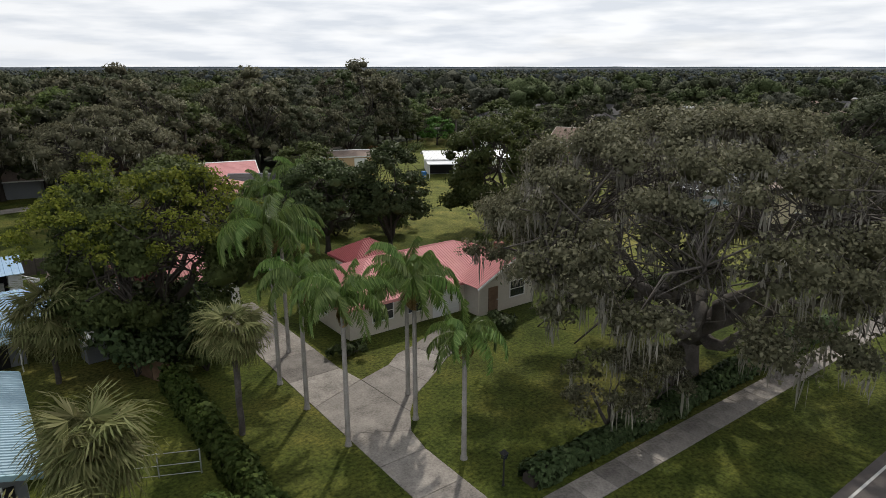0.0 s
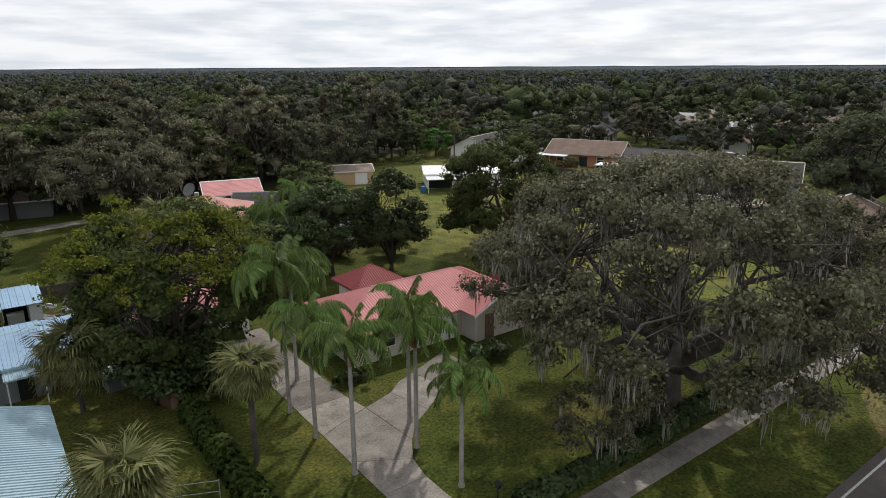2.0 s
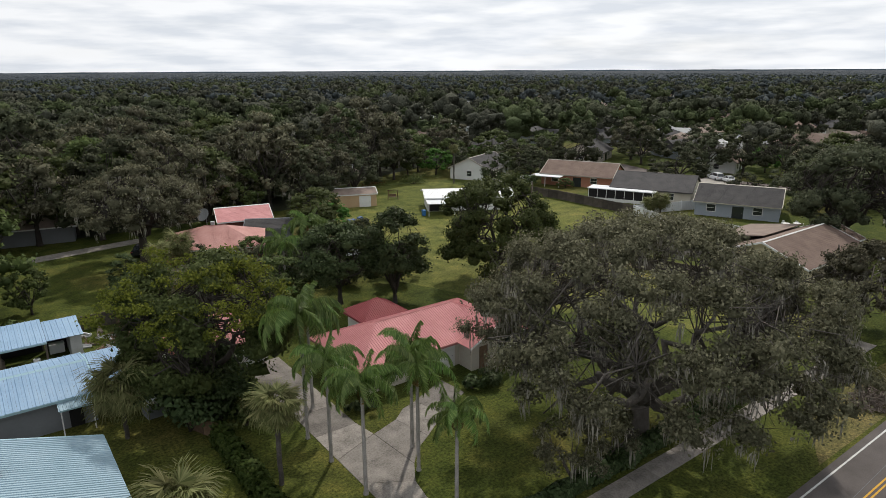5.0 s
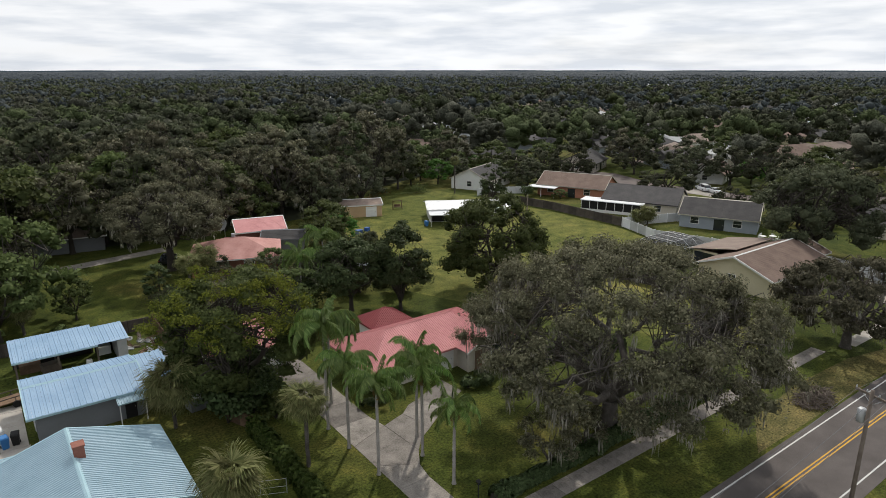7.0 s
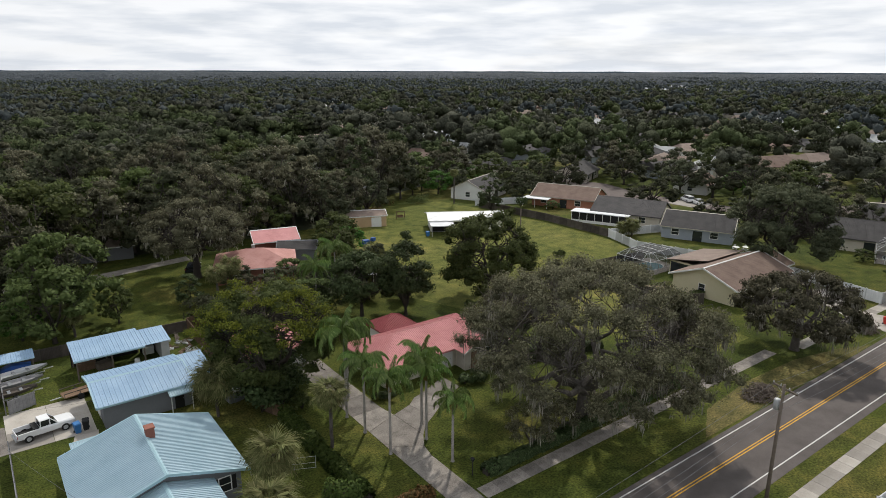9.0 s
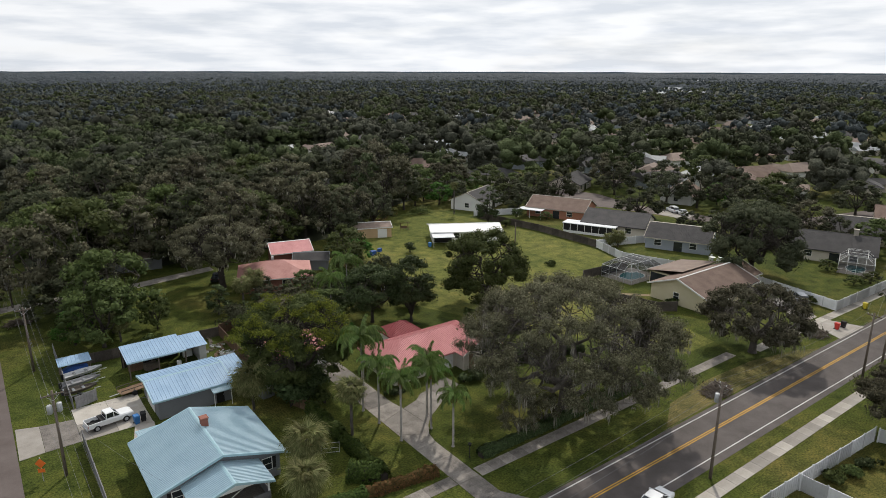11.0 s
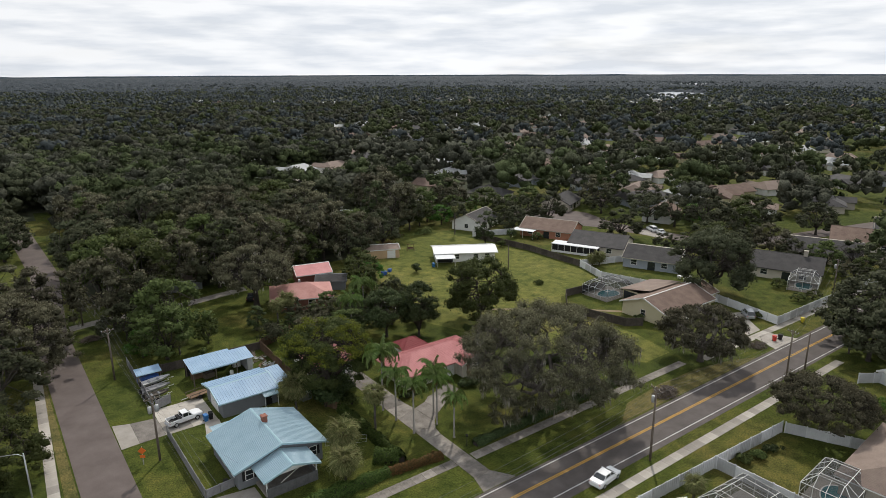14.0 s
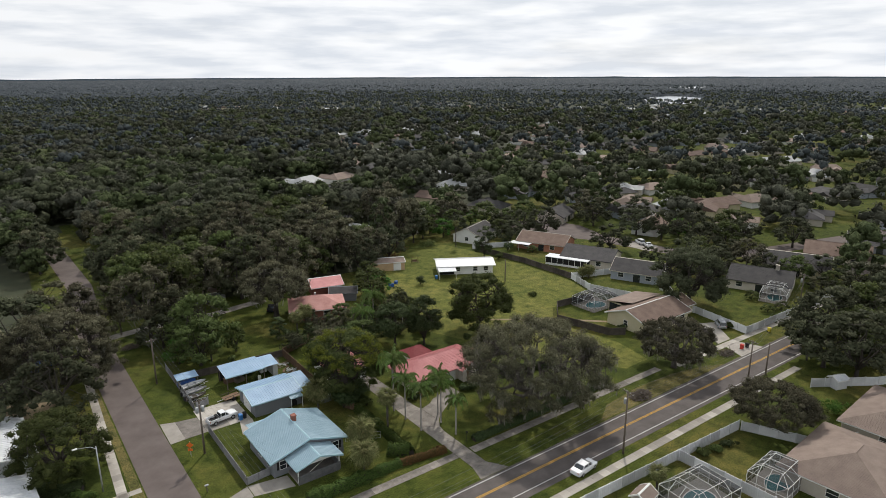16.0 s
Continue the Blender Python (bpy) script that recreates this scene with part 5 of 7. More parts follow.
window(rh, 5.6, -5.6, 0.9, 1.4, 1.2, "-y")
door(rh, 0.2, -3.8, 0, 2.4, 2.1, "-y", M_WHITE, "white panelled garage door", 4)
door(rh, 3.2, -5.6, 0, 0.9, 2.05, "-y", M_BROWN_WOOD, "brown front door")

pg = thing("garage", "white detached garage with red metal roof beneath the tree", "garage", pose(10.8, 51.6, 0))
walls(pg, -3.0, -3.2, 4.6, 3.2, 2.5, M_WHITE, "x", 4.0)
gable_roof(pg, -3.5, -3.7, 5.2, 3.7, 2.45, 4.1, "x", M_RED, M_RED)
door(pg, 3.0, -3.2, 0, 2.6, 2.1, "-y", M_WHITE, "white double garage door", 2)
door(pg, -0.5, -3.2, 0, 0.9, 2.0, "-y", M_GREY_WALL, "grey side door")

gs = thing("shed", "small shed with white metal roof", "shed", pose(4.9, 44.5, 0, 0, 0, 8))
walls(gs, -0.8, -0.7, 0.8, 0.7, 1.5, M_GREY_WALL, "x", 1.75)
gable_roof(gs, -1.0, -0.95, 1.0, 0.95, 1.52, 1.85, "x", M_WHITE_ROOF, M_WHITE)
door(gs, 0, -0.7, 0, 0.7, 1.4, "-y", M_GREY_WALL)

# ---- yard: fences, truck, boats ----
panel_fence("fence", [(-14.7, 29.4), (-14.7, 46.1)], 1.45, 2.4, M_GREY_FENCE, "weathered grey board fence along the yard", cap=False)
panel_fence("fence", [(-14.5, 54.5), (-14.4, 73.5)], 1.45, 2.4, M_GREY_FENCE, "weathered grey board fence beside the boats", cap=False)
panel_fence("fence", [(-14.6, 29.2), (-11.2, 29.6)], 1.2, 1.7, M_GREY_FENCE, "short grey board fence joining the house", cap=False)
panel_fence("gate", [(-14.2, 54.5), (-11.9, 55.4)], 1.5, 2.4, M_GREY_FENCE, "grey board gate standing open", cap=False)
panel_fence("fence", [(-12.5, 67.0), (-6, 66.6), (1.0, 66.2), (6.2, 66.0)], 1.5, 2.4, M_DARK_WOOD, "dark weathered board fence behind the carport", cap=False)
panel_fence("fence", [(6.2, 66.0), (5.9, 50.0), (6.6, 46.0)], 1.75, 2.4, M_BROWN_WOOD, "brown wooden privacy fence", cap=False)
panel_fence("fence", [(6.4, 66.2), (13.5, 69.5)], 1.75, 2.4, M_BROWN_WOOD, "brown wooden privacy fence turning a corner", cap=False)
panel_fence("fence", [(7.5, 37.8), (6.3, 40.6)], 1.3, 1.5, M_BROWN_WOOD, "short brown wooden fence by the hedge", cap=False)
pickup(-11.7, 48.7, 9)


def bin_(x, y, mat, label, turn=0):
    t = thing("wheelie_bin", label, "bin", pose(x, y, 0, 0, 0, turn))
    part("body", Geo().loft([[(-0.22, -0.24, 0.05), (0.22, -0.24, 0.05), (0.22, 0.24, 0.05), (-0.22, 0.24, 0.05)], [(-0.29, -0.34, 0.95), (0.29, -0.34, 0.95), (0.29, 0.34, 0.95), (-0.29, 0.34, 0.95)]]), mat, t)
    part("lid", Geo().loft([[(-0.31, -0.37, 0.95), (0.31, -0.37, 0.95), (0.31, 0.38, 0.97), (-0.31, 0.38, 0.97)], [(-0.26, -0.3, 1.05), (0.26, -0.3, 1.05), (0.26, 0.34, 1.08), (-0.26, 0.34, 1.08)]]), mat, t)
    for s in (-0.26, 0.26):
        part("wheel", Geo().tube([(s - 0.03, 0.27, 0.11), (s + 0.03, 0.27, 0.11)], [0.11, 0.11], 10), M_BLACK, t)
    return t


bin_(-9.25, 46.9, M_BIN_BLUE, "blue wheeled recycling bin on concrete", 10)
bin_(-8.5, 47.1, M_BLACK, "black wheeled rubbish bin on concrete", -8)


def boat(x, y, L, w, turn, hull, label):
    t = thing("boat", label, "boat", pose(x, y, 0.45, 0, 0, turn))
    rings = []
    for i in range(9):
        s = i / 8
        hw = w / 2 * (1 - max(0, s - 0.45) ** 2 * 3.0)
        keel = 0.05 + 0.35 * max(0, s - 0.6) ** 1.5 * 3
        rings.append([(L * (s - 0.5), 0, keel), (L * (s - 0.5), hw * 0.8, 0.2 + keel * 0.6), (L * (s - 0.5), hw, 0.6), (L * (s - 0.5), hw * 0.88, 0.6), (L * (s - 0.5), hw * 0.6, 0.3 + keel * 0.5), (L * (s - 0.5), -hw * 0.6, 0.3 + keel * 0.5), (L * (s - 0.5), -hw * 0.88, 0.6), (L * (s - 0.5), -hw, 0.6), (L * (s - 0.5), -hw * 0.8, 0.2 + keel * 0.6)])
    part("hull", Geo().loft(rings), hull, t, smooth=False)
    for s in (-0.25, 0.05):
        part("bench", Geo().box(L * s, -w * 0.4, 0.42, L * s + 0.3, w * 0.4, 0.48), M_GREY_WALL, t)
    part("outboard", Geo().box(-L / 2 - 0.3, -0.16, 0.2, -L / 2, 0.16, 0.95), M_BLACK, t, "black outboard motor")
    tr = part("trailer", Geo().box(-L * 0.4, -w * 0.4, -0.1, L * 0.4, -w * 0.34, 0.02).box(-L * 0.4, w * 0.34, -0.1, L * 0.4, w * 0.4, 0.02).box(-L * 0.1, -w * 0.5, -0.12, 0.0, w * 0.5, -0.02).box(L * 0.4, -0.04, -0.1, L * 0.62, 0.04, 0.0), M_METAL, t, "grey steel trailer")
    for s in (-1, 1):
        o = part("wheel", Geo().tube([(-0.2, s * w * 0.5 - 0.08, -0.2), (-0.2, s * w * 0.5 + 0.08, -0.2)], [0.25, 0.25], 12), M_BLACK, tr)
    return t


boat(-12.2, 62.9, 4.6, 1.5, 12, M_METAL, "grey aluminium boat on a trailer beside the fence")
boat(-12.8, 60.2, 4.4, 1.4, 8, M_GREY_FENCE, "weathered flat grey boat on a trailer")
boat(-13.2, 58.0, 3.6, 1.4, 5, M_DARK_WOOD, "old dark boat hull on a trailer")
cn = thing("boat_shelter", "small blue metal roof over a tarp-covered boat", "shelter", pose(-12.9, 64.7, 0))
cr = part("roof", Geo().box(-1.9, -1.1, 1.84, 1.9, -1.04, 1.94), M_BLUE_TRIM, cn)
panels(cr, (-1.9, -1.1, 1.94), (1.9, -1.1, 1.94), (-1.9, 1.2, 2.2), (1.9, 1.2, 2.2), M_BLUE2, 0.5, 0.5)
for px in (-1.7, 1.7):
    for py in (-0.95, 1.05):
        part("post", Geo().box(px - 0.05, py - 0.05, 0, px + 0.05, py + 0.05, 1.98 + 0.1 * py), M_POLE, cn)
part("tarp", Geo().loft([section(-1.6, 0.5, 0, 0.9, 0.2), section(-0.4, 0.75, 0, 1.25, 0.3), section(1.5, 0.6, 0, 1.0, 0.25)]), M_TARP, cn, "blue tarpaulin")

tl = thing("utility_trailer", "rusty open utility trailer with side rails", "trailer", pose(-8.1, 54.9, 0, 0, 0, 10))
part("bed", Geo().box(-1.5, -0.8, 0.5, 1.5, 0.8, 0.58), M_BROWN_WOOD, tl)
for s in (-0.8, 0.8):
    part("rail", Geo().box(-1.5, s - 0.03, 0.95, 1.5, s + 0.03, 1.02), M_DARK_WOOD, tl)
    for q in (-1.45, 0, 1.45):
        part("post", Geo().box(q - 0.03, s - 0.03, 0.58, q + 0.03, s + 0.03, 0.95), M_DARK_WOOD, tl)
    part("wheel", Geo().tube([(0, s * 1.1 - 0.1, 0.32), (0, s * 1.1 + 0.1, 0.32)], [0.32, 0.32], 14), M_BLACK, tl)
part("tongue", Geo().box(-2.6, -0.05, 0.42, -1.5, 0.05, 0.5), M_METAL, tl)
for i in range(3):
    single("tyre", Geo().loft([[(math.cos(a) * q, math.sin(a) * q, z) for a in [6.283 * k / 14 for k in range(14)]] for q, z in ((0.2, 0), (0.33, 0.02), (0.33, 0.2), (0.2, 0.22))]), M_BLACK, "old black car tyre stacked by the house", "tyre", pose(-11.9 + 0.02 * i, 30.6, 0.22 * i), "stacked tyres")

cl = thing("chain_link_fence", "low galvanised chain-link fence by the hedge", "fence", pose(1.5, 30.7, 0))
for i in range(4):
    q = (4.9 * i / 3, -2.3 * i / 3)
    part("post", Geo().tube([(q[0], q[1], -0.1), (q[0], q[1], 1.25)], [0.03, 0.03], 6), M_METAL, cl)
for z in (1.2, 0.6, 0.1):
    part("rail", Geo().tube([(0, 0, z), (4.9, -2.3, z)], [0.018, 0.018], 5), M_METAL, cl)

# ---- poles and lamps ----
utility_pole(33.4, 2.9, 10.4, 75, 1.1, 1, "leaning wooden utility pole with crossarm and transformer")
utility_pole(69.0, 3.2, 8.9, 80, 0.9, 0)
utility_pole(75.8, 3.4, 6.6, 80, 0.0, 0, "plain wooden pole at the roadside")
utility_pole(116.3, 16.4, 9.0, 80, 0.9, 1, "wooden utility pole beside the white fence")
utility_pole(-17.0, 40.7, 9.2, 5, 1.0, 2, "wooden utility pole with two transformer cans")
utility_pole(-17.2, 68.8, 9.0, 5, 0.9, 0)
utility_pole(-17.6, 98.0, 9.0, 5, 0.9, 1)
utility_pole(73.7, 74.4, 6.5, 30, 0.0, 0, "thin wooden pole standing in the field")
wires([((33.4 + d, 2.9 - 0.9 + 0.6 * i, 10.1), (69.0 + d, 3.2 - 0.9 + 0.6 * i, 8.6)) for i, d in ((0, 0.2), (1, 0.1), (3, -0.1))] + [((33.4, 2.9, 8.2), (69, 3.2, 7.2))], "thin power cables strung along the main road")
wires([((-45 + d, 3.2 - 0.9 + 0.6 * i, 10.1), (33.4 + d, 2.9 - 0.9 + 0.6 * i, 10.1)) for i, d in ((0, 0.2), (1, 0.1), (3, -0.1))] + [((-45, 3, 8.2), (33.4, 2.9, 8.2))], "thin power cables over the grass verge")
wires([((69 + d, 3.2 - 0.9 + 0.6 * i, 8.6), (116.3 + d, 16.4 - 0.9 + 0.6 * i, 8.6)) for i, d in ((0, 0.2), (1, 0.1), (3, -0.1))], "thin power cables crossing the road")
wires([((-17.9 + 0.6 * i, 40.7, 8.9), (-18.1 + 0.6 * i, 68.8, 8.7)) for i in range(4)] + [((-17.0, 40.7, 6.9), (-17.2, 68.8, 6.8))], "power cables along the side street")
wires([((-18.1 + 0.6 * i, 68.8, 8.7), (-18.5 + 0.6 * i, 98.0, 8.7)) for i in range(4)], "power cables receding along the side street")
wires([((-17.9 + 0.6 * i, 40.7, 8.9), (-17.5 + 0.6 * i, 6.0, 9.2)) for i in range(4)], "power cables along the grey fence")
wires([((-17.0, 40.7, 7.4), (-7.5, 46.2, 3.2)), ((-17.0, 40.7, 7.4), (-10.5, 29.5, 3.0))], "service cables running to garage and house")

sl = thing("street_lamp", "grey street lamp with long arm", "street lamp", pose(-31.0, 39.8, 0))
part("pole", Geo().tube([(0, 0, -0.2), (0, 0, 7.0)], [0.11, 0.07], 9), M_METAL, sl, smooth=True)
part("arm", Geo().tube([(0, 0, 6.6), (-0.6, 0.2, 7.0), (-2.2, 0.6, 7.1)], [0.05, 0.04, 0.035], 7), M_METAL, sl, smooth=True)
part("lamp_head", Geo().loft([section(-0.35, 0.1, -0.08, 0.06, 0.03, 0.02), section(0.0, 0.16, -0.08, 0.08, 0.03, 0.02), section(0.3, 0.1, -0.05, 0.06, 0.03, 0.02)]), M_WHITE, sl).location = (-2.4, 0.65, 7.08)

gl = thing("garden_lamp", "black garden lamp post beside the driveway", "lamp", pose(16.7, 19.6, 0))
part("post", Geo().tube([(0, 0, -0.05), (0, 0, 0.1), (0, 0, 1.35)], [0.09, 0.045, 0.04], 8), M_BLACK, gl)
part("lantern", Geo().loft([[(-0.09, -0.09, 1.35), (0.09, -0.09, 1.35), (0.09, 0.09, 1.35), (-0.09, 0.09, 1.35)], [(-0.13, -0.13, 1.62), (0.13, -0.13, 1.62), (0.13, 0.13, 1.62), (-0.13, 0.13, 1.62)]]), M_GLASS, gl)
part("cap", Geo().loft([[(-0.16, -0.16, 1.62), (0.16, -0.16, 1.62), (0.16, 0.16, 1.62), (-0.16, 0.16, 1.62)], [(-0.02, -0.02, 1.8), (0.02, -0.02, 1.8), (0.02, 0.02, 1.8), (-0.02, 0.02, 1.8)]]), M_BLACK, gl)

sg = thing("road_sign", "orange diamond road work sign, seen from behind", "sign", pose(-18.9, 41.0, 0, 0, 0, -30))
part("post", Geo().box(-0.03, -0.03, -0.1, 0.03, 0.03, 2.6), M_METAL, sg)
part("plate", Geo().plate([(0, -0.05, 1.45), (0.5, -0.05, 1.98), (0, -0.05, 2.5), (-0.5, -0.05, 1.98)], 0.02), M_ORANGE_SIGN, sg)
part("plate", Geo().box(-0.32, -0.06, 1.0, 0.32, -0.04, 1.4), M_ORANGE_SIGN, sg)
mb = thing("mailbox", "grey roadside mailbox on a post", "mailbox", pose(-19.6, 31.0, 0))
part("post", Geo().box(-0.05, -0.05, -0.1, 0.05, 0.05, 1.0), M_POLE, mb)
part("box", Geo().loft([[(-0.25, math.cos(a) * 0.12, 1.1 + math.sin(a) * 0.12) for a in [6.283 * k / 10 for k in range(10)]], [(0.25, math.cos(a) * 0.12, 1.1 + math.sin(a) * 0.12) for a in [6.283 * k / 10 for k in range(10)]]]), M_METAL, mb)

car(25.4, 3.55, 7, M_CAR_W, "white sedan parked on the grass verge", 4.7)
car(91.3, 21.8, 45, M_CAR_S, "silver hatchback parked in a driveway", 4.3, "suv")
car(137.0, 78.0, 60, M_CAR_W, "white pickup-like car parked in a driveway", 5.0, "suv")
car(135.8, 74.0, 60, M_CAR_W, "white sedan parked in a driveway", 4.5)
car(125.6, 117.0, 30, M_CAR_D, "black sedan parked on the street", 4.6)
car(14.6, 92.5, 60, M_CAR_D, "dark car parked by the pink-roofed house", 4.6)
bin_(83.5, 12.4, M_RED_BIN, "red wheeled bin at the kerb")
bin_(85.0, 12.1, M_BLACK, "black wheeled bin at the kerb")
bin_(96.8, 13.6, M_YELLOW, "yellow wheeled bin on grass")


def brush(x, y, r, h, n, seed, mat, label):
    q = random.Random(seed)
    g = Geo()
    for i in range(n):
        a, s = q.uniform(0, 6.28), q.uniform(0, 1) ** 0.6
        p = Vector((math.cos(a) * r * s, math.sin(a) * r * 0.6 * s, h * (1 - s * s) * q.uniform(0.2, 1)))
        d = Vector((q.gauss(0, 1), q.gauss(0, 1), q.gauss(0, 0.25))).normalized() * q.uniform(0.3, 0.9)
        p.z = max(p.z, 0.05 + abs(d.z))
        g.tube([p - d, p + Vector((0, 0, 0.08)), p + d], [0.03, 0.04, 0.015], 5, False)
    return single("brush_pile", g, mat, label, "brush pile", pose(x, y, 0), kind="stuff")


brush(50.1, 12.3, 2.3, 1.3, 320, 3, M_POLE, "heap of cut grey-brown branches on the verge")
brush(78.5, 12.9, 1.8, 1.0, 160, 4, M_POLE, "heap of cut branches by the sidewalk")
brush(-17.6, 89, 1.8, 0.9, 160, 6, M_POLE, "heap of dark branches beside the street")


# ---- south side of the road ----
panel_fence("fence", [(10, -1.4), (38.4, -3.0), (53.5, -3.9)], 1.75, 2.4, M_VINYL, "white vinyl privacy fence along the sidewalk", 0.18, 0.13)
panel_fence("fence", [(38.5, -3.2), (39.2, -24)], 1.75, 2.4, M_VINYL, "white vinyl fence dividing two gardens", 0.18, 0.13)
panel_fence("fence", [(53.7, -4.2), (58, -13.5), (66, -17)], 1.6, 2.4, M_VINYL, "white vinyl fence behind the garden tree", 0.18, 0.13)
panel_fence("fence", [(77.5, -4.0), (88, -11), (100, -16)], 1.75, 2.4, M_VINYL, "white vinyl fence by the garden shed", 0.18, 0.13)


def pool_cage(x, y, w, d, h, turn, label, bays=4, pool=True, bar=None):
    """Screened pool enclosure: white tubes, mansard top, pool inside."""
    t = thing("pool_enclosure", label, "pool enclosure", pose(x, y, 0, 0, 0, turn))
    bar = bar or M_WHITE
    hw, hd, k = w / 2, d / 2, 1.3
    zt = h + 1.0
    r = 0.034
    for i in range(bays + 1):
        xx = -hw + w * i / bays
        ins = min(max(xx, -hw + k), hw - k)
        for s in (-1, 1):
            part("upright", Geo().tube([(xx, s * hd, 0), (xx, s * hd, h)], [r, r], 6), bar, t)
            part("rafter", Geo().tube([(xx, s * hd, h), (ins, s * (hd - k), zt)], [r, r], 6), bar, t)
        part("rafter", Geo().tube([(ins, -hd + k, zt), (ins, hd - k, zt)], [r, r], 6), bar, t)
    for i in range(1, bays):
        yy = -hd + d * i / bays
        for s in (-1, 1):
            part("upright", Geo().tube([(s * hw, yy, 0), (s * hw, yy, h)], [r, r], 6), bar, t)
            part("rafter", Geo().tube([(s * hw, yy, h), (s * (hw - k), min(max(yy, -hd + k), hd - k), zt)], [r, r], 6), bar, t)
    for s in (-1, 1):
        for z in (0.9, h):
            part("rail", Geo().tube([(-hw, s * hd, z), (hw, s * hd, z)], [r, r], 6), bar, t)
            part("rail", Geo().tube([(s * hw, -hd, z), (s * hw, hd, z)], [r, r], 6), bar, t)
        part("rail", Geo().tube([(-hw + k, s * (hd - k), zt), (hw - k, s * (hd - k), zt)], [r, r], 6), bar, t)
        part("rail", Geo().tube([(s * (hw - k), -hd + k, zt), (s * (hw - k), hd - k, zt)], [r, r], 6), bar, t)
    for s in (-1, 1):
        part("screen_panel", Geo().poly((-hw, s * hd, 0.05), (hw, s * hd, 0.05), (hw, s * hd, h), (-hw, s * hd, h)), M_SCREEN, t, "dark insect screen")
        part("screen_panel", Geo().poly((s * hw, -hd, 0.05), (s * hw, hd, 0.05), (s * hw, hd, h), (s * hw, -hd, h)), M_SCREEN, t)
        part("screen_panel", Geo().poly((-hw, s * hd, h), (hw, s * hd, h), (hw - k, s * (hd - k), zt), (-hw + k, s * (hd - k), zt)), M_SCREEN, t)
        part("screen_panel", Geo().poly((s * hw, -hd, h), (s * hw, hd, h), (s * (hw - k), hd - k, zt), (s * (hw - k), -hd + k, zt)), M_SCREEN, t)
    part("screen_panel", Geo().poly((-hw + k, -hd + k, zt), (hw - k, -hd + k, zt), (hw - k, hd - k, zt), (-hw + k, hd - k, zt)), M_SCREEN, t)
    part("deck", Geo().box(-hw, -hd, -0.05, hw, hd, 0.06), M_CONC_PALE, t)
    if pool:
        ring = [(math.cos(a) * hw * 0.62, math.sin(a) * hd * 0.55 * (1 + 0.2 * math.cos(a)), 0) for a in [6.283 * q / 24 for q in range(24)]]
        part("pool_rim", Geo().prism([(p[0] * 1.1, p[1] * 1.1) for p in ring], 0.0, 0.09), bar, t)
        part("water", Geo().prism([(p[0], p[1]) for p in ring], 0.02, 0.1), M_POOL, t, "blue-green pool water")
    return t


pool_cage(32.5, -10.2, 8.6, 6.4, 2.3, -4, "white-framed screened pool enclosure with blue pool")
pool_cage(44.6, -14.6, 7.4, 5.4, 2.3, 4, "white-framed screened enclosure beside a tan roof")
th = thing("house", "beige house with tan shingle hip roof", "house", pose(54.0, -20.5, 0, 0, 0, 4))
walls(th, -8.2, -7, 8.2, 6.6, 2.6, M_BEIGE)
hip_roof(th, -8.8, -7.6, 8.8, 7.2, 2.6, 5.0, M_SH_TAN)
window(th, -3, 6.6, 0.9, 1.5, 1.2, "+y"); window(th, 3, 6.6, 0.9, 1.5, 1.2, "+y"); window(th, -8.2, 0, 0.9, 1.5, 1.2, "-x")
th = thing("house", "beige house with tan shingle hip roof and white fascia", "house", pose(74.5, -19.5, 0, 0, 0, 4))
walls(th, -9.2, -6, 7.5, 6, 2.6, M_BEIGE)
hip_roof(th, -9.8, -6.6, 8.1, 6.6, 2.6, 4.9, M_SH_TAN)
window(th, -3, 6, 0.9, 1.5, 1.2, "+y"); window(th, 3, 6, 0.9, 1.5, 1.2, "+y"); window(th, -9.2, 0, 0.9, 1.5, 1.2, "-x")
sd = thing("shed", "small grey shed with pale gambrel roof", "shed", pose(25.5, -6.5, 0, 0, 0, 10))
walls(sd, -1.4, -1.1, 1.4, 1.1, 1.9, M_BEIGE, "x", 2.6)
gable_roof(sd, -1.6, -1.35, 1.6, 1.35, 1.88, 2.75, "x", M_SH_TAN, M_WHITE, False)
sd = thing("shed", "small white plastic garden shed", "shed", pose(81.5, -6.8, 0, 0, 0, -20))
walls(sd, -1.2, -1.0, 1.2, 1.0, 1.8, M_VINYL, "x", 2.3)
gable_roof(sd, -1.35, -1.2, 1.35, 1.2, 1.8, 2.4, "x", M_WHITE_ROOF, M_WHITE)
fl = thing("house", "low house with white metal roof at the street corner", "house", pose(-43, 55, 0, 0, 0, 4))
walls(fl, -5.5, -5, 5.0, 9, 2.6, M_VINYL, "y", 3.7)
gable_roof(fl, -6, -5.5, 5.5, 9.5, 2.6, 3.9, "y", M_WHITE_ROOF, M_WHITE, width=0.6, rib=0.6)
window(fl, 5.0, 0, 0.9, 1.4, 1.2, "+x"); window(fl, 5.0, 5, 0.9, 1.4, 1.2, "+x")
fl = thing("house", "low white-roofed house beside the street", "house", pose(-43, 40, 0, 0, 0, 4))
walls(fl, -5.5, -5, 4.2, 5, 2.6, M_VINYL, "y", 3.5)
gable_roof(fl, -6, -5.5, 4.7, 5.5, 2.6, 3.7, "y", M_WHITE_ROOF, M_WHITE, width=0.6, rib=0.6)
window(fl, 4.2, 0, 0.9, 1.4, 1.2, "+x")

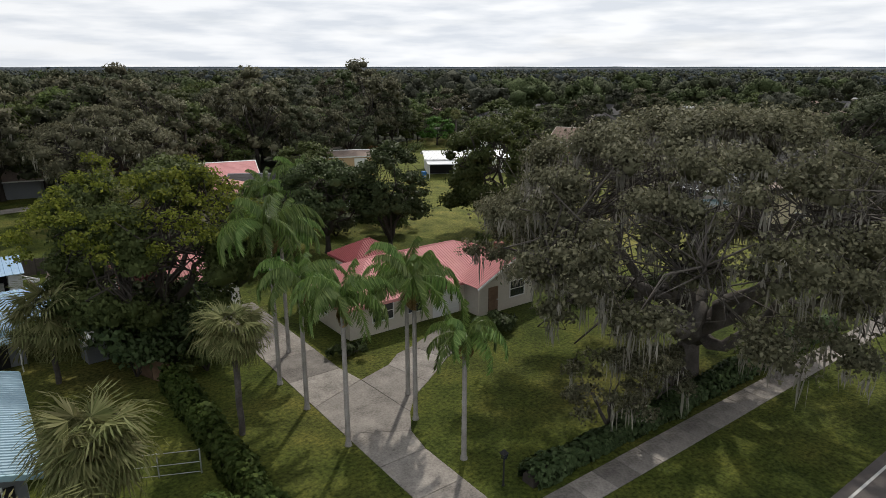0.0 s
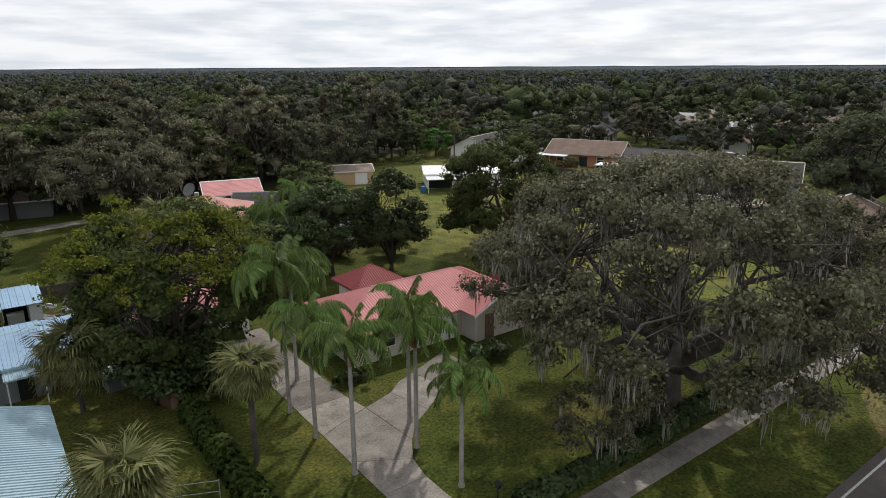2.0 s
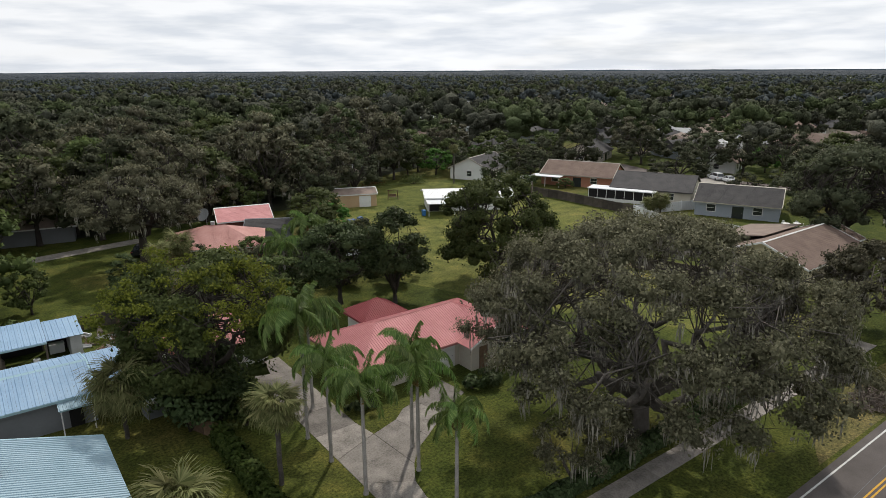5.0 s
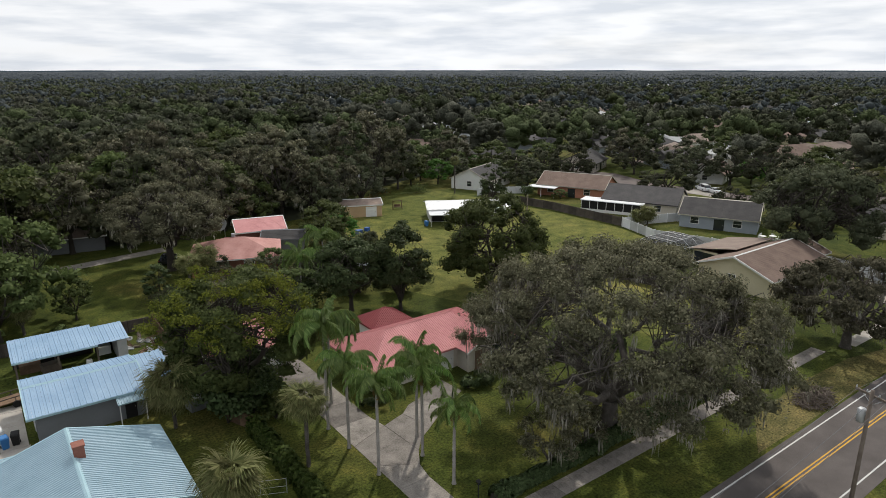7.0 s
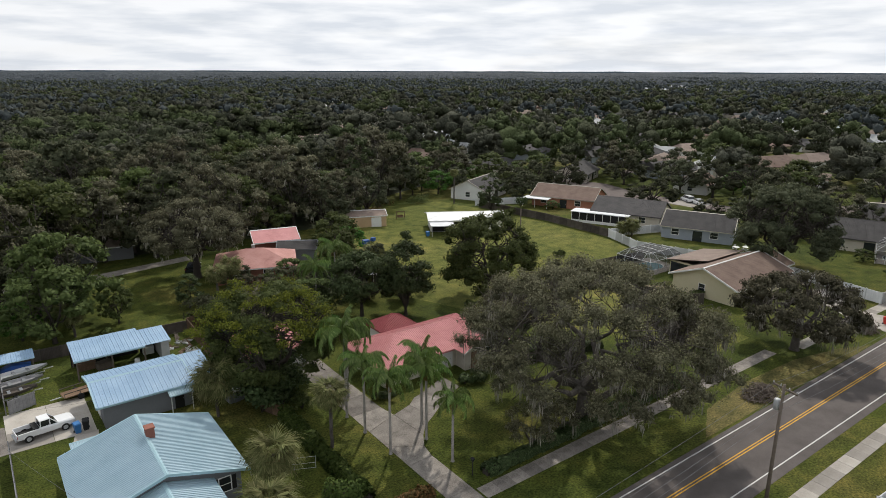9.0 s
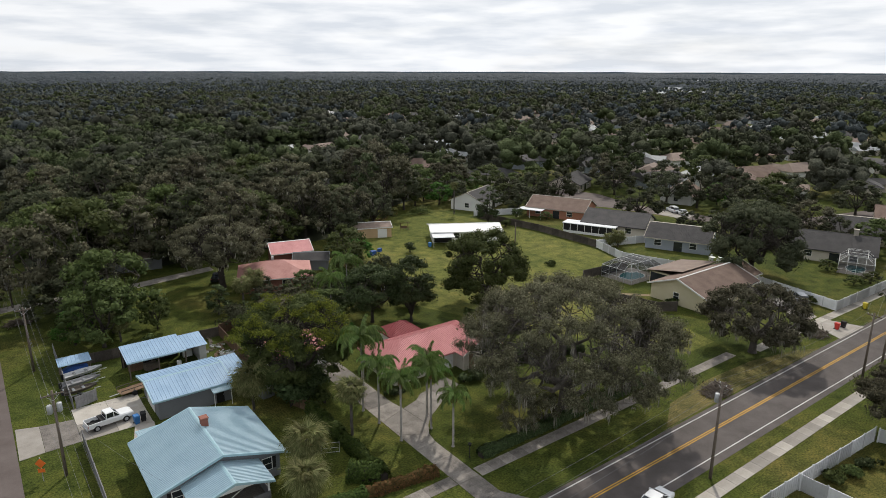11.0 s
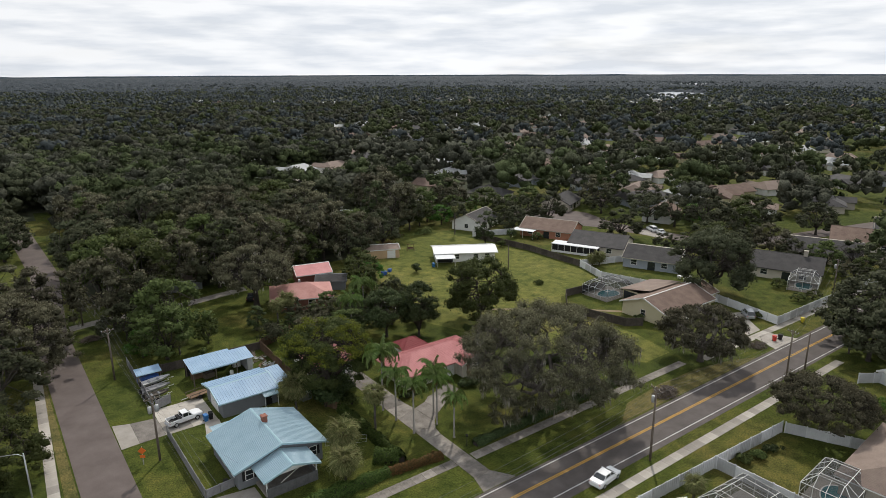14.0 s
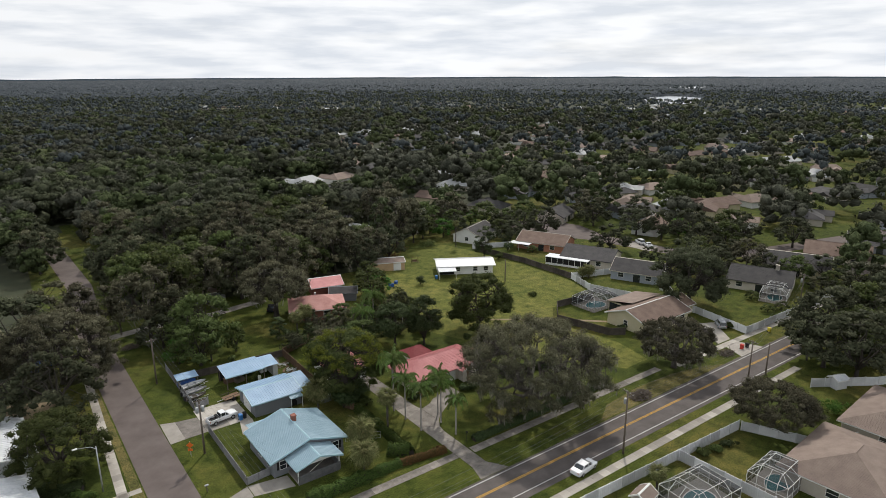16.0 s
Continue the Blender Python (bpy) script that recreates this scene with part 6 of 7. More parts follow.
# ---- brown-roofed house with screened pool, east of the field ----
ph = thing("house", "cream house with brown shingle gable roofs", "house", pose(83.4, 34.6, 0))
walls(ph, -10.5, -6.2, 5.2, 4.0, 2.6, M_CREAM, "x", 4.55, gable_mat=M_CREAM)
gable_roof(ph, -11.0, -6.9, 5.8, 4.6, 2.58, 4.75, "x", M_SH_BROWN, M_WHITE, metal=False)
walls(ph, -4.0, 4.05, 6.0, 9.0, 2.5, M_CREAM)
walls(ph, 5.4, -4.0, 10.5, 3.4, 2.4, M_CREAM, "x", 3.9)
gable_roof(ph, 5.85, -4.5, 11.0, 3.9, 2.4, 4.1, "x", M_SH_BROWN, M_WHITE, metal=False)
panels_roof = part("roof", Geo().box(-4.5, 9.4, 2.3, 6.5, 9.46, 2.5), M_WHITE, ph)
shingle_slope(panels_roof, (6.5, 9.5, 2.5), (-4.5, 9.5, 2.5), (6.5, 2.0, 3.9), (-4.5, 2.0, 3.9), M_SH_TAN)
window(ph, -10.5, -1, 0.9, 1.0, 1.2, "-x"); window(ph, -6, 4.0, 0.9, 1.6, 1.2, "+y"); window(ph, -6, -6.2, 0.9, 1.6, 1.2, "-y"); window(ph, 3, -6.2, 0.9, 1.6, 1.2, "-y")
door(ph, -3, -6.2, 0, 0.95, 2.05, "-y", M_WHITE)
part("lanai", Geo().box(-4.05, 4.4, 0.2, -4.0, 8.8, 2.2), M_GLASS, ph, "dark screened lanai opening")
pool_cage(79.6, 47.9, 9.0, 7.0, 2.4, 0, "grey screened pool enclosure behind a cream house", bar=M_METAL)
panel_fence("fence", [(70.7, 52.2), (64.2, 45.8), (67.3, 33.4), (70.2, 31.5)], 1.75, 2.4, M_DARK_WOOD, "dark weathered board fence round a back garden", cap=False)
panel_fence("fence", [(70.7, 52.2), (82.5, 51.2)], 1.75, 2.4, M_DARK_WOOD, "dark weathered board fence at the field edge", cap=False)
panel_fence("fence", [(90.3, 65.5), (87, 56), (92, 40), (94.1, 29.9), (91.7, 16.0)], 1.75, 2.4, M_VINYL, "white vinyl fence between gardens", 0.18, 0.13)
panel_fence("fence", [(91.7, 16.0), (150, 14.9)], 1.75, 2.4, M_VINYL, "long white vinyl fence beside the sidewalk", 0.18, 0.13)
panel_fence("fence", [(87.6, 104), (90.5, 84), (90.3, 65.8)], 1.75, 2.4, M_DARK_WOOD, "dark board fence along the field", cap=False)
panel_fence("fence", [(88, 106), (100, 101)], 1.75, 2.4, M_VINYL, "white vinyl fence at the far garden", 0.18, 0.13)
panel_fence("fence", [(90.4, 65.7), (105, 61)], 1.75, 2.4, M_VINYL, "white vinyl fence between two houses", 0.18, 0.13)

# row of houses behind the field
simple_house(108.5, 93.5, 16, 10, -66, M_ORANGE, M_SH_BROWN, "orange brick house with brown shingle roof", zr=5.0)
simple_house(107.0, 73.0, 15, 11, -66, M_BEIGE, M_SH_GREY, "pale house with charcoal shingle roof and white porch", zr=5.0)
simple_house(106.6, 55.2, 13.5, 10, -66, M_SLATE_WALL, M_SH_GREY, "blue-grey house with charcoal shingle roof", zr=5.0)
simple_house(126.0, 31.0, 15, 12, -70, M_BEIGE, M_SH_GREY, "beige house with charcoal roof and screened pool", zr=5.2, chimney=True)
simple_house(147.0, 32.0, 17, 11, -68, M_CREAM, M_SH_GREY, "pale green house with dark roof and skylights", zr=5.4)
simple_house(168.0, 30.0, 17, 11, -68, M_BEIGE, M_SH_BROWN, "beige house with brown roof", zr=5.4)
simple_house(190.0, 27.0, 17, 11, -68, M_GREY_WALL, M_SH_GREY, "grey house with charcoal roof", zr=5.4)
simple_house(153.0, 86.0, 13, 9, 20, M_WHITE, M_SH_BROWN, "white house with tall chimney and brown roof", zr=5.6, chimney=True)
simple_house(97.5, 116.0, 14, 10, 25, M_WHITE, M_SH_GREY, "white house with charcoal gabled roof", zr=5.2)
simple_house(141.0, 120.0, 14, 10, 25, M_BEIGE, M_SH_GREY, "beige house with grey roof at the cul-de-sac", zr=5.2)
pool_cage(119.5, 24.0, 9.0, 6.0, 2.4, 20, "dark screened pool enclosure beside a charcoal roof")
pr = thing("porch", "white flat-roofed screened porch", "porch", pose(99.2, 75.1, 0, 0, 0, -66))
part("roof", Geo().box(-6.5, -2.0, 2.3, 6.5, 2.0, 2.45), M_WHITE_ROOF, pr, "white porch roof")
part("screen", Geo().box(-6.3, -1.8, 0, 6.3, -1.74, 0.6), M_WHITE, pr)
for i in range(8):
    part("post", Geo().box(-6.3 + 1.77 * i, -1.85, 0, -6.2 + 1.77 * i, -1.75, 2.3), M_WHITE, pr)
part("dark_screen", Geo().box(-6.2, -1.7, 0.6, 6.2, -1.68, 2.25), M_DARK, pr)
pr = thing("porch", "small white-roofed patio cover", "porch", pose(100.3, 96.5, 0, 0, 0, -66))
part("roof", Geo().box(-3.4, -1.8, 2.2, 3.4, 1.8, 2.32), M_WHITE_ROOF, pr)
for i in (-3.2, 0, 3.2):
    part("post", Geo().box(i - 0.05, -1.7, 0, i + 0.05, -1.6, 2.2), M_WHITE, pr)
sheet("cul_de_sac", [(118, 108), (127, 92), (134, 62), (141, 62), (136, 92), (141, 108), (137, 122), (126, 128), (118, 122)], M_OLD_ASPHALT, "grey residential cul-de-sac", "road", 0.015)
sheet("residential_road", [(134, 62.2), (150, 47), (260, 22), (264, 28), (154, 53), (141, 62.2)], M_OLD_ASPHALT, "grey residential road between gardens", "road", 0.018)
sheet("drive_pads", [(131, 70), (139, 72), (139, 80), (131, 80)], M_CONC_PALE, "pale concrete driveway with parked cars", "driveway", 0.02)

# ---- back of the field: white-roofed house, tan shed, pink-roofed house ----
wh = thing("house", "white single-storey house with bright white metal roof", "house", pose(71.0, 90.2, 0, 0, 0, -30))
walls(wh, -7.0, -3.6, 8.5, 3.6, 2.6, M_WHITE, "x", 3.3)
gable_roof(wh, -7.6, -4.4, 9.2, 4.2, 2.6, 3.5, "x", M_WHITE_ROOF, M_WHITE)
for xx in (-1.5, 3.5, 6.5):
    window(wh, xx, -3.6, 0.9, 1.2, 1.2, "-y")
pc = part("porch_roof", Geo().box(-7.4, -8.0, 2.2, -2.4, -4.0, 2.32), M_WHITE_ROOF, wh)
for px in (-7.2, -2.6):
    part("post", Geo().box(px, -7.9, 0, px + 0.1, -7.8, 2.2), M_WHITE, wh)
# near-black panel on the wall, in place of the shade under the porch
part("porch_shade_panel", Geo().box(-6.8, -3.75, 0.1, -2.6, -3.62, 2.2), M_DARK, wh)
ts = thing("shed", "tan metal shed with weathered grey roof and white door", "shed", pose(55.0, 104.7, 0, 0, 0, -22))
walls(ts, -4.6, -2.6, 4.6, 2.6, 2.5, M_TAN_WALL, "x", 3.2)
gable_roof(ts, -4.8, -2.8, 4.8, 2.8, 2.5, 3.3, "x", M_SH_TAN, M_WHITE, metal=False)
door(ts, 2.4, -2.6, 0, 2.2, 2.1, "-y", M_WHITE, "white roll-up door", 4)
pk = thing("house", "brick house with faded pink shingle hip roofs", "house", pose(22.5, 84.0, 0, 0, 0, -22))
walls(pk, -6, -4.5, 6, 4.5, 2.6, M_BRICK)
hip_roof(pk, -6.6, -5.1, 6.6, 5.1, 2.6, 4.6, M_PINK_OLD)
window(pk, 2, -4.5, 0.9, 1.4, 1.2, "-y"); window(pk, -3, -4.5, 0.9, 1.4, 1.2, "-y"); window(pk, -6, 0, 0.9, 1.4, 1.2, "-x")
part("vent", Geo().box(-0.5, 0.2, 4.3, 0.0, 0.7, 5.1), M_METAL, pk)
pk2 = thing("garage", "garage with red shingle gable roof", "garage", pose(31.0, 97.0, 0, 0, 0, -12))
walls(pk2, -3.8, -3, 3.8, 3, 2.5, M_BRICK, "x", 3.9)
gable_roof(pk2, -4.3, -3.5, 4.3, 3.5, 2.5, 4.1, "x", M_RED, M_WHITE, metal=False)
dk = thing("shed", "low shed with dark grey roof", "shed", pose(32.5, 89.5, 0, 0, 0, -30))
walls(dk, -3.2, -2.2, 3.2, 2.2, 2.2, M_GREY_WALL, "x", 3.0)
gable_roof(dk, -3.6, -2.6, 3.6, 2.6, 2.2, 3.2, "x", M_SH_GREY, M_GREY_WALL, metal=False)
hz_ = thing("house", "grey house half hidden under the trees", "house", pose(2.0, 112.0, 0, 0, 0, -10))
walls(hz_, -7, -4.5, 7, 4.5, 2.6, M_GREY_WALL, "x", 4.5)
gable_roof(hz_, -7.5, -5, 7.5, 5, 2.6, 4.7, "x", M_SH_TAN, M_WHITE, metal=False)
bin_(-3.0, 104.5, M_BIN_BLUE, "blue wheeled bin beside the lane")
bin_(60.5, 88.0, M_BIN_BLUE, "blue wheeled bin on grass")

# small things on the field and in the gardens
sw = thing("swing_bench", "wooden garden swing bench in an A-frame", "swing", pose(64.5, 104.5, 0, 0, 0, -20))
for sx in (-1, 1):
    for sy in (-0.5, 0.5):
        part("leg", Geo().tube([(sx, sy, 0), (sx * 0.9, 0, 1.8)], [0.05, 0.05], 6), M_BROWN_WOOD, sw)
part("beam", Geo().tube([(-1.1, 0, 1.8), (1.1, 0, 1.8)], [0.06, 0.06], 6), M_BROWN_WOOD, sw)
part("seat", Geo().box(-0.7, -0.25, 0.45, 0.7, 0.25, 0.52), M_BROWN_WOOD, sw)
part("backrest", Geo().box(-0.7, 0.25, 0.5, 0.7, 0.3, 1.0), M_BROWN_WOOD, sw)
for i, (x, y) in enumerate(((102.0, 44.5), (103.4, 43.4))):
    tb = thing("patio_table", "white round patio table behind the house", "table", pose(x, y, 0))
    part("tabletop", Geo().tube([(0, 0, 0.7), (0, 0, 0.75)], [0.6, 0.6], 14), M_WHITE, tb)
    part("leg", Geo().tube([(0, 0, 0), (0, 0, 0.7)], [0.25, 0.05], 8), M_WHITE, tb)
for i in range(5):
    a_ = i * 1.26
    ch = thing("patio_chair", "white plastic patio chair", "chair", pose(102.7 + 1.4 * math.cos(a_), 43.9 + 1.4 * math.sin(a_), 0, 0, 0, math.degrees(a_) + 90), "chairs round the patio tables")
    part("seat", Geo().box(-0.25, -0.25, 0.4, 0.25, 0.25, 0.45), M_WHITE, ch)
    part("backrest", Geo().box(-0.25, -0.27, 0.45, 0.25, -0.22, 0.9), M_WHITE, ch)
    for sx in (-0.22, 0.22):
        for sy in (-0.22, 0.22):
            part("leg", Geo().box(sx - 0.02, sy - 0.02, 0, sx + 0.02, sy + 0.02, 0.4), M_WHITE, ch)
sb = thing("satellite_dish", "large old mesh satellite dish on a pole", "dish", pose(27.0, 103.0, 0, 0, 0, -60))
part("pole", Geo().tube([(0, 0, 0), (0, 0, 2.2)], [0.06, 0.06], 8), M_METAL, sb)
part("dish", Geo().loft([[(math.cos(q) * r_, -0.5 + z_ * 0.9 + math.sin(q) * r_ * 0.5, 2.4 + math.sin(q) * r_ * 0.85 + z_ * 0.3) for q in [6.283 * k / 20 for k in range(20)]] for r_, z_ in ((0.1, 0.0), (0.6, -0.08), (1.1, -0.28), (1.13, -0.26), (0.6, -0.05), (0.12, 0.04))]), M_METAL, sb)
for x, y, w_, d_, h_, t_ in ((-34.0, 88.5, 4.0, 1.8, 1.4, 20), (47.0, 90.0, 1.2, 0.9, 0.9, 0), (49.5, 91.5, 0.9, 0.7, 0.7, 30)):
    clutter_box("covered_stack", x, y, w_, d_, h_, M_TARP, "low stack covered by blue tarpaulin", t_)
cover = thing("canopy_roof", "small white metal canopy roof in the garden", "shelter", pose(34.6, 68.5, 0, 0, 0, -15))
cvr = part("roof", Geo().box(-1.6, -1.1, 1.95, 1.6, -1.05, 2.05), M_WHITE, cover)
panels(cvr, (-1.6, -1.1, 2.05), (1.6, -1.1, 2.05), (-1.6, 1.1, 2.25), (1.6, 1.1, 2.25), M_WHITE_ROOF)
for sx in (-1.5, 1.5):
    for sy in (-1.0, 1.0):
        part("post", Geo().box(sx - 0.04, sy - 0.04, 0, sx + 0.04, sy + 0.04, 2.05), M_WHITE, cover)

# ---- palms ----
for x, y, h, s, sz, dd in ((12.77, 26.4, 7.2, 1, 0.92, 3), (12.63, 34.3, 9.0, 2, 1.12, 2), (12.68, 30.8, 7.0, 3, 0.95, 2), (16.74, 26.45, 7.2, 4, 1.0, 5), (16.56, 22.2, 5.9, 5, 0.76, 3), (17.9, 28.9, 7.0, 6, 0.95, 2), (14.8, 38.0, 7.6, 7, 1.0, 1)):
    queen_palm(x, y, h, s, sz, dd)
for x, y, h, s, sz in ((9.0, 30.4, 5.6, 1, 1.15), (-0.2, 21.9, 3.5, 2, 1.4), (2.2, 27.0, 3.8, 3, 1.5), (2.4, 42.0, 4.2, 4, 1.55), (-6.0, 72.5, 3.4, 5, 1.2), (12.6, 73.0, 5.0, 6, 1.1), (15.2, 74.2, 5.4, 7, 1.2), (34.0, 74.5, 4.0, 8, 1.1), (38.0, 71.5, 4.4, 9, 1.1), (85.4, 111.5, 8.0, 10, 0.8), (94.8, 63.2, 2.6, 11, 1.2), (93.6, 64.5, 2.0, 12, 1.1), (88.5, 1.8, 3.0, 13, 1.0), (30.2, -5.3, 2.6, 14, 0.9)):
    sabal_palm(x, y, h, s, sz)
queen_palm(31.5, 73.0, 5.5, 22, 1.2, 1)
queen_palm(25.0, 66.5, 5.0, 23, 1.1, 0)

# ---- hedges and bushes ----
hedge(7.7, 21.5, 7.6, 38.0, 1.6, 1.5, 1, M_L_HEDGE, "shaggy green hedge beside the driveway lawn")
hedge(-9.5, 20.6, 5.0, 20.5, 2.0, 1.5, 2, M_L_HEDGE, "thick green hedge along the sidewalk")
hedge(5.0, 20.4, 12.4, 19.4, 1.3, 1.1, 3, M_L_RUST, "clipped hedge with rusty new growth")
hedge(5.2, 24.2, 7.6, 21.8, 2.6, 1.9, 4, M_L_HEDGE, "overgrown green hedge corner")
hedge(17.6, 19.0, 47, 19.2, 1.6, 1.1, 5, M_L_DARK, "dark hedge beneath the oak")
hedge(34.0, 47.5, 43.5, 40.5, 2.0, 1.4, 6, M_L_DARK, "dark clipped hedge at the edge of the field")
hedge(36.0, 33.5, 46, 30.5, 2.0, 1.6, 7, M_L_DARK, "dark shrubs behind the oak")
for x, y, r, h, s, m in ((9.8, 38.5, 1.5, 1.6, 1, M_L_MID), (8.6, 40.5, 1.6, 1.8, 2, M_L_DARK), (17.5, 35.3, 0.8, 0.9, 3, M_L_DARK), (26.5, 33.0, 0.9, 1.0, 4, M_L_DARK), (28.5, 32.6, 1.1, 1.2, 5, M_L_DARK), (-2.8, 69.8, 1.0, 1.2, 6, M_L_MID), (41.5, 50.5, 1.0, 1.2, 7, M_L_MID), (40.0, 79.0, 2.0, 2.0, 8, M_L_DARK), (44.5, 82.0, 1.8, 2.2, 9, M_L_MID), (54.5, 87.0, 1.8, 2.4, 10, M_L_DARK), (72.5, 62.0, 1.2, 0.7, 11, M_L_MID), (87, 92, 1.6, 2, 12, M_L_MID), (10, 70, 2.2, 3.2, 13, M_L_DARK), (20, 70, 2.0, 2.6, 14, M_L_MID), (31, 66, 2.2, 2.8, 15, M_L_DARK), (18, 66, 1.8, 2.4, 16, M_L_MID), (92.5, 20.5, 1.2, 1.4, 17, M_L_MID), (72, 33.5, 1.0, 1.3, 18, M_L_MID), (45, -5, 1.1, 1.0, 19, M_L_MID), (48, -5.2, 1.0, 0.9, 20, M_L_DARK), (42.5, -4.6, 1.0, 1.0, 21, M_L_MID), (67, -9, 1.8, 2.0, 22, M_L_MID), (71, -11, 2.0, 2.2, 23, M_L_BRIGHT), (96, 98, 1.8, 3.0, 24, M_L_DARK), (78, 117, 3.0, 1.8, 25, M_L_MID), (67, 118, 3.2, 2.0, 26, M_L_RUST), (62, 113, 2.2, 1.2, 27, M_L_RUST), (-36, 38, 2.2, 1.6, 28, M_L_DARK), (-33.5, 33, 2.0, 1.5, 29, M_L_DARK)):
    bush(x, y, r, h, s, m, "low leafy green shrub on the lawn" if m is not M_L_RUST else "low reddish-brown shrub on the lawn")

for x, y, r, h, s in ((6.2, 40.2, 2.2, 4.2, 61), (9.6, 41.6, 2.0, 3.6, 62), (7.2, 43.2, 2.8, 5.5, 63), (4.6, 46.5, 2.0, 3.5, 64), (11.0, 45.6, 2.0, 4.0, 65)):
    bush(x, y, r, h, s, M_L_DARK, "tall dense dark shrub under the broad tree", 26, 90, 0.19)

for i, (x, y) in enumerate(((17, 60.5), (21, 58.5), (24.5, 62), (31, 62.5), (35.5, 59.5), (38.5, 67), (27.5, 69.5), (16.5, 68.5), (21, 73.5), (33, 77.5), (12, 63.5), (9.5, 67.5), (29, 72.5), (36.5, 72.5), (19, 64.5))):
    bush(x, y, 1.9 + 0.3 * (i % 4), 2.6 + 0.5 * (i % 3), 80 + i, (M_L_MID, M_L_HEDGE, M_L_DARK, M_L_OAK)[i % 4], "tall leafy garden shrub behind the red-roofed house", 22, 70, 0.19)

hedge(-41.0, 45.5, -33.2, 41.5, 2.4, 1.6, 8, M_L_DARK, "dark overgrown hedge beside the corner house")
hedge(-34.5, 40.3, -32.6, 37.6, 2.2, 1.4, 9, M_L_HEDGE, "green hedge beside the street lamp")
sheet("bare_yard", [(-41, 66), (-33.5, 63), (-32.2, 72), (-40, 76)], M_DIRT, "bare brown earth under the trees", "dirt", 0.008)

# ---- large trees ----
big = [
    ("oak_tree", 31.6, 20.5, "sprawling live oak with bare limbs and hanging grey moss", dict(seed=1, h=16.0, r=13.6, leaf=M_L_OAK2, bark=M_BARK, clumps=420, per=270, size=0.10, fork=0.17, depth=0.94, clump_r=0.082, trunk_r=0.75, limbs=12, moss=9500, twig=0.45, low=-0.3, masses=44, pull=0.42, heart=0.36)),
    ("oak_tree", 65.0, 15.8, "moss-hung live oak beside the sidewalk", dict(seed=2, h=10.0, r=7.8, leaf=M_L_OAK2, bark=M_BARK, clumps=150, per=130, size=0.15, fork=0.25, depth=0.88, clump_r=0.12, trunk_r=0.5, limbs=9, moss=3000, twig=1.0, low=-0.6, masses=20, pull=0.4, heart=0.55)),
    ("camphor_tree", 8.7, 43.5, "broad dark green tree with yellow-green top leaves", dict(seed=3, h=12.6, r=7.7, leaf=M_L_MID, bark=M_BARK_DARK, clumps=210, per=230, size=0.125, fork=0.14, depth=0.97, clump_r=0.15, trunk_r=0.45, limbs=9, low=-0.7, masses=15, pull=0.6, heart=0.6)),
    ("magnolia_tree", 32.4, 53.7, "dark glossy upright magnolia tree", dict(seed=4, h=10.8, r=3.6, leaf=M_L_DARK, bark=M_BARK_DARK, clumps=90, per=170, size=0.14, fork=0.1, depth=0.92, clump_r=0.27, trunk_r=0.25, limbs=7, low=-1.0, masses=14, pull=0.4, heart=0.55)),
    ("shade_tree", 27.4, 57.2, "dense dark green shade tree with bare trunk", dict(seed=5, h=9.0, r=5.0, leaf=M_L_DARK, bark=M_BARK_DARK, clumps=110, per=160, size=0.15, fork=0.2, depth=0.84, clump_r=0.21, trunk_r=0.28, limbs=8, low=-0.6, masses=12, pull=0.5, heart=0.6)),
    ("shade_tree", 46.6, 53.0, "large round dense green tree at the field edge", dict(seed=6, h=13.4, r=7.3, leaf=M_L_MID, bark=M_BARK_DARK, clumps=170, per=150, size=0.16, fork=0.12, depth=0.95, clump_r=0.17, trunk_r=0.5, limbs=9, low=-1.0, masses=18, pull=0.45, heart=0.55)),
    ("oak_tree", 97.5, 34.0, "very large dark oak towering over the gardens", dict(seed=7, h=15.0, r=9.2, leaf=M_L_OAK, bark=M_BARK_DARK, clumps=180, per=120, size=0.2, fork=0.2, depth=0.95, clump_r=0.16, trunk_r=0.6, limbs=10, low=-0.8, masses=20, pull=0.5, heart=0.6)),
    ("oak_tree", 14.0, 88.0, "grey spreading oak with hanging moss above the lane", dict(seed=8, h=13.0, r=9.0, leaf=M_L_OAK2, bark=M_BARK_DARK, clumps=170, per=120, size=0.17, fork=0.28, depth=0.78, clump_r=0.15, trunk_r=0.6, limbs=10, moss=2200, low=-0.6, masses=18, pull=0.45, heart=0.55)),
    ("oak_tree", -30.8, 79.5, "large dark oak overhanging the side street", dict(seed=9, h=14.0, r=10.3, leaf=M_L_OAK2, bark=M_BARK_DARK, clumps=260, per=120, size=0.15, fork=0.25, depth=0.92, clump_r=0.12, trunk_r=0.6, limbs=10, moss=2500, low=-0.9, masses=26, pull=0.3, heart=0.55, twig=0.6)),
    ("oak_tree", -35.2, 47.0, "dense dark green tree beside the street lamp", dict(seed=10, h=9.8, r=6.8, leaf=M_L_MID, bark=M_BARK_DARK, clumps=210, per=130, size=0.12, fork=0.2, depth=0.95, clump_r=0.14, trunk_r=0.35, limbs=9, low=-0.9, masses=22, pull=0.3, heart=0.55, twig=0.6)),
    ("shade_tree", 57.5, -7.2, "wide-spreading dark tree behind the white fence", dict(seed=11, h=7.8, r=7.0, leaf=M_L_OAK2, bark=M_BARK_DARK, clumps=230, per=130, size=0.11, fork=0.25, depth=0.78, clump_r=0.13, trunk_r=0.35, limbs=9, low=-0.4, masses=24, pull=0.25, heart=0.5, twig=0.6)),
]
for nm, x, y, lab, kw in big:
    plant_tree(nm, tree_meshes(**kw), x, y, lab)
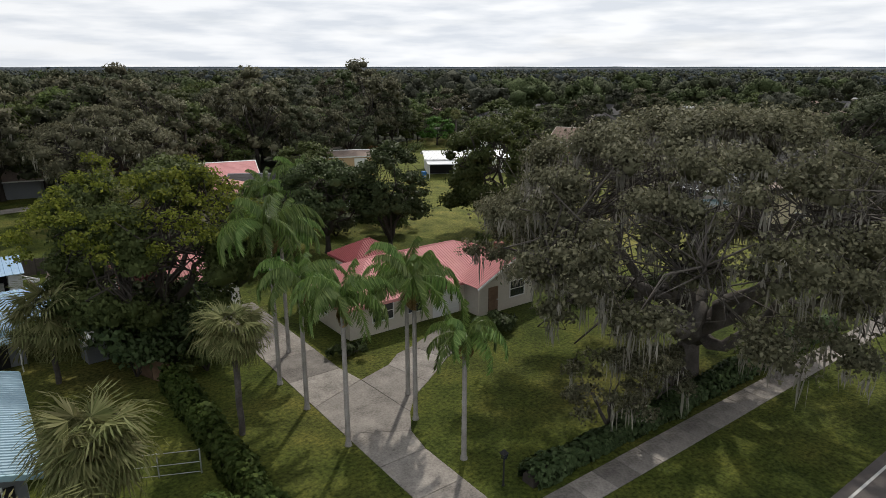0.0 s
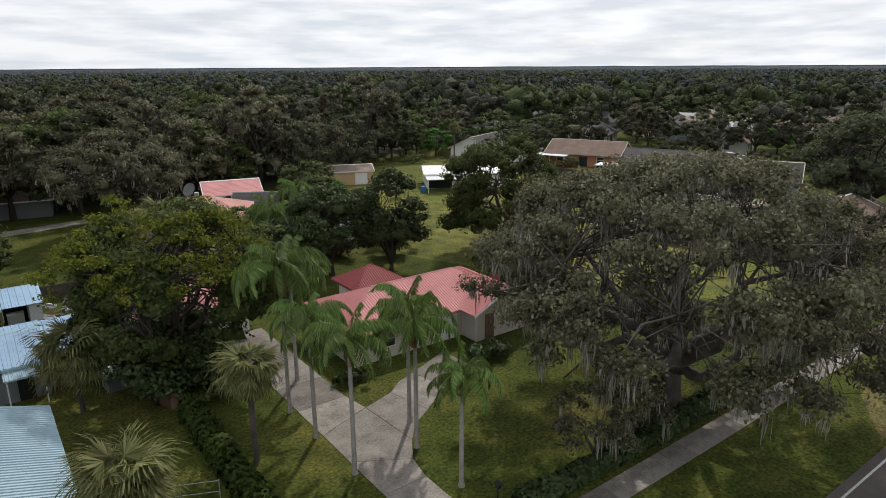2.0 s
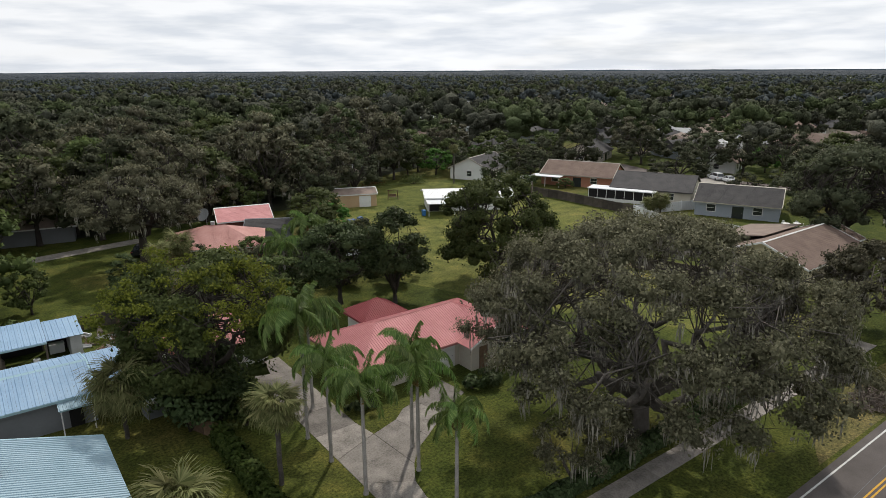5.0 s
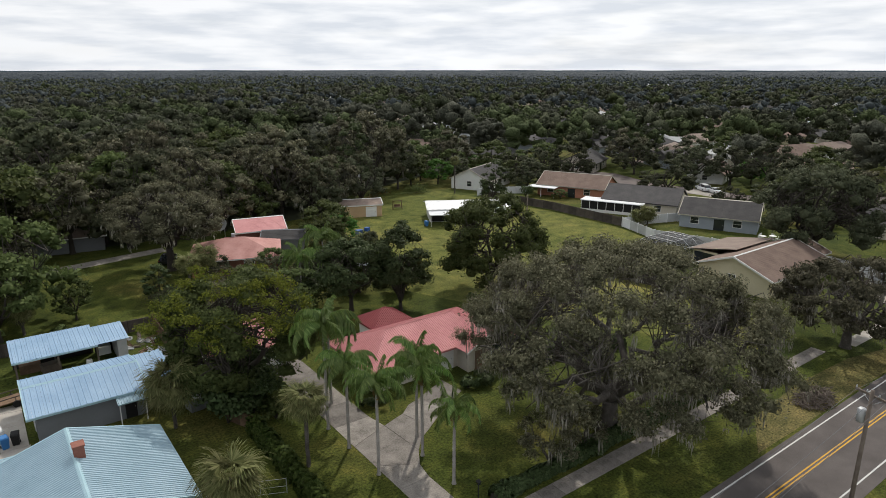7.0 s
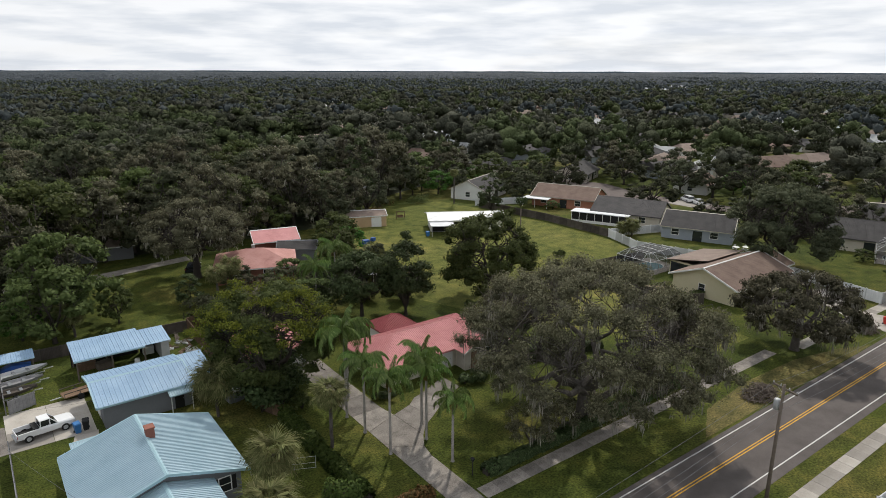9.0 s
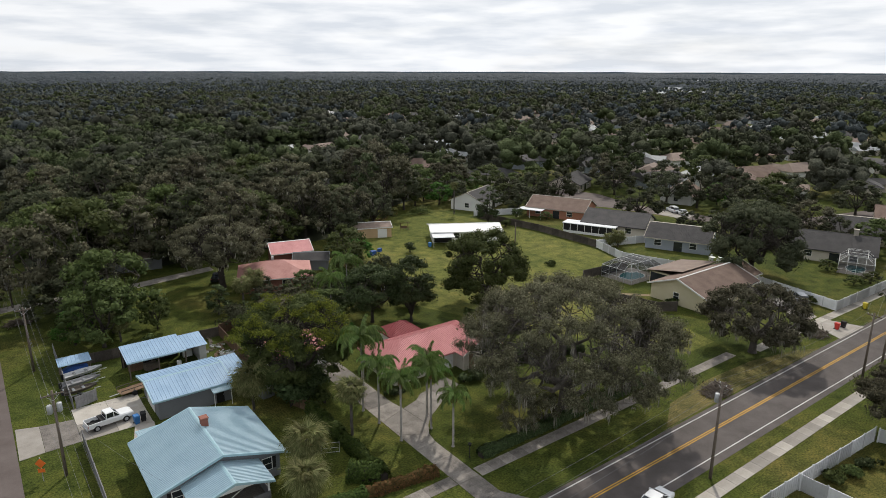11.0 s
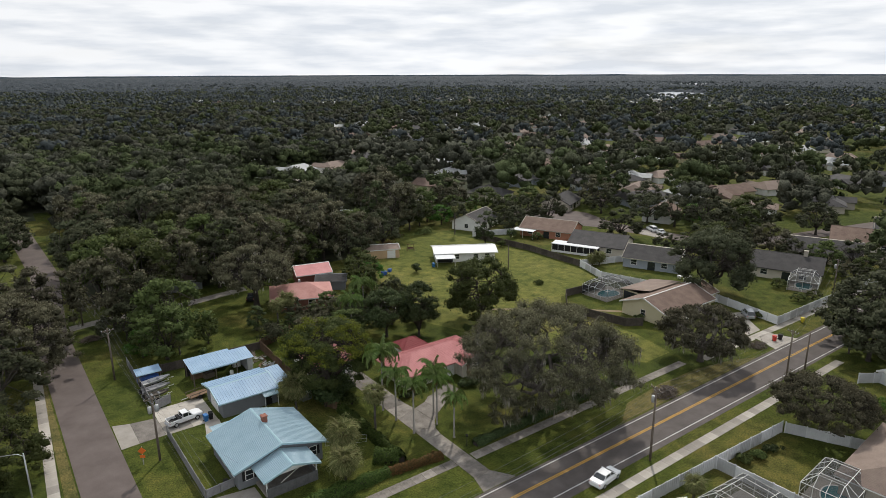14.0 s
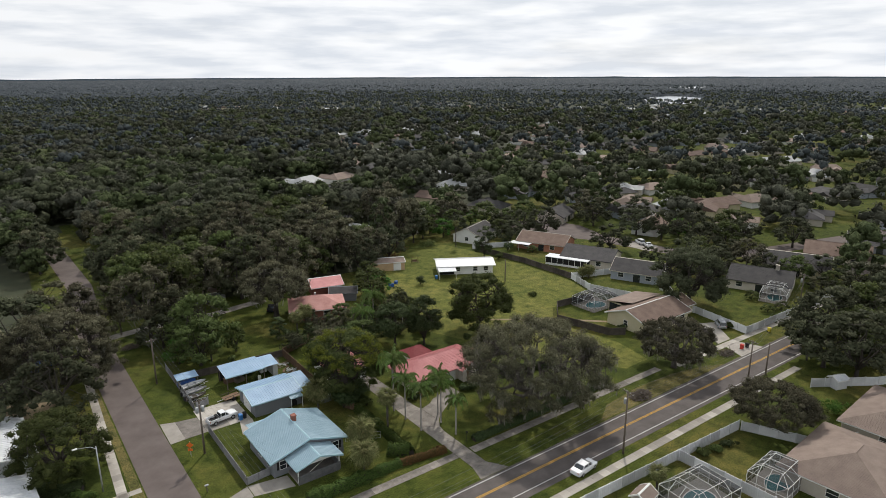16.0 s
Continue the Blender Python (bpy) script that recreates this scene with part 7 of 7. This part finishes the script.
for x, y, h_, r_, sd_ in ((23.6, 19.6, 4.6, 2.4, 31), (27.4, 19.6, 3.6, 2.2, 32), (39.5, 19.5, 3.8, 2.6, 33)):
    plant_tree("oak_tree", tree_meshes(sd_, h_, r_, M_L_OAK2, M_BARK, 26, 150, 0.09, 0.1, 0.98, 0.26, 0.12, 6, moss=160), x, y, "low grey-leaved oak sapling growing from the hedge")
# yellow-green new growth over the broad tree
rngy = np.random.default_rng(77)
cen = [(8.3 + math.cos(a) * r_, 43.5 + math.sin(a) * r_, z) for a, r_, z in [(rngy.uniform(0, 6.28), 7.2 * math.sqrt(rngy.uniform(0.15, 1)), 0) for _ in range(125)]]
cen = [(x, y, 12.3 - 4.6 * ((x - 8.3) ** 2 + (y - 43.5) ** 2) / 52 + rngy.normal() * 0.3) for x, y, z in cen]
pos, u, v, soft = foliage(rngy, cen, [0.75] * len(cen), 90, 0.11)
single("treetop_shoots", cards("treetop_shoots", M_L_YEL, pos, u, v, soft), None, "bright yellow-green new leaves on the tree top", "foliage", kind="stuff")

# tree kinds that are planted many times
FULL = dict(coarse=True, low=-0.85, masses=13, pull=0.5, heart=0.52)
KINDS = [
    tree_meshes(101, 12, 6.4, M_L_OAK, M_BARK_DARK, 84, 44, 0.25, 0.2, 0.96, 0.20, 0.35, 8, **FULL),
    tree_meshes(102, 13, 5.8, M_L_OAK2, M_BARK_DARK, 80, 44, 0.23, 0.22, 0.92, 0.19, 0.32, 8, moss=420, **FULL),
    tree_meshes(103, 11, 5.8, M_L_MID, M_BARK_DARK, 80, 44, 0.24, 0.16, 0.96, 0.21, 0.30, 8, **FULL),
    tree_meshes(104, 15, 6.0, M_L_OAK, M_BARK_DARK, 88, 44, 0.25, 0.18, 0.95, 0.20, 0.34, 8, **FULL),
    tree_meshes(105, 12, 3.4, M_L_DARK, M_BARK_DARK, 64, 46, 0.21, 0.1, 0.96, 0.28, 0.26, 7, **FULL),
    tree_meshes(106, 9, 4.8, M_L_BRIGHT, M_BARK_DARK, 64, 46, 0.22, 0.18, 0.94, 0.23, 0.24, 7, **FULL),
]
LABELS = ["broad dark green oak tree", "grey-green oak tree with hanging moss", "leafy mid-green shade tree", "tall dark green oak tree", "narrow dark evergreen tree", "fresh light green tree"]
placed = []


def plant(k, x, y, s, sz=1.0):
    rr = random.Random(int(x * 131 + y * 17))
    base_r = (6.0, 5.2, 5.4, 5.6, 3.4, 4.8)[k]
    placed.append((x, y, base_r * s))
    plant_tree("tree", KINDS[k], x, y, LABELS[k], rr.uniform(0, 6.28), s, sz, "trees of the neighbourhood")


for k, x, y, s, sz in ((5, -11.5, 75.0, 0.62, 1.0), (2, -8.0, 82.0, 0.85, 0.9), (0, -12.0, 85.0, 0.8, 0.8), (2, -0.5, 74.2, 0.42, 1.15), (0, -6.0, 92.5, 0.6, 0.8), (4, 9.0, 74.8, 0.6, 0.7), (2, 39.0, 87.0, 0.8, 0.85), (5, 42.0, 88.0, 0.7, 0.8), (4, 64.5, 123.0, 1.3, 1.12), (4, 84.5, 96.0, 0.95, 0.9), (4, 100.0, 103.0, 0.55, 0.6), (0, 121.0, 77.5, 1.0, 0.75), (2, 100.8, 91.5, 0.35, 0.6), (0, 88.0, -1.5, 1.1, 0.85), (2, 97.0, -4.5, 1.2, 0.85), (0, 108.0, -7.0, 1.3, 0.9), (3, 120.0, -3.0, 1.2, 0.8), (0, 132.0, -6.0, 1.3, 0.8), (2, 145, -10, 1.2, 0.9), (0, 172.0, 45.0, 1.05, 0.8), (2, 165.0, 64.0, 1.1, 0.85), (0, 150.0, 68.0, 1.1, 0.9), (2, 114.0, 27.0, 0.35, 0.6), (2, 108.5, 20.0, 0.3, 0.6), (2, 112.0, 18.5, 0.35, 0.6), (0, 133.0, 18.5, 0.6, 0.6), (1, -24.0, 96.5, 1.15, 0.9), (0, -33.0, 66.0, 1.1, 0.9), (3, -36.0, 92.0, 1.2, 0.85), (1, -30.0, 100.0, 1.2, 0.9), (0, -45.0, 66.0, 1.2, 0.9), (1, -46.0, 82.0, 1.3, 0.9), (2, 22.0, 62.0, 0.7, 0.7), (0, 38.0, 62.0, 0.5, 0.7), (2, 45.0, 99.0, 0.6, 0.8), (5, 20.5, 53.5, 0.5, 0.7), (2, 25.0, 76.0, 0.45, 0.9), (0, 17.5, 79.0, 0.4, 0.9), (2, 36.5, 81.0, 0.6, 0.95), (4, 14.5, 71.0, 0.45, 0.7), (0, 168, 60, 1.0, 0.85), (2, 181, 96, 1.1, 0.9), (0, 160, 98, 1.0, 0.9), (2, 139, 19, 0.55, 0.8), (0, 94, 2, 1.25, 0.95), (3, 86, -8, 1.2, 0.8), (0, 103, 4, 1.2, 0.85), (2, 112, 2, 1.2, 0.9), (0, 126, 5, 1.2, 0.9), (3, 100, -14, 1.2, 0.85), (2, 114, -13, 1.2, 0.9), (0, 138, 3, 1.1, 0.9), (2, 155, 4, 1.1, 0.9), (2, 131, 127, 0.9, 0.8), (0, 114, 112, 0.9, 0.85), (0, 121, 62, 0.55, 0.8), (2, 120, 44, 0.6, 0.8), (0, 144, 104, 1.0, 0.85), (1, 150, 112, 1.1, 0.85), (0, 146, 60, 0.9, 0.9), (0, 139, 48, 0.7, 0.9), (2, 128, 50, 0.5, 0.8), (1, 12.5, 56.5, 0.85, 0.7)):
    plant(k, x, y, s, sz)

# open ground that stays free of random trees: x0, y0, x1, y1
CLEAR = [(-31, -60, -14, 150), (-60, 30, 16, 70), (-15, -60, 100, 68), (15, 82, 60, 106), (42, 66, 100, 106), (60, 66, 100, 121), (-4, 68, 15, 92), (-16, 94, 22, 103), (100, 10, 135, 44), (90, 40, 116, 100), (118, 56, 143, 130), (100, -30, 160, 16), (91, 110, 104, 124), (135, 112, 150, 126), (138, 24, 200, 40), (146, 78, 162, 94), (125, 88, 150, 112), (140, 40, 262, 56), (66, 200, 122, 262), (-26, 140, -8, 225)]


def is_clear(x, y, pad=0.0):
    return any(a - pad < x < c + pad and b - pad < y < d + pad for a, b, c, d in CLEAR)


# scattered houses farther off
HOUSES = []
rngh = random.Random(12)
ROWS_OF_HOUSES = [((158, 108), (300, 68), 7), ((170, 146), (330, 100), 8), ((196, 188), (372, 138), 9), ((150, 10), (300, -20), 8), ((205, 232), (420, 172), 10), ((210, 16), (330, -12), 6), ((240, 290), (470, 225), 10)]
roofs = (M_SH_GREY, M_SH_BROWN, M_SH_TAN, M_SH_GREY, M_PALE_ROOF)
wallsm = (M_BEIGE, M_CREAM, M_WHITE, M_SLATE_WALL)


def far_house(i, wall_mat, roof_mat, label):
    """A distant house: walls, a solid gabled roof, windows and a door."""
    t = thing("house", label, "house", group="houses among the trees")
    part("wall", Geo().box(-7.5, -5, 0, 7.5, 5, 2.6), wall_mat, t)
    part("wall", Geo().box(2.0, -8.5, 0, 7.2, -5.02, 2.5), wall_mat, t)
    zr = 4.8 + 0.15 * i
    part("roof", Geo().loft([[(x, -5.6, 2.5), (x, 5.6, 2.5), (x, 5.6, 2.66), (xr, 0, zr), (x, -5.6, 2.66)] for x, xr in ((-8.0, -8.0 if i % 2 else -4.5), (8.0, 8.0 if i % 2 else 4.5))]), roof_mat, t)
    part("roof", Geo().loft([[(1.5, y, 2.48), (1.5, y, 2.6), (4.6, y, 4.2), (7.7, y, 2.6), (7.7, y, 2.48)] for y in (-9.0, -1.5)]), roof_mat, t)
    for x in (-5.2, -1.5):
        part("window", Geo().box(x - 0.8, -5.06, 0.9, x + 0.8, -4.98, 2.1), M_GLASS, t)
    part("door", Geo().box(3.2, -8.56, 0, 6.0, -8.48, 2.1), M_WHITE, t, "white garage door")
    return t


protos = [far_house(i, wallsm[i % 4], roofs[i], ("beige house with charcoal shingle roof among trees", "cream house with brown shingle roof among trees", "white house with tan shingle roof among trees", "blue-grey house with charcoal roof among trees", "house with pale grey roof among trees")[i]) for i in range(5)]
tries = 0
HEAD = math.atan2(0.8, 0.6)
for (ax, ay), (bx, by), n in ROWS_OF_HOUSES:
    road_dir = math.atan2(by - ay, bx - ax)
    nx, ny = -math.sin(road_dir), math.cos(road_dir)
    sheet("residential_road", [(ax + nx * 10.2, ay + ny * 10.2), (bx + nx * 10.2, by + ny * 10.2), (bx + nx * 16, by + ny * 16), (ax + nx * 16, ay + ny * 16)], M_OLD_ASPHALT, "grey residential road between houses", "road", 0.02)
    for i in range(n):
        s_ = (i + 0.5) / n
        x, y = ax + (bx - ax) * s_, ay + (by - ay) * s_
        if is_clear(x, y, 3):
            continue
        HOUSES.append((x, y))
        copy_thing(protos[rngh.choice((0, 1, 2, 3, 0, 1, 2, 3, 4))], pose(x, y, 0, 0, 0, math.degrees(road_dir) + 180 + rngh.choice((0, 0, 90))))
while len(HOUSES) < 300 and tries < 5000:
    tries += 1
    a = HEAD + rngh.uniform(-0.72, 0.45)
    d = 165 + 900 * rngh.uniform(0, 1) ** 1.5
    x, y = -10 + math.cos(a) * d, -10 + math.sin(a) * d
    if is_clear(x, y, 12) or any((x - hx) ** 2 + (y - hy) ** 2 < 26 ** 2 for hx, hy in HOUSES):
        continue
    if x < 40 and y < 300:
        continue
    HOUSES.append((x, y))
    tn = rngh.choice((25, -65, 20, -70, 115))
    pick = protos[rngh.choice((0, 4, 1, 2, 3, 4, 0, 2, 3, 4))]
    copy_thing(pick, pose(x, y, 0, 0, 0, tn))
for p_, (x, y) in zip(protos, ((214, 60), (196, 92), (182, 118), (230, 36), (203, 138))):
    p_.matrix_basis = pose(x, y, 0, 0, 0, 25)
    HOUSES.append((x, y))

sheet("clearing", [(70, 200), (92, 196), (124, 240), (112, 262), (78, 244)], M_LAWN, "sunlit lawns between houses in the woods", "ground", 0.012)
sheet("clearing", [(-17.5, 140), (-9, 142), (-6, 224), (-15, 226)], M_LAWN, "sunlit lawn beside the side street", "ground", 0.012)
sheet("residential_road", [(84, 236), (90, 234), (128, 262), (124, 268)], M_CONC_PALE, "pale residential road in the woods", "road", 0.024)
single("pool", Geo().prism([(78.5, 207), (83.5, 205), (85.5, 209), (80.5, 211.5)], 0.0, 0.12), M_POOL, "bright blue garden pool in a lawn", "pool")
for i, (x, y, tn) in enumerate(((90, 214, 20), (104, 226, 25), (96, 248, 205), (116, 250, 200), (74, 232, 110))):
    copy_thing(protos[(3, 0, 4, 2, 4)[i]], pose(x, y, 0, 0, 0, tn))
    HOUSES.append((x, y))

# neighbouring trees, singly
rngt = random.Random(21)
tries = 0
while len(placed) < 280 and tries < 30000:
    tries += 1
    a = HEAD + rngt.uniform(-0.75, 0.75)
    d = 60 + 125 * math.sqrt(rngt.uniform(0, 1))
    x, y = -10 + math.cos(a) * d, -5 + math.sin(a) * d
    if is_clear(x, y, 1) or any((x - hx + 3) ** 2 + (y - hy + 4) ** 2 < 13 ** 2 for hx, hy in HOUSES):
        continue
    wood = x < 78
    low = 14 < x < 42 and y < 84
    if low and y > 74:
        continue
    s = rngt.uniform(0.25, 0.45) if low else rngt.uniform(0.75, 1.3)
    if any((x - px) ** 2 + (y - py) ** 2 < ((0.5 if wood else 0.7) * (pr_ + 5.2 * s)) ** 2 for px, py, pr_ in placed):
        continue
    k = rngt.choice((1, 1, 0, 3, 2, 1, 0, 2) if wood else (0, 2, 0, 1, 2, 5))
    plant(k, x, y, s * (1.1 if wood and not low else 0.9), rngt.uniform(0.85, 1.1) * (1.0 if wood else 0.88))

# woods behind: crowns of leaf sprays, too many to count
rngf = np.random.default_rng(33)
grid = {}
for px, py, pr_ in placed:
    grid.setdefault((int(px // 14), int(py // 14)), []).append((px, py, pr_))
hgrid = {}
for hx, hy in HOUSES:
    hgrid.setdefault((int(hx // 14), int(hy // 14)), []).append((hx, hy))


def lake_at(x, y, cx, cy, along, across):
    """Under 1 inside an oval lake that lies lengthwise to the valley."""
    du, dw = (x - cx) * 0.84 + (y - cy) * 0.545, -(x - cx) * 0.545 + (y - cy) * 0.84
    return (du / along) ** 2 + (dw / across) ** 2


def grow(count, d0, d1, tries, hmin, hmax, r0=4.2, r1=5.0):
    """Places of crowns that keep clear of houses, roads and one another."""
    out = []
    while len(out) < count and tries > 0:
        tries -= 1
        a = HEAD + rngf.uniform(-0.78, 0.78)
        d = math.sqrt(rngf.uniform(d0 ** 2, d1 ** 2))
        x, y = -10 + math.cos(a) * d, -5 + math.sin(a) * d
        ix, iy = int(x // 14), int(y // 14)
        cells = [(ix + i, iy + j) for i in (-1, 0, 1) for j in (-1, 0, 1)]
        if is_clear(x, y, 1) or any((x - hx + 5.5) ** 2 + (y - hy + 7.0) ** 2 < 15.5 ** 2 for c in cells for hx, hy in hgrid.get(c, ())):
            continue
        if lake_at(x, y, 1114, 736, 170, 65) < 1.15:
            continue
        r_ = r0 + r1 * rngf.uniform(0, 1) ** 1.3
        town = x > 0.42 * y + 20
        gap = ((0.82 if d < 600 else 0.72) if town else 0.46) * (1.0 + 0.35 * noise.noise((x / 60, y / 60, 3)))
        if any((x - q[0]) ** 2 + (y - q[1]) ** 2 < (gap * (r_ + q[2])) ** 2 for c in cells for q in grid.get(c, ())):
            continue
        grid.setdefault((ix, iy), []).append((x, y, r_))
        out.append((x, y, r_, hmin + (hmax - hmin) * min(1.0, 0.5 * rngf.uniform() + 0.5 * (r_ - r0) / r1)))
    return out


def crowns(name, spots, lobes, per, size, mats, label, level):
    """Lobed crowns, shared out over a few leaf tones."""
    sets = [([], []) for _ in mats]
    for x, y, r_, h_ in spots:
        cen, rad = sets[int(rngf.integers(0, len(mats)))]
        turn_, squash = rngf.uniform(0, 6.28), rngf.uniform(0.75, 1.0)
        for j in range(lobes):
            b = turn_ + j * 2.39996
            q = r_ * 0.78 * math.sqrt((j + 0.3) / lobes) * rngf.uniform(0.8, 1.15)
            z = h_ * (0.84 - 0.42 * (q / r_) ** 2) + rngf.normal() * 0.05 * h_
            cen.append((x + math.cos(b) * q, y + math.sin(b) * q * squash, z))
            rad.append(r_ * rngf.uniform(0.26, 0.46))
            if j * 2 >= lobes and per > 20:
                cen.append((x + math.cos(b) * q * 0.95, y + math.sin(b) * q * squash, z - h_ * 0.3))
                rad.append(r_ * rngf.uniform(0.3, 0.42))
    for (cen, rad), m in zip(sets, mats):
        if cen:
            sprays = foliage(rngf, cen, np.asarray(rad) * 1.02, per, size, 0.85)
            single(name, dense_crown(name, m, rngf, cen, rad, sprays, level, 0.7, 0.9, 0.28), None, label, "woods", kind="stuff")


crowns("woods", grow(1300, 150, 330, 40000, 8.5, 17.0, 4.0, 6.0), 9, 42, 0.46, (M_W_OAK, M_W_GREY, M_W_GREEN), "dark green woods behind the houses", 1)
crowns("middle_woods", grow(4200, 330, 800, 60000, 8.5, 15.5, 4.2, 5.2), 7, 13, 0.75, (M_W_OAK, M_W_GREY, M_W_GREEN, M_W_HAZE), "dark woods and gardens in the middle distance", 1)
crowns("far_woods", grow(7000, 800, 1700, 60000, 8.0, 13.0), 3, 5, 1.5, (M_W_HAZE, M_W_HAZE, M_W_OAK), "dark wooded neighbourhood in the distance", 1)
crowns("farthest_woods", grow(4000, 1500, 2500, 40000, 7.0, 11.0), 2, 3, 2.6, (M_W_HAZE, M_W_HAZE), "dark treetops toward the horizon", 1)
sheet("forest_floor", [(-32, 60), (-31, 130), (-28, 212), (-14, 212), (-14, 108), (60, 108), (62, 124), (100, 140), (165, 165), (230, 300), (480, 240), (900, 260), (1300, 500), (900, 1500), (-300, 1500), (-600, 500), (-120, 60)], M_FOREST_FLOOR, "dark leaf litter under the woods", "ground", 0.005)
sheet("field", [(36, 62), (44, 42), (57, 21), (64, 21), (66, 30), (63, 46), (70, 53), (83, 52), (86.5, 57), (89.5, 66), (89.8, 84), (86.8, 104), (84, 116), (62, 120), (58, 108), (44, 96), (40, 78)], M_FIELD, "mown yellowed grass field", "ground", 0.004)


# farthest canopy, one rolling sheet of crowns
def canopy():
    g = Geo()
    rings, spokes = 170, 440
    for i in range(rings + 1):
        d = 1380 * (4900 / 1380) ** (i / rings)
        for j in range(spokes + 1):
            a = HEAD - 0.8 + 1.6 * j / spokes
            x, y = -10 + math.cos(a) * d, -5 + math.sin(a) * d
            lake, lake2 = lake_at(x, y, 1114, 736, 170, 65), lake_at(x, y, 1908, 1218, 330, 75)
            z = 5.0 + 12.0 * noise.noise((x / 15.0, y / 14.0, 0.3)) + 3.5 * noise.noise((x / 70, y / 70, 4)) + 4 * noise.noise((x / 500, y / 500, 9))
            if lake < 1 or lake2 < 1:
                z = -3
            if i == 0:
                z = 0
            g.v.append((x, y, z))
    k = spokes + 1
    for i in range(rings):
        for j in range(spokes):
            a = i * k + j
            g.f.append((a, a + k, a + k + 1, a + 1))
    return g


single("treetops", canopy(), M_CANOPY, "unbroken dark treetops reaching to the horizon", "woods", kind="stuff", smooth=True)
for cx, cy, along, across, lab in ((1114, 736, 185, 72, "pale lake reflecting the sky"), (1908, 1218, 350, 82, "far pale lake near the horizon")):
    oval = [(cx + 0.84 * along * math.cos(q) - 0.545 * across * math.sin(q), cy + 0.545 * along * math.cos(q) + 0.84 * across * math.sin(q)) for q in [6.283 * i / 40 for i in range(40)]]
    single("lake", Geo().prism(oval, -0.2, 0.3), M_LAKE, lab, "water", kind="structure")
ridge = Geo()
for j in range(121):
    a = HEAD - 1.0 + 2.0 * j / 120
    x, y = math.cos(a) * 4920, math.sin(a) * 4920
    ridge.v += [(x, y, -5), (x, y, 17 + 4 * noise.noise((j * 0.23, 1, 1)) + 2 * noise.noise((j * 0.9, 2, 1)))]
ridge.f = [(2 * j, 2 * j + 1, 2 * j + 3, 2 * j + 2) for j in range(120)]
single("backdrop", ridge, M_BACK, "wooded rise on the horizon, blue-grey from painted-in haze", "backdrop", kind="structure")
